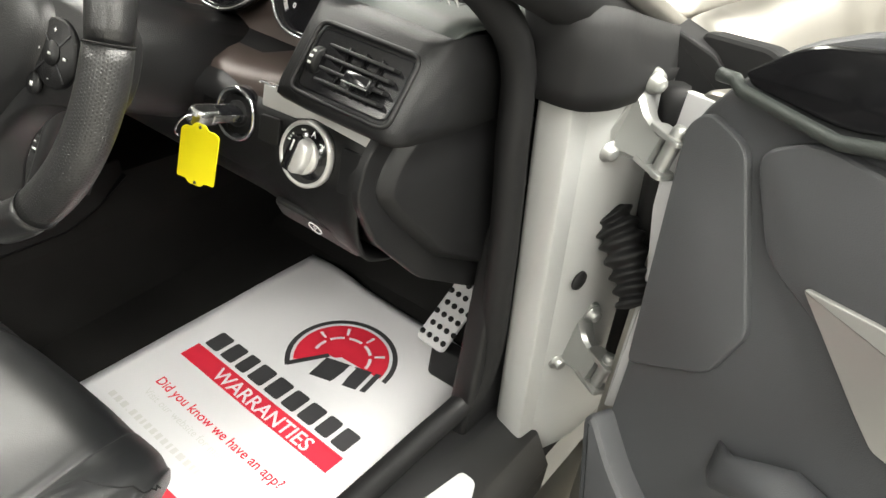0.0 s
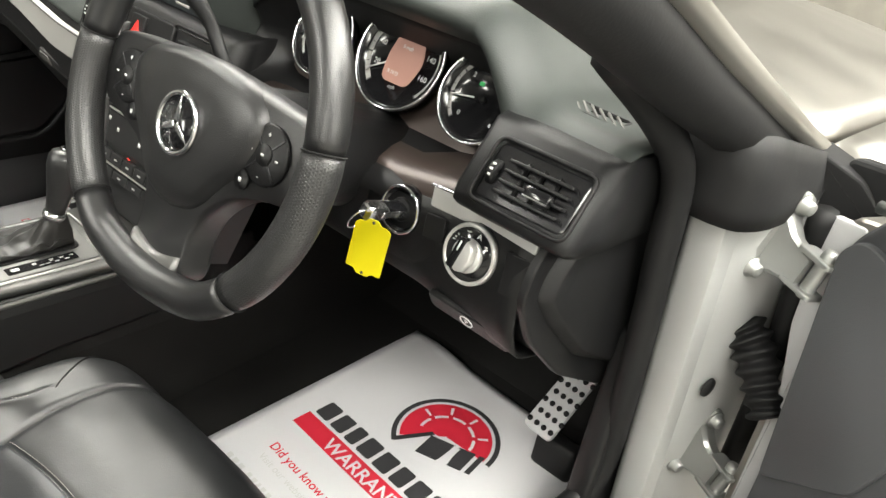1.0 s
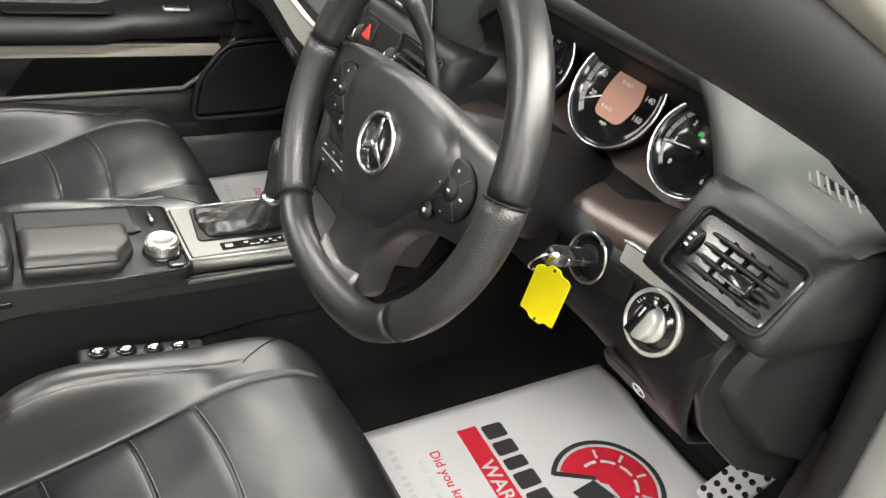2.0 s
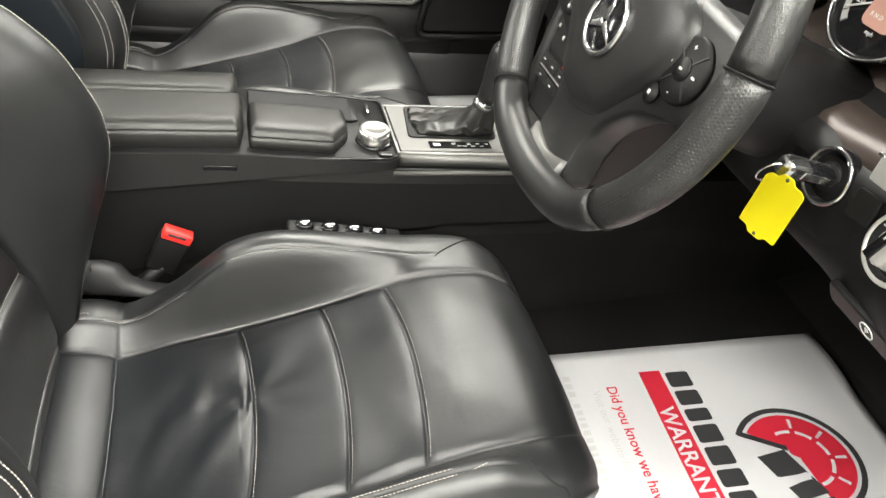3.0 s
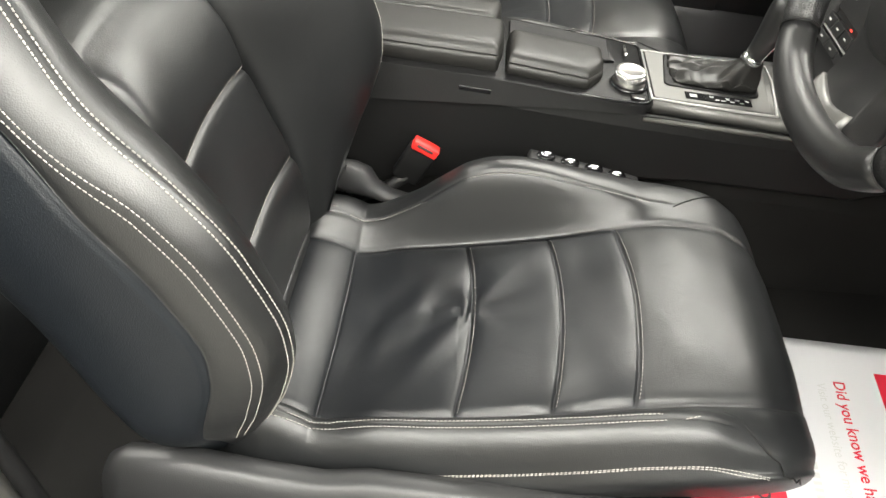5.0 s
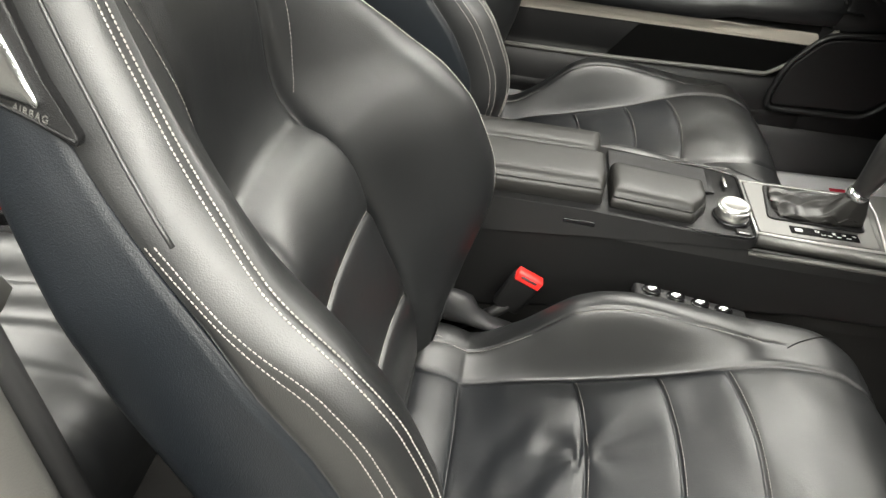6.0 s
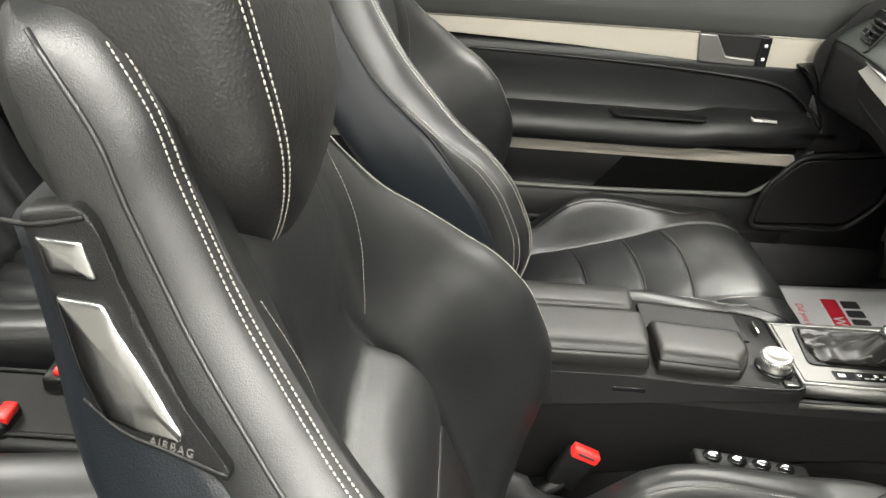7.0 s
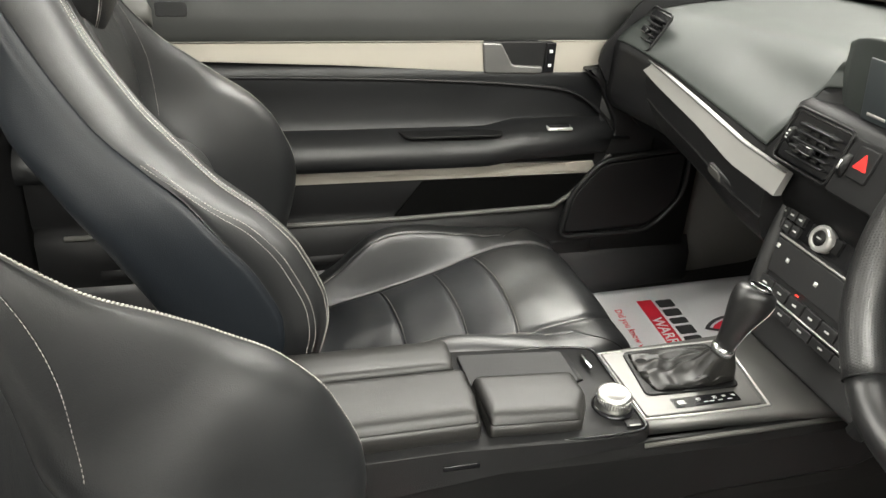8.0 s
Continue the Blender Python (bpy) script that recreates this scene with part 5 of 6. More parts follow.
part("column_shroud", loft([[WM @ Vector((0.0 + w * math.cos(a), -0.02 + h * math.sin(a), z)) for a in np.linspace(0, 2 * math.pi, 24, endpoint=False)] for z, w, h in ((-0.03, 0.045, 0.045), (-0.06, 0.056, 0.052), (-0.15, 0.06, 0.056), (-0.25, 0.064, 0.06))]), PLASTIC, wheel, "black column shroud")
part("stalk", tube([WM @ Vector(p) for p in ((-0.05, 0.03, -0.06), (-0.10, 0.065, -0.065), (-0.135, 0.085, -0.06), (-0.15, 0.092, -0.058))], [0.007, 0.007, 0.010, 0.009], 12), PLASTIC, wheel, "black wiper and indicator stalk")
part("stalk", tube([WM @ Vector(p) for p in ((-0.05, -0.02, -0.075), (-0.11, -0.035, -0.08), (-0.14, -0.04, -0.08))], [0.007, 0.006, 0.008], 12), PLASTIC, wheel)
# ---- centre console ----
con = empty("centre_console", (0, 0.25, 0.3), "black centre console with leather armrest lids", "centre console")
part("tunnel", loft([[Vector((x, y, z)) for x, z in ((-0.128, 0.29), (-0.119, 0.50), (-0.10, zt - 0.02), (0.10, zt - 0.02), (0.119, 0.50), (0.128, 0.29))] for y, zt in ((-0.45, 0.585), (0.0, 0.60), (0.33, 0.60), (0.62, 0.60), (0.9, 0.60), (1.2, 0.56))]), CARPET, con, "black carpet on the transmission tunnel", smooth=False)
for s in (-1, 1):
    part("side_panel", loft([[Vector((s * x, y, z)) for x, z in ((0.100, zb), (0.1225, zb), (0.1245, zb + 0.004), (0.1135, 0.585), (0.106, zt), (0.100, zt))] for y, zb, zt in ((-0.45, 0.40, 0.592), (0.0, 0.44, 0.601), (0.3, 0.505, 0.603), (0.43, 0.521, 0.603), (0.64, 0.524, 0.603), (0.69, 0.545, 0.603), (0.74, 0.58, 0.603))]), TUNNEL, con, "black satin console side panel", smooth=False)
tray = []
for y, zb, h in ((-0.35, 0.550, 0.109), (0.0, 0.568, 0.109), (0.117, 0.579, 0.109), (0.25, 0.597, 0.109), (0.315, 0.603, 0.107), (0.335, 0.605, 0.102), (0.344, 0.607, 0.094), (0.347, 0.608, 0.085)):
    flare = h + 0.012 * min(1.0, (0.617 - zb) / 0.04)
    half = [(flare - 0.006, zb - 0.001), (flare, zb + 0.001), (h + 0.001, 0.612), (h, 0.6155), (h - 0.0025, 0.617)]
    tray.append([Vector((-x, y, z)) for x, z in half] + [Vector((x, y, z)) for x, z in reversed(half)])
crease(part("upper_tray", loft(tray), PLASTIC, con, "black plastic tray"), 40)
part("tray_lip", tube([Vector((x, y, 0.6175)) for x, y in rounded([(-0.103, -0.34), (0.103, -0.34), (0.105, 0.30), (0.097, 0.342), (-0.097, 0.342), (-0.105, 0.30)], 0.014)], 0.0022, 6, True), PLASTIC_GLOSS, con)


def lid(name, x0, x1, y0, y1, z0, z1, crown, label, left=1.0, right=1.0, nose=0.006):
    """A padded lid; left and right say how far its long sides round over."""
    rings = []
    for ins, z in ((0.003, z0), (0.0, z0 + 0.004), (0.001, z1 - 0.0165), (0.003, z1 - 0.0120), (0.005, z1 - 0.0112), (0.005, z1 - 0.0100), (0.004, z1 - 0.0092), (0.0065, z1 - 0.0055), (0.0105, z1 - 0.0022), (0.016, z1), (0.025, z1 + 0.6 * crown), (0.036, z1 + crown)):
        a, b, c = x0 + ins * left, x1 - ins * right, ins * 0.4
        poly = rounded([(a, y0 + c), (b, y0 + c), (b, y1 - c - nose), (a + (b - a) * 0.55, y1 - c), (a, y1 - c)], 0.006, 6)
        rings.append([Vector((p[0], p[1], z)) for p in poly])
    return crease(part(name, loft(rings), LEATHER_CONSOLE, con, label), 50)


lid("armrest_lid", -0.098, -0.0165, -0.20, 0.143, 0.617, 0.648, 0.003, "black leather armrest lid", 1.0, 0.3)
lid("armrest_lid", -0.0135, 0.095, -0.20, 0.148, 0.617, 0.650, 0.002, "black leather armrest lid", 0.3, 1.0)
lid("cubby_lid", -0.006, 0.093, 0.153, 0.285, 0.617, 0.643, 0.002, "black leather cubby lid", 0.3, 1.0, 0.022)
part("roller_cover", prism(rounded([(-0.09, 0.156), (-0.012, 0.156), (-0.012, 0.30), (-0.09, 0.30)], 0.006), 0.006, Matrix.Translation((0, 0, 0.616)), 0.002), PLASTIC_SOFT, con, "black roller cover")
part("cover_handle", box(0.035, 0.005, 0.006, (-0.055, 0.318, 0.622), 0.002), CHROME, con)
part("side_slot", box(0.008, 0.042, 0.010, (0.1115, 0.117, 0.5965), 0.001), PLASTIC_GLOSS, con)
kn = part("controller_knob", lathe([(0, 0), (0.022, 0), (0.022, 0.003), (0.0205, 0.005), (0.021, 0.016), (0.0195, 0.0185), (0.015, 0.019), (0.014, 0.0182), (0, 0.0186)], Matrix.Translation((0.046, 0.315, 0.6205)), 36), KNOB_METAL, con, "silver rotary controller knob")
bm = bmesh.new()
for j in range(40):
    a = 2 * math.pi * j / 40
    box(0.0010, 0.0010, 0.009, (0.046 + 0.0208 * math.cos(a), 0.315 + 0.0208 * math.sin(a), 0.6315), 0, bm=bm)
part("knurling", bm, CHROME, kn)["kind"] = "stuff"
part("small_button", box(0.014, 0.02, 0.004, (0.086, 0.326, 0.6185), 0.0015), PLASTIC_SOFT, con)
part("button_mark", box(0.003, 0.014, 0.0006, (0.092, 0.326, 0.6208), 0), ALU_PALE, con)
part("knob_base", lathe([(0, 0), (0.026, 0), (0.0255, 0.003), (0.0235, 0.005), (0, 0.005)], Matrix.Translation((0.046, 0.315, 0.6162)), 36), PLASTIC_GLOSS, con)
plate = part("shifter_plate", loft([[Vector((x, y, z)) for x, z in ((-hw, 0.609), (-hw + 0.003, 0.6165), (hw - 0.003, 0.6165), (hw, 0.609), (hw, 0.60), (-hw, 0.60))] for y, hw in ((0.337, 0.088), (0.45, 0.094), (0.53, 0.10), (0.62, 0.11))]), ALU, con, "brushed silver shifter plate")
part("side_strip", loft([[Vector((x, y, z)) for x, z in ((0.1045, 0.596), (0.1105, 0.597), (0.1105, 0.602), (0.1045, 0.603))] for y in (0.335, 0.48, 0.62)]), GREY_PLASTIC, con)
part("plate_edge", tube([(0.080, 0.345, 0.6185), (0.084, 0.42, 0.6185), (0.0845, 0.503, 0.6185), (0.0845, 0.512, 0.6185), (-0.03, 0.527, 0.6185), (-0.080, 0.527, 0.6185), (-0.078, 0.345, 0.6185)], 0.0018, 6, True), ALU_PALE, plate)
part("raised_panel", prism(rounded([(-0.076, 0.348), (0.077, 0.348), (0.080, 0.505), (-0.078, 0.52)], 0.006), 0.004, Matrix.Translation((0, 0, 0.616)), 0.0015), ALU, plate)
part("gaiter_surround", prism(rounded([(-0.072, 0.375), (0.036, 0.365), (0.040, 0.495), (-0.072, 0.505)], 0.012), 0.004, Matrix.Translation((0, 0, 0.6185)), 0.0015), PLASTIC, plate)
# gaiter, folded leather that climbs to the lever
grings = []
for k in range(17):
    t = k / 16
    ring = []
    for j in range(96):
        a = 2 * math.pi * j / 96
        e = 1 - t
        sq = 1 / max(abs(math.cos(a)), abs(math.sin(a)))
        sq = sq ** 0.75
        rx, ry = 0.050 * e ** 0.8 * sq + 0.012 * t, 0.060 * e ** 0.8 * sq + 0.012 * t
        cx, cy = -0.017 * e + 0.012 * t, 0.435 + 0.041 * t
        fold = 0.005 * math.sin(7 * a + 9 * t + 1.5 * math.sin(3 * a)) * math.sin(math.pi * t) + 0.004 * math.sin(17 * t + 2 * a) * math.sin(math.pi * t)
        z = 0.6235 + 0.008 * math.sin(t * math.pi / 2) + 0.036 * t ** 5 + 0.8 * fold
        ring.append(Vector((cx + rx * math.cos(a), cy + ry * math.sin(a), z)))
    grings.append(ring)
part("gaiter", loft(grings), LEATHER_CONSOLE, plate, "creased black leather gaiter")
lever = ((0.474, 0.668, 0.013, 0.013), (0.478, 0.682, 0.0140, 0.0145), (0.483, 0.698, 0.0160, 0.0180), (0.489, 0.714, 0.0200, 0.0235), (0.495, 0.729, 0.0240, 0.0280), (0.499, 0.740, 0.0250, 0.0285), (0.502, 0.747, 0.0225, 0.0255), (0.504, 0.750, 0.0165, 0.0190))
lv = part("gear_lever", loft([[Vector((0.012, y, z)) + Vector((a_ * math.cos(q), b_ * math.sin(q) * 0.9, -0.35 * b_ * math.sin(q))) for q in np.linspace(0, 2 * math.pi, 28, endpoint=False)] for y, z, a_, b_ in lever]), LEATHER_WHEEL, con, "black leather gear knob")
part("lever_collar", lathe([(0.0, 0), (0.0140, 0), (0.0150, 0.006), (0.0140, 0.011), (0, 0.011)], frame_m((0.012, 0.471, 0.659), (0, 0.3, 1), (1, 0, 0)), 24), CHROME, lv, "chrome collar")
part("lever_cap", lathe([(0, 0), (0.0165, 0), (0.0155, 0.002), (0, 0.0025)], frame_m((0.012, 0.5035, 0.7495), (0, 0.35, 1), (1, 0, 0)), 24), PLASTIC_GLOSS, lv, "round gloss cap")
part("cap_ring", tube([Vector((0.012 + 0.014 * math.cos(a), 0.504 + 0.014 * math.sin(a), 0.7525 - 0.0049 * math.sin(a))) for a in np.linspace(0, 2 * math.pi, 24, endpoint=False)], 0.0012, 6, True), CHROME, lv)
part("lever_spine", tube(cr([(0.012 + a_ * 0.72, y + b_ * 0.62, z - 0.24 * b_) for y, z, a_, b_ in lever[:6]], 16), 0.0014, 6), CHROME, lv)
lab = part("gate_label", prism(rounded([(0.048, 0.391), (0.069, 0.391), (0.069, 0.481), (0.048, 0.481)], 0.002), 0.0015, Matrix.Translation((0, 0, 0.6195)), 0.0005), PLASTIC_GLOSS, plate, "gloss black gear legend")
for s, y in (("P", 0.472), ("R", 0.459), ("N", 0.446), ("D", 0.424)):
    part("legend", lettering(s, 0.008, pose(0.0565, y, 0.6213, 0, 0, 0), 0.0001, "CENTER"), WHITE_PRINT, lab)
for y in (0.467, 0.454, 0.442, 0.434):
    part("legend", box(0.0012, 0.006, 0.0004, (0.0635, y, 0.6213), 0), WHITE_PRINT, lab)
part("legend", box(0.008, 0.010, 0.0004, (0.059, 0.402, 0.6213), 0), WHITE_PRINT, lab)

# the console stands a little towards the passenger and falls towards the front
TURNED = ("controller_knob", "knurling", "knob_base", "gear_lever", "lever_collar", "lever_cap", "cap_ring", "lever_spine")
for ob in con.children_recursive:
    whole = sum((v.co for v in ob.data.vertices), Vector()) / len(ob.data.vertices)
    if ob.name.startswith(TURNED[:3]):
        whole = Vector((0.046, 0.315, 0.63))
    if ob.name.startswith(TURNED[3:]):
        whole = Vector((0.012, 0.49, 0.70))
    for v in ob.data.vertices:
        c = whole if ob.name.startswith(TURNED) else v.co
        v.co += Vector((-0.020 - 0.16 * c.x, 0.006 if c.y > 0.30 else 0.0, -0.014 + 0.07 * max(0.0, min(0.2, 0.33 - c.y))))

# ---- centre stack ----
ST = frame_m((0, 0.598, 0.632), (0, -0.955, 0.295), (1, 0, 0))
stack = empty("centre_stack", (0, 0.62, 0.63), "black centre stack with radio, climate controls and vents", "control panel")
part("stack_body", prism([(-0.118, -0.03), (0.118, -0.03), (0.135, 0.06), (0.158, 0.17), (0.172, 0.235), (-0.172, 0.235), (-0.158, 0.17), (-0.135, 0.06)], 0.08, ST @ Matrix.Translation((0, 0, -0.08)), 0.008, 3), STACK_SKIN, stack, "black stack body")
for s in (-1, 1):
    p = [(s * 0.118, -0.03), (s * 0.135, 0.06), (s * 0.158, 0.17), (s * 0.172, 0.235)]
    part("stack_cheek", tube([ST @ Vector((x, y, 0.002)) for x, y in p], 0.012, 8), STACK_SKIN, stack)


def key_row(n, x0, x1, y, h, z=0.0, gap=0.002, material=STACK_SKIN, mark=True):
    for j in range(n):
        w = (x1 - x0) / n
        b = part("button", prism(rounded([(-w / 2 + gap / 2, -h / 2), (w / 2 - gap / 2, -h / 2), (w / 2 - gap / 2, h / 2), (-w / 2 + gap / 2, h / 2)], 0.002), 0.006, ST @ Matrix.Translation((x0 + w * (j + 0.5), y, z)), 0.0015), material, stack)
        if mark:
            part("button_mark", box(min(0.008, w * 0.4), 0.0025, 0.0005, (0, 0, 0), 0, ST @ Matrix.Translation((x0 + w * (j + 0.5), y, z + 0.006))), WHITE_PRINT, b)


part("radio_panel", prism(rounded([(-0.148, 0.118), (0.148, 0.118), (0.158, 0.192), (-0.158, 0.192)], 0.006), 0.004, ST, 0.002), PLASTIC_GLOSS, stack, "gloss black radio panel")
for r_ in range(4):
    key_row(3, -0.152 - 0.001 * r_, -0.102, 0.127 + r_ * 0.017, 0.0145, 0.004)
    key_row(3, 0.094, 0.149 + 0.001 * r_, 0.127 + r_ * 0.017, 0.0145, 0.004)
ak = part("volume_knob", lathe([(0, 0), (0.0185, 0), (0.0185, 0.010), (0.0165, 0.013), (0.011, 0.013), (0.0105, 0.012), (0, 0.012)], ST @ Matrix.Translation((-0.062, 0.140, 0.004)), 32), ALU_PALE, stack, "silver volume knob")
part("knob_face", lathe([(0, 0.012), (0.011, 0.012), (0.01, 0.0135), (0, 0.0135)], ST @ Matrix.Translation((-0.062, 0.140, 0.004)), 24), PLASTIC, ak)
part("knob_face_mark", box(0.009, 0.002, 0.0005, (0, 0, 0), 0, ST @ Matrix.Translation((-0.062, 0.140, 0.0178))), WHITE_PRINT, ak)
key_row(2, -0.092, -0.032, 0.140, 0.020, 0.002, material=PLASTIC_SOFT)
part("chrome_line", tube([ST @ Vector((x, 0.197 - 0.12 * (x / 0.16) ** 2 * 0.06, 0.004)) for x in np.linspace(-0.165, 0.165, 14)], 0.0022, 6), ALU_PALE, stack, "thin silver line")
part("chrome_line", tube([ST @ Vector((x, 0.113, 0.004)) for x in np.linspace(-0.146, 0.146, 14)], 0.0018, 6), ALU_PALE, stack)
part("switch_band", prism(rounded([(-0.138, 0.062), (0.138, 0.062), (0.146, 0.109), (-0.146, 0.109)], 0.004), 0.004, ST, 0.0015), STACK_SKIN, stack, "black switch band")
for x, y in ((-0.128, 0.098), (-0.10, 0.088), (0.10, 0.088), (0.128, 0.098), (-0.04, 0.085), (0.03, 0.085)):
    part("button_mark", box(0.006, 0.006, 0.0005, (0, 0, 0), 0, ST @ Matrix.Translation((x, y, 0.0042))), WHITE_PRINT, stack)
key_row(8, -0.128, 0.128, 0.046, 0.018, 0.002)
part("led", box(0.006, 0.0015, 0.001, (0, 0, 0), 0, ST @ Matrix.Translation((-0.055, 0.058, 0.005))), LED_RED, stack, "red lit lamp")
key_row(6, -0.122, 0.122, 0.024, 0.014, 0.002)
part("chrome_line", tube([ST @ Vector((x, 0.035, 0.006)) for x in np.linspace(-0.128, 0.128, 14)], 0.0015, 6), ALU_PALE, stack)
part("vent_surround", loft([[Vector((x, y + d, z)) for y, z in ((0.73, 0.928), (0.64, 0.925), (0.6235, 0.919), (0.6015, 0.849), (0.615, 0.842), (0.73, 0.842))] for x, d in ((-0.172, 0.03), (-0.168, 0.004), (-0.16, 0.0), (0.16, 0.0), (0.168, 0.004), (0.172, 0.03))]), PLASTIC, stack, "black panel round the centre vents")
# band between the vents: hazard switch and thumbwheels
HM = face_m(0.008, 0.607, 0.880, 18)
part("vent_bridge", prism(rounded([(-0.056, -0.036), (0.056, -0.036), (0.052, 0.036), (-0.052, 0.036)], 0.006), 0.006, HM @ Matrix.Translation((0, 0, -0.002)), 0.002), PLASTIC, stack)
hz = part("hazard_button", prism(rounded([(-0.017, -0.02), (0.015, -0.02), (0.015, 0.02), (-0.017, 0.02)], 0.003), 0.005, HM @ Matrix.Translation((-0.020, 0.010, 0.003)), 0.0015), PLASTIC_SOFT, stack, "hazard switch")
part("hazard_triangle", prism(rounded([(-0.011, -0.009), (0.011, -0.009), (0, 0.011)], 0.002), 0.001, HM @ Matrix.Translation((-0.021, 0.012, 0.008)), 0.0003), RED_PLASTIC, hz, "red triangle")
for x in (-0.046, 0.046):
    part("thumbwheel", lathe([(0.0, -0.005), (0.015, -0.005), (0.017, -0.003), (0.017, 0.003), (0.015, 0.005), (0, 0.005)], HM @ Matrix.Translation((x, 0, -0.004)) @ pose(0, 0, 0, 0, 90, 0), 24), PLASTIC_SOFT, stack)
    part("thumbwheel_mark", box(0.002, 0.012, 0.0008, (0, 0, 0), 0, HM @ Matrix.Translation((x, 0, 0.0132))), WHITE_PRINT, stack)
nav = empty("navigation_screen", (0, 0.7, 0.99), "colour navigation screen under a black cowl", "screen")
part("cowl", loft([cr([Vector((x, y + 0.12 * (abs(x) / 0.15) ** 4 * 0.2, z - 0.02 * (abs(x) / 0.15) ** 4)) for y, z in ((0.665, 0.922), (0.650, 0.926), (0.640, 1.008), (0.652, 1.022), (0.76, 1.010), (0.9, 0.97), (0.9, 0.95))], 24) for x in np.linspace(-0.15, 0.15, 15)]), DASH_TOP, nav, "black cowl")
part("screen", box(0.16, 0.075, 0.004, (0, 0, 0), 0.002, face_m(0, 0.640, 0.963, -8)), SCREEN_NAV, nav, "lit map screen")
for dx, w in ((-0.05, 0.03), (0.0, 0.02), (0.04, 0.03)):
    part("screen_text", box(w, 0.004, 0.0005, (0, 0, 0), 0, face_m(dx, 0.6375, 0.936, -8)), SCALE, nav)

# ---- passenger door ----
pd = empty("passenger_door", (-0.7, 0.2, 0.3), "closed black-trimmed door with silver strips", "car door")


def door_skin(name, prof, y0, y1, material, label="", n=10):
    return part(name, loft([[Vector((x, y, z)) for x, z in prof] for y in np.linspace(y0, y1, n)]), material, pd, label)


door_skin("upper_panel", [(p.x, p.y) for p in cr([Vector((x, z, 0)) for x, z in ((-0.80, 0.99), (-0.74, 0.995), (-0.71, 0.975), (-0.690, 0.93), (-0.684, 0.90), (-0.690, 0.865), (-0.75, 0.83), (-0.80, 0.9))], 24, True)], -0.45, 0.70, DOOR_TOP, "dark grey upper door panel")
part("door_lock_pad", prism(rounded([(-0.025, -0.012), (0.025, -0.012), (0.025, 0.012), (-0.025, 0.012)], 0.006), 0.004, frame_m((-0.690, -0.185, 0.928), (1, 0, 0.15), (0, 1, 0)), 0.0015), PLASTIC, pd)
part("upper_strip", prism(rounded([(-0.25, 0.892), (0.63, 0.897), (0.57, 0.832), (0.36, 0.838), (0.1, 0.852), (-0.2, 0.862)], 0.004), 0.006, frame_m((-0.6765, 0, -0.014), (1, 0, 0), (0, 1, 0)), 0.002), STRIP, pd, "satin silver strip")
door_skin("mid_panel", [(-0.75, 0.842), (-0.684, 0.840), (-0.672, 0.832), (-0.669, 0.815), (-0.674, 0.79), (-0.675, 0.74), (-0.665, 0.70), (-0.64, 0.698), (-0.75, 0.69)], -0.45, 0.66, LEATHER_DOOR, "black leather door panel")
hd = part("handle_recess", prism(rounded([(0.355, 0.838), (0.485, 0.835), (0.485, 0.896), (0.345, 0.896)], 0.006), 0.008, frame_m((-0.677, 0, -0.014), (1, 0, 0), (0, 1, 0)), 0.003), PLASTIC, pd, "black handle recess")
part("door_handle", prism(rounded([(0.352, 0.838), (0.465, 0.836), (0.465, 0.850), (0.405, 0.853), (0.380, 0.893), (0.345, 0.894)], 0.006), 0.006, frame_m((-0.671, 0, -0.014), (1, 0, 0), (0, 1, 0)), 0.003), ALU, hd, "satin chrome handle")
part("lock_buttons", prism(rounded([(0.468, 0.838), (0.488, 0.838), (0.488, 0.894), (0.468, 0.894)], 0.003), 0.006, frame_m((-0.671, 0, -0.014), (1, 0, 0), (0, 1, 0)), 0.002), PLASTIC_GLOSS, hd)
for z in (0.838, 0.864):
    part("lock_mark", box(0.0005, 0.006, 0.006, (-0.6645, 0.478, z), 0), WHITE_PRINT, hd)
part("panel_piping", tube(cr([(-0.672, -0.40, 0.820), (-0.670, -0.14, 0.820), (-0.669, 0.15, 0.815), (-0.669, 0.40, 0.803), (-0.668, 0.53, 0.786), (-0.664, 0.60, 0.742), (-0.655, 0.625, 0.712)], 40), 0.0035, 6), PLASTIC_SOFT, pd)
# armrest with pull cup
arm = []
for y in np.linspace(-0.45, 0.645, 40):
    t = max(0.0, (y - 0.42) / 0.225)
    w = 0.055 * (1 - 0.75 * t ** 2) + 0.008 * gauss(y - 0.25, 0.14) * 0
    dip = 0.0
    zc = 0.705 + 0.012 * max(0, min(1, (y - 0.36) / 0.06))
    arm.append([Vector((-0.675 + dx * w, y, zc + dz)) for dx, dz in ((-0.2, 0.02), (0.15, 0.016), (0.6, 0.004), (0.92, -0.012), (1.0, -0.03), (0.92, -0.048), (0.5, -0.055), (-0.2, -0.055))])
part("armrest", loft(arm), LEATHER_DOOR, pd, "black leather armrest")
# flat piece, dark in place of the shade inside the pull cup
part("pull_cup", prism(rounded([(0.19, -0.668), (0.40, -0.668), (0.385, -0.628), (0.205, -0.628)], 0.01), 0.004, frame_m((0, 0, 0.7145), (0, 0, 1), (0, 1, 0)) @ Matrix.Diagonal((1, -1, 1, 1)), 0.001), TUNNEL, pd, "flat dark piece for the pull cup's shade")
sw = part("window_switch", box(0.026, 0.05, 0.006, (-0.648, 0.505, 0.7225), 0.002), ALU_PALE, pd, "chrome-framed window switch")
part("switch_key", box(0.021, 0.044, 0.006, (-0.648, 0.505, 0.7245), 0.002), PLASTIC_GLOSS, sw)
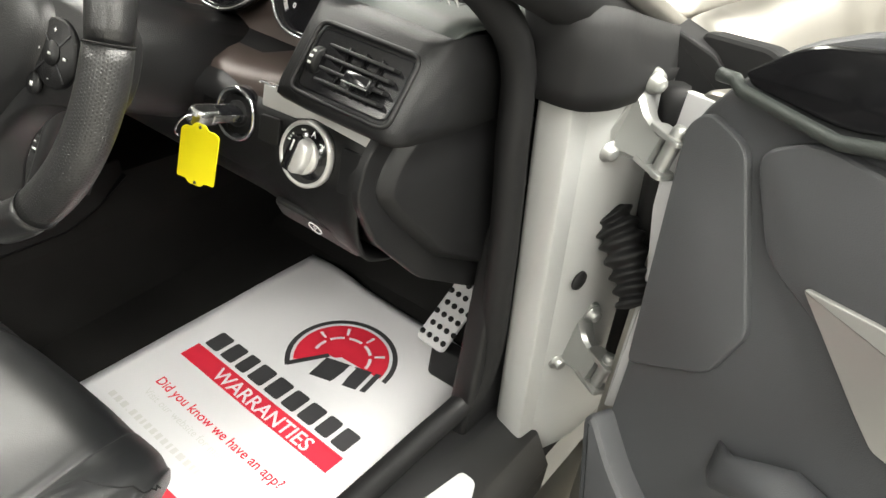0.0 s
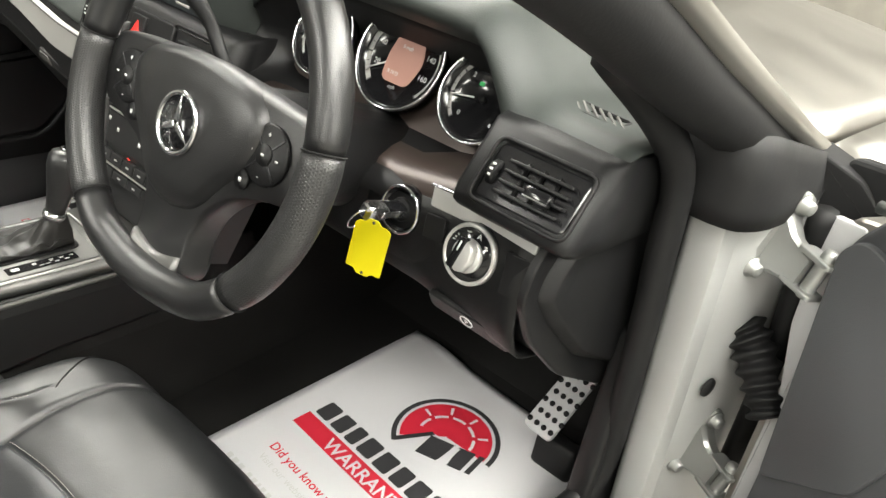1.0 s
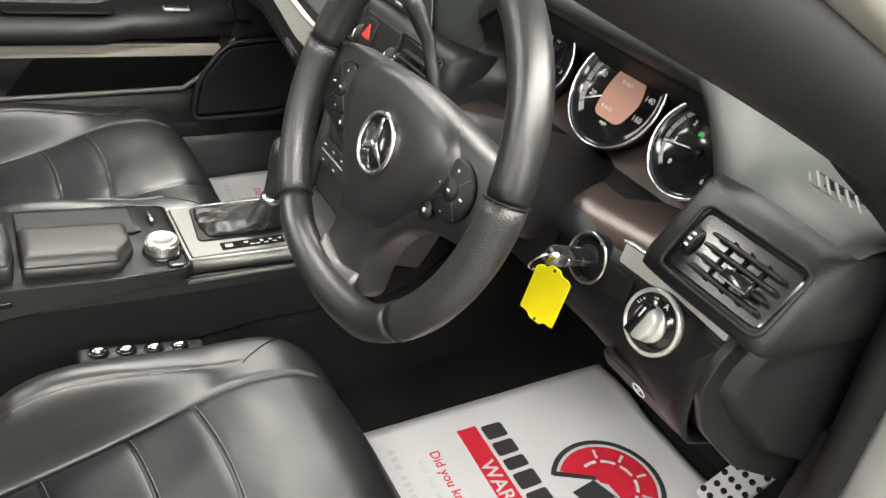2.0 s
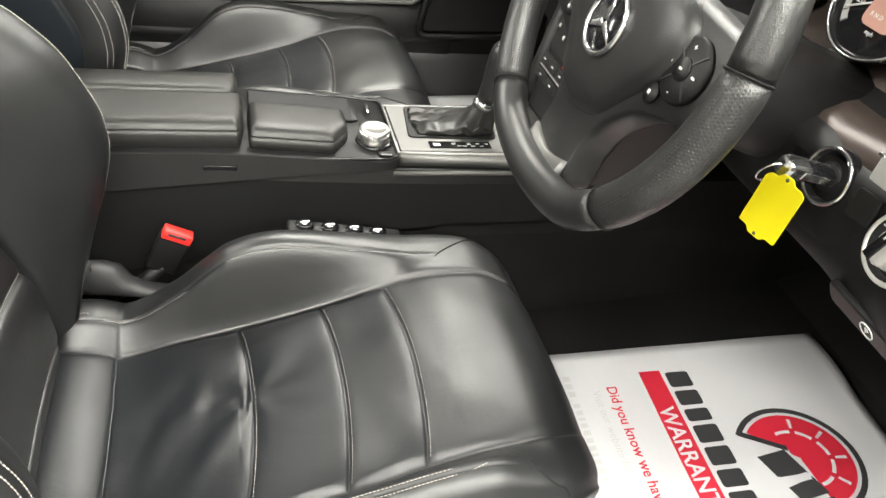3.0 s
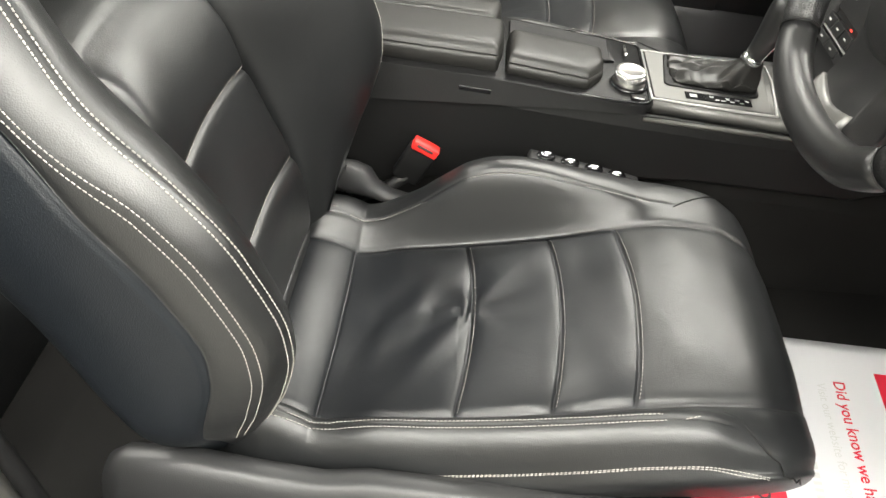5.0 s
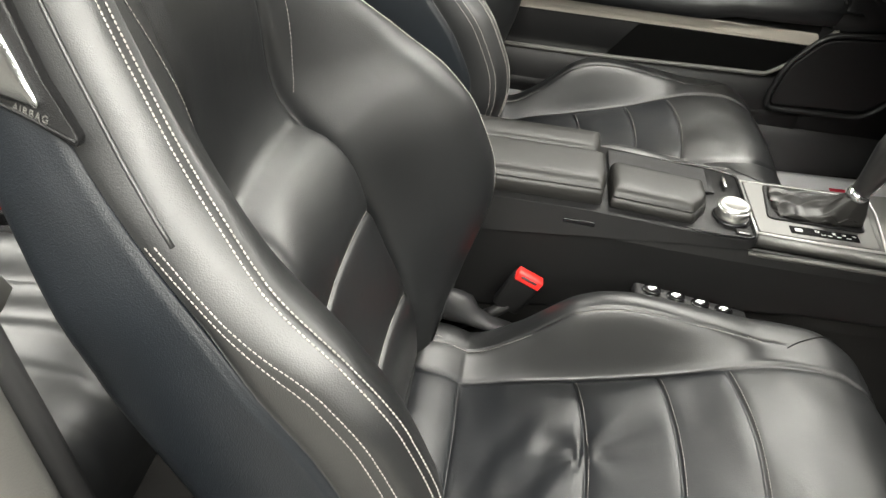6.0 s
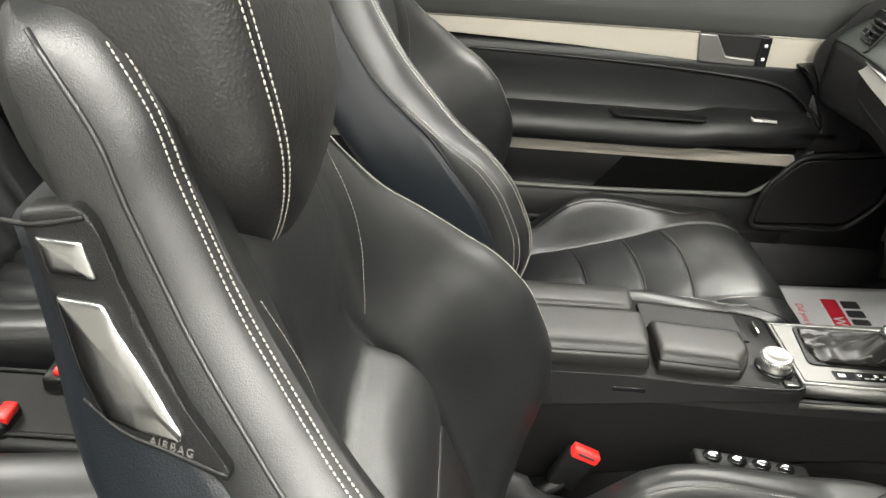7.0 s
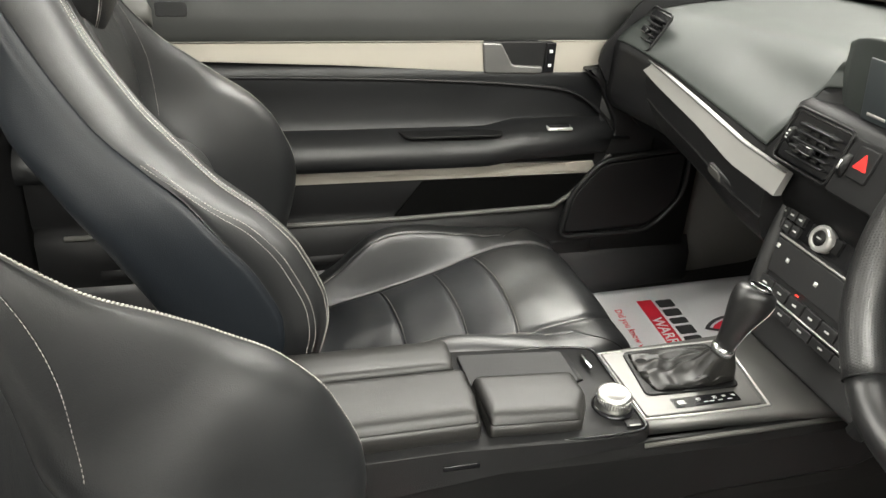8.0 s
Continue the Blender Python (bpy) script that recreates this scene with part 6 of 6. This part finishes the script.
door_skin("lower_panel", [(-0.75, 0.66), (-0.668, 0.66), (-0.664, 0.62), (-0.668, 0.56), (-0.675, 0.545), (-0.66, 0.53), (-0.66, 0.44), (-0.70, 0.36), (-0.75, 0.36)], -0.45, 0.62, PLASTIC_SOFT, "black lower door panel")
part("lower_strip", prism(rounded([(-0.4, 0.620), (0.608, 0.620), (0.595, 0.646), (-0.4, 0.648)], 0.003), 0.005, frame_m((-0.664, 0, 0), (1, 0, 0), (0, 1, 0)), 0.002), STRIP, pd, "satin silver strip")
# not hollow: the pocket's shade is a flat black sheet
part("pocket", prism(rounded([(0.19, 0.543), (0.525, 0.553), (0.585, 0.617), (0.245, 0.617)], 0.005), 0.003, frame_m((-0.6645, 0, 0), (1, 0, 0), (0, 1, 0)), 0.001), RECESS_SHADE, pd, "flat black sheet for the map pocket's shade")
part("pocket_rim", tube([Vector((-0.658, y, z)) for y, z in ((-0.4, 0.538), (0.19, 0.541), (0.36, 0.546), (0.52, 0.551), (0.555, 0.575), (0.60, 0.622), (0.63, 0.66))], 0.005, 8), GREY_PLASTIC, pd, "satin grey pocket rim")
sp = part("speaker_panel", prism(rounded([(0.545, 0.49), (0.56, 0.575), (0.615, 0.64), (0.80, 0.66), (0.80, 0.56), (0.74, 0.50)], 0.02), 0.006, frame_m((-0.655, 0, 0), (1, 0, 0), (0, 1, 0)), 0.003), PLASTIC, pd, "black speaker grille")
part("speaker_rim", tube([Vector((-0.648, y, z)) for y, z in rounded([(0.535, 0.482), (0.552, 0.578), (0.61, 0.65), (0.81, 0.672), (0.81, 0.56), (0.745, 0.488)], 0.03)], 0.006, 8, True), PLASTIC_SOFT, sp)
door_skin("front_panel", [(-0.75, 0.88), (-0.676, 0.88), (-0.664, 0.70), (-0.660, 0.44), (-0.75, 0.44)], 0.60, 0.84, PLASTIC_SOFT, "black door front panel", 3)
part("front_column", prism(rounded([(0.545, 0.834), (0.585, 0.838), (0.640, 0.900), (0.72, 0.905), (0.72, 0.665), (0.625, 0.655), (0.606, 0.668), (0.632, 0.705), (0.622, 0.735), (0.585, 0.800)], 0.010), 0.018, frame_m((-0.672, 0, 0), (1, 0, 0), (0, 1, 0)), 0.006, 3), PLASTIC_SOFT, pd, "black moulded front column")

# ---- driver's door, standing open ----
DA = radians(65)
dd = empty("driver_door", (0.86, 0.79, 0.3), "open car door with black trim and silver shell", "car door")
DM = Matrix.Translation((0.86, 0.79, 0)) @ Matrix(((math.sin(DA), 0, -math.cos(DA), 0), (-math.cos(DA), 0, -math.sin(DA), 0), (0, 1, 0, 0), (0, 0, 0, 1)))


def dpoly(name, poly, z0, depth, material, r=0.01, bevel=0.004, parent=dd, label="", seg=3):
    return part(name, prism(rounded(poly, r), depth, DM @ Matrix.Translation((0, 0, z0)), bevel, seg), material, parent, label)


dpoly("door_shell", [(-0.045, 0.38), (1.05, 0.32), (1.10, 0.6), (1.05, 0.96), (0.1, 0.96), (-0.05, 0.94), (-0.05, 0.8)], -0.14, 0.11, SILVER, 0.02, 0.008, label="silver painted door shell")
# trim in the lightened plastic, which makes up for light on this door
dpoly("door_trim", [(-0.005, 0.40), (1.02, 0.38), (1.05, 0.6), (1.02, 1.0), (0.5, 1.03), (0.11, 1.045), (0.05, 1.015), (0.012, 0.975), (-0.022, 0.925), (-0.004, 0.66)], -0.03, 0.03, DOOR_PLASTIC_LIT, 0.02, 0.008, label="black moulded door trim")
dpoly("speaker_cover", [(-0.021, 0.918), (-0.003, 0.939), (0.044, 0.928), (0.11, 0.784), (0.089, 0.724), (0.002, 0.667)], 0.0, 0.008, DOOR_PLASTIC_LIT, 0.012, 0.004, label="black cover panel")
dpoly("mirror_sail", [(0.02, 0.982), (0.03, 0.974), (0.117, 0.974), (0.2, 1.0), (0.18, 1.05), (0.066, 1.02)], 0.0, 0.012, PLASTIC_GLOSS, 0.02, 0.004, label="dark tweeter corner panel")
part("sail_rim", tube([DM @ Vector((x, y, 0.012)) for x, y in ((0.0, 0.972), (0.016, 0.974), (0.026, 0.968), (0.117, 0.966), (0.2, 0.99))], 0.006, 8), DASH_TOP, dd)
dpoly("leather_panel", [(0.055, 0.93), (0.1, 0.96), (0.9, 0.95), (0.9, 0.79), (0.2, 0.82), (0.10, 0.855)], 0.0, 0.012, DOOR_PLASTIC_LIT, 0.02, 0.006, label="dark grey soft door panel")
dpoly("silver_trim", [(0.14, 0.858), (0.203, 0.867), (0.9, 0.86), (0.9, 0.80), (0.238, 0.78), (0.216, 0.796)], 0.011, 0.006, ALU_SATIN, 0.006, 0.002, label="satin silver door trim")
part("door_pull", loft([[DM @ Vector((x, y + 0.02 * math.sin(a) , 0.0 + d * (0.5 + 0.5 * math.cos(a)))) for a in np.linspace(0, 2 * math.pi, 16, endpoint=False)] for x, y, d in ((0.125, 0.655, 0.004), (0.145, 0.66, 0.03), (0.2, 0.70, 0.05), (0.5, 0.70, 0.06), (0.9, 0.70, 0.05))]), DOOR_PLASTIC_LIT, dd, "black door pull")
dpoly("pocket_lip", [(-0.012, 0.585), (0.0, 0.60), (0.054, 0.55), (0.2, 0.5), (0.9, 0.5), (0.9, 0.42), (0.03, 0.44)], 0.0, 0.03, DOOR_PLASTIC_LIT, 0.03, 0.01, label="black door pocket")
dpoly("door_edge", [(-0.066, 0.93), (-0.025, 0.935), (-0.008, 0.66), (-0.008, 0.58), (-0.036, 0.56), (-0.038, 0.74), (-0.058, 0.81)], -0.036, 0.008, ALU_WHITE, 0.006, 0.003, label="pale silver door edge")
part("shell_corner", prism(rounded([(-0.09, -0.06), (0.0, -0.06), (0.03, 0.0), (-0.02, 0.015), (-0.1, 0.005)], 0.01), 0.02, DM @ Matrix.Translation((-0.01, 0.965, -0.10)), 0.005), RUBBER, dd, "black rubber corner seal")
# hinges and cable boot
for xc, zc, yc in ((0.776, 0.893, 0.825), (0.770, 0.600, 0.868)):
    hg = tagged(new("door_hinge"), "cast metal door hinge bolted to the pillar", "hinge", "door hinges")
    hg.location = (xc, yc, zc)
    # local y up along the pillar, x rearwards into the gap, z out towards the door
    HP = frame_m((xc, yc, zc), (0.88, -0.42, -0.1), (0.42, 0.90, -0.15))
    part("hinge_plate", prism(rounded([(-0.026, -0.044), (-0.004, -0.050), (0.014, -0.030), (0.010, -0.004), (0.016, 0.020), (0.014, 0.052), (-0.002, 0.056), (-0.014, 0.020), (-0.028, -0.016)], 0.009), 0.007, HP, 0.0025), HINGE, hg)
    crease(part("hinge_web", loft([[HP @ Vector((u, v, w)) for u, v in ((-0.014 + 4 * e * e, a), (-0.006, a - 0.004), (0.010, a - 0.002), (0.012, b), (-0.004, b + 0.004), (-0.012 + 4 * e * e, b))] for w, a, b, e in ((0.004, -0.036, 0.034, 0.0), (0.010, -0.030, 0.024, 0.02), (0.022, -0.024, 0.014, 0.03), (0.036, -0.021, 0.010, 0.03), (0.052, -0.020, 0.008, 0.02))]), HINGE, hg), 25)
    for v in (-0.023, 0.011):
        part("hinge_flange", prism(rounded([(-0.012, 0.034), (0.012, 0.034), (0.014, 0.072), (-0.013, 0.074)], 0.006), 0.005, HP @ Matrix.Translation((0, v, 0)) @ Matrix(((1, 0, 0, 0), (0, 0, 1, 0), (0, 1, 0, 0), (0, 0, 0, 1))), 0.0015), HINGE, hg)
    part("hinge_pin", lathe([(0, -0.028), (0.006, -0.028), (0.0075, -0.024), (0.0075, 0.020), (0.006, 0.024), (0, 0.024)], HP @ Matrix.Translation((0.0, -0.003, 0.060)) @ pose(0, 0, 0, 90, 0, 0), 16), HINGE, hg)
    for q in ((-0.013, -0.032), (0.003, 0.042)):
        part("bolt", lathe([(0, 0), (0.0115, 0), (0.0115, 0.002), (0.0078, 0.003), (0.0072, 0.009), (0.005, 0.0105), (0, 0.0105)], HP @ Matrix.Translation((q[0], q[1], 0.007)), 18), HINGE, hg)
bt = tagged(new("cable_boot"), "ribbed black rubber cable boot between pillar and door", "cable boot")
bt.location = (0.8, 0.83, 0.74)
path = cr([(0.758, 0.858, 0.782), (0.772, 0.858, 0.776), (0.795, 0.853, 0.757), (0.822, 0.842, 0.728), (0.842, 0.828, 0.705)], 96)
part("flange", tube(path[:8], [0.024, 0.029, 0.031, 0.031, 0.031, 0.029, 0.026, 0.024], 24), RUBBER, bt)
part("bellows", tube(path[7:90], [0.0200 + 0.0036 * math.sin(i * 0.62) + 0.0025 * math.sin(i / 83 * math.pi) for i in range(83)], 24), RUBBER, bt)
part("end_cuff", tube(path[88:], [0.020, 0.023, 0.024, 0.024, 0.024, 0.023, 0.021, 0.017], 24), RUBBER, bt)
# black tube stands for the dark gap between pillar and door
part("gap_seal", tube(cr([(0.806, 0.845, 0.93), (0.81, 0.87, 0.80), (0.81, 0.91, 0.68), (0.805, 0.945, 0.55)], 20), 0.014, 8), RUBBER, car, "black tube for the dark of the door gap")
for y_, z_ in ((0.80, 0.70), (0.835, 0.655)):
    part("grommet", lathe([(0, 0), (0.012, 0), (0.011, 0.003), (0, 0.004)], frame_m((0.771, y_ + 0.03, z_), (1, -0.2, 0), (0, 1, 0)), 16), RUBBER, car)

# ---- pedals ----
pdl = empty("accelerator_pedal", (0.585, 1.0, 0.4), "brushed steel accelerator pedal with rubber studs", "pedal")
PM = frame_m((0.566, 0.958, 0.500), (-0.1, -0.72, 0.69), (1, -0.1, 0))
part("pedal_plate", prism(rounded([(-0.028, -0.085), (0.024, -0.085), (0.030, 0.085), (-0.018, 0.085)], 0.01), 0.006, PM, 0.002), ALU_WHITE, pdl, "pale brushed steel pedal plate")
for r_ in range(9):
    for c in range(4):
        part("stud", lathe([(0, 0), (0.0044, 0), (0.0042, 0.002), (0, 0.0024)], PM @ Matrix.Translation((-0.019 + c * 0.0135 + r_ * 0.0008 + (0.006 if r_ % 2 else 0) - 0.003, -0.072 + r_ * 0.018, 0.006)), 10), RUBBER, pdl)
part("pedal_base", box(0.07, 0.03, 0.06, (0.585, 0.93, 0.40), 0.008), RUBBER, pdl)

# ---- paper floor mats ----


def paper_mat(x, y, z, turn, label):
    m = pose(x, y, z, 4.86, 0, turn)
    pm = empty("paper_mat", (x, y, z), label, "paper mat", "paper floor mats")
    w, h = 0.425, 0.62
    wave = lambda u, v: 0.0025 * noise.noise(Vector((u * 7, v * 6, x * 9))) + 0.006 * max(0, 1 - abs(v) / 0.02) * max(0, math.sin(u * 24))
    bm = loft([[m @ Vector((u, v, wave(u, v))) for u in np.linspace(0, w, 26)] for v in np.linspace(0, -h, 40)], False, False)
    sheet_ = part("sheet", bm, PAPER, pm, "white printed paper")
    sheet_.modifiers.new("thick", "SOLIDIFY").thickness = 0.0006

    def print_on(name, b, material, lift=0.0006):
        """Ink lies on the sheet, following its waves."""
        bmesh.ops.triangulate(b, faces=b.faces[:])
        for v in b.verts:
            v.co = m @ Vector((v.co.x, v.co.y, wave(v.co.x, v.co.y) + lift + v.co.z))
        return part(name, b, material, pm, smooth=False)

    def flat(poly):
        b = bmesh.new()
        b.faces.new([b.verts.new((p[0], p[1], 0)) for p in poly])
        return b

    def bars(u0, u1, n):
        return [u0 + (u1 - u0) * i / n for i in range(n + 1)]
    # the name line, as plain blocks with the letters' widths
    u = 0.055
    for wl in (0.036, 0.034, 0.029, 0.037, 0.037, 0.034, 0.036, 0.032, 0.034):
        print_on("name_block", flat(rounded([(u, -0.272), (u + wl - 0.007, -0.272), (u + wl - 0.007, -0.236), (u, -0.236)], 0.005, 3)), INK_DARK)
        u += wl
    strip_ = bmesh.new()
    us = bars(0.05, 0.364, 20)
    for u0, u1 in zip(us, us[1:]):
        strip_.faces.new([strip_.verts.new(q) for q in ((u0, -0.311, 0), (u1, -0.311, 0), (u1, -0.278, 0), (u0, -0.278, 0))])
    print_on("red_banner", strip_, INK_RED)
    I = Matrix.Translation
    print_on("print_line", lettering("WARRANTIES", 0.0325, I((0.118, -0.307, 0)), 0, bold=0.0005, spacing=1.0), PAPER, 0.0011)
    print_on("print_line", lettering("Did you know we have an app?", 0.0212, I((0.072, -0.369, 0)), 0, bold=0.0003), INK_RED)
    print_on("print_line", lettering("Visit our website for more information", 0.0168, I((0.078, -0.392, 0)), 0), INK_GREY)
    u = 0.046
    for wl in (0.011, 0.011, 0.011, 0.004, 0.009, 0.009, 0.006, 0.009, 0.009, 0.009, 0.009, 0.006, 0.009, 0.012, 0.009, 0.006, 0.006, 0.009, 0.009, 0.006, 0.004, 0.009, 0.008):
        print_on("web_block", flat([(u, -0.427), (u + wl - 0.001, -0.427), (u + wl - 0.001, -0.417 if wl > 0.005 else -0.425), (u, -0.417 if wl > 0.005 else -0.425)]), INK_GREY)
        u += wl + 0.0035
    # badge: red dial with dark outline, open below
    cx, cy = 0.224, -0.146

    def arc(r0, r1, a0, a1, n=30):
        b = bmesh.new()
        for i in range(n):
            q0, q1 = radians(a0 + (a1 - a0) * i / n), radians(a0 + (a1 - a0) * (i + 1) / n)
            b.faces.new([b.verts.new((cx + r * math.cos(q), cy + r * math.sin(q), 0)) for r, q in ((r0, q0), (r1, q0), (r1, q1), (r0, q1))])
        return b
    print_on("badge_outline", arc(0.078, 0.086, 4, 236), INK_DARK)
    print_on("badge_dial", arc(0.001, 0.073, 6, 228), INK_RED)
    for a in (25, 65, 105, 145, 185):
        print_on("badge_arc", arc(0.041, 0.046, a - 15, a + 15, 6), PAPER, 0.0012)
    for a in (45, 85, 125, 165):
        print_on("badge_tick", arc(0.050, 0.066, a - 2.2, a + 2.2, 2), PAPER, 0.0012)
    print_on("badge_notch", flat([(cx - 0.025, cy - 0.066), (cx + 0.09, cy - 0.03), (cx + 0.084, cy + 0.006), (cx - 0.022, cy - 0.012)]), PAPER, 0.0016)
    print_on("badge_bar", flat([(cx - 0.052, cy - 0.066), (cx - 0.044, cy - 0.070), (cx - 0.012, cy - 0.012), (cx - 0.020, cy - 0.010)]), INK_DARK, 0.0021)
    tilt = Matrix.Translation((cx - 0.008, cy - 0.060, 0)) @ Matrix.Rotation(radians(20), 4, "Z")
    for du, wl in ((0.0, 0.042), (0.048, 0.028), (0.082, 0.009)):
        print_on("badge_block", flat([tuple(tilt @ Vector(q)) for q in ((du, 0, 0), (du + wl, 0, 0), (du + wl + 0.008, 0.043, 0), (du + 0.008, 0.043, 0))]), INK_DARK, 0.0021)
    # award corner
    print_on("red_banner", flat([(0.13, -0.462), (0.415, -0.462), (0.415, -0.612), (0.13, -0.612)]), INK_RED)
    print_on("white_box", flat(rounded([(0.225, -0.477), (0.408, -0.477), (0.408, -0.552), (0.225, -0.552)], 0.004)), PAPER, 0.0009)
    print_on("print_line", lettering("MOTORTRADER", 0.022, I((0.232, -0.496, 0)), 0, bold=0.0005), INK_DARK, 0.0013)
    print_on("print_line", lettering("INDUSTRY AWARDS", 0.0145, I((0.232, -0.511, 0)), 0), INK_GREY, 0.0013)
    print_on("print_line", lettering("WINNER", 0.042, I((0.232, -0.545, 0)), 0, bold=0.0008), INK_RED, 0.0013)
    print_on("print_line", lettering("Warranty/Added-Value", 0.016, I((0.225, -0.572, 0)), 0), PAPER, 0.0011)
    print_on("print_line", lettering("Provider of the Year", 0.016, I((0.225, -0.592, 0)), 0), PAPER, 0.0011)
    return pm


paper_mat(0.219, 1.015, 0.3775, -3.5, "white printed paper floor mat with red banner, lying on carpet")
paper_mat(-0.605, 1.02, 0.378, -4.5, "white printed paper floor mat in the passenger footwell")

# ---- rear seats ----


def rear_seat(x0, label):
    rs = empty("rear_seat", (x0, -0.8, 0.3), label, "car seat", "rear seats")

    def ring(y, zi, w, n=60):
        half = [(0, zi), (0.10, zi + 0.002), (0.14, zi + 0.012), (0.19, zi + 0.03), (0.23, zi + 0.02), (0.245, zi - 0.04), (0.24, 0.30)]
        pts = cr([Vector((x * w, y, z)) for x, z in [(-a, b) for a, b in reversed(half)] + half[1:]], n)
        for p in pts:
            if abs(p.x) < 0.15 and p.z > 0.35:
                p.z += 0.016 * abs(math.cos(math.pi * p.x / 0.06)) ** 0.6 - 0.012
        return [Vector((p.x + x0, p.y, p.z)) for p in pts]
    part("cushion", loft([ring(y, z, w) for y, z, w in ((-0.98, 0.43, 1), (-0.82, 0.436, 1), (-0.65, 0.455, 1), (-0.52, 0.47, 1), (-0.44, 0.466, 0.98), (-0.39, 0.435, 0.95), (-0.375, 0.38, 0.92))]), LEATHER, rs, "black leather bench cushion")
    bk = []
    for L in np.linspace(0, 0.55, 24):
        r = []
        half = [(0, 0), (0.11, 0.002), (0.16, 0.02), (0.21, 0.03), (0.24, 0.0), (0.24, -0.08), (0, -0.09)]
        loop = half + [(-a, b) for a, b in reversed(half[1:-1])]
        for p in cr([Vector((a, b, 0)) for a, b in loop], 60, True):
            f = p.y
            if abs(p.x) < 0.15 and f > -0.03:
                f += 0.016 * abs(math.cos(math.pi * p.x / 0.06)) ** 0.6 - 0.012
            r.append(Vector((x0 + p.x, -0.93 - 0.42 * L + f, 0.43 + 0.9 * L)))
        bk.append(r)
    part("backrest", loft(bk), LEATHER, rs, "black leather bench back")
    return rs


rear_seat(0.36, "black leather rear seat with fluted panels")
rear_seat(-0.36, "black leather rear seat with fluted panels")
rc = empty("rear_console", (0, -0.75, 0.33), "black plastic tray between the rear seats", "console")
part("console_body", box(0.16, 0.5, 0.11, (0, -0.75, 0.385), 0.02), PLASTIC_SOFT, rc)
part("tray_mat", prism(rounded([(-0.06, -0.98), (0.06, -0.98), (0.06, -0.53), (-0.06, -0.53)], 0.02), 0.004, Matrix.Translation((0, 0, 0.4395)), 0.002), RUBBER, rc, "black rubber tray mat")
part("tray_rim", tube([Vector((p[0], p[1], 0.443)) for p in rounded([(-0.066, -0.986), (0.066, -0.986), (0.066, -0.524), (-0.066, -0.524)], 0.024)], 0.004, 8, True), PLASTIC, rc)
for x, y, z in ((-0.05, -0.68, 0.462), (0.045, -0.72, 0.455)):
    rb = empty("rear_buckle", (x, y, z), "rear seat-belt buckle with a red button", "seat-belt buckle", "rear buckles")
    part("buckle_body", box(0.05, 0.035, 0.05, (x, y, z - 0.02), 0.006), PLASTIC, rb)
    part("release_button", box(0.036, 0.02, 0.014, (x, y + 0.008, z + 0.006), 0.003), RED_PLASTIC, rb, "red button")
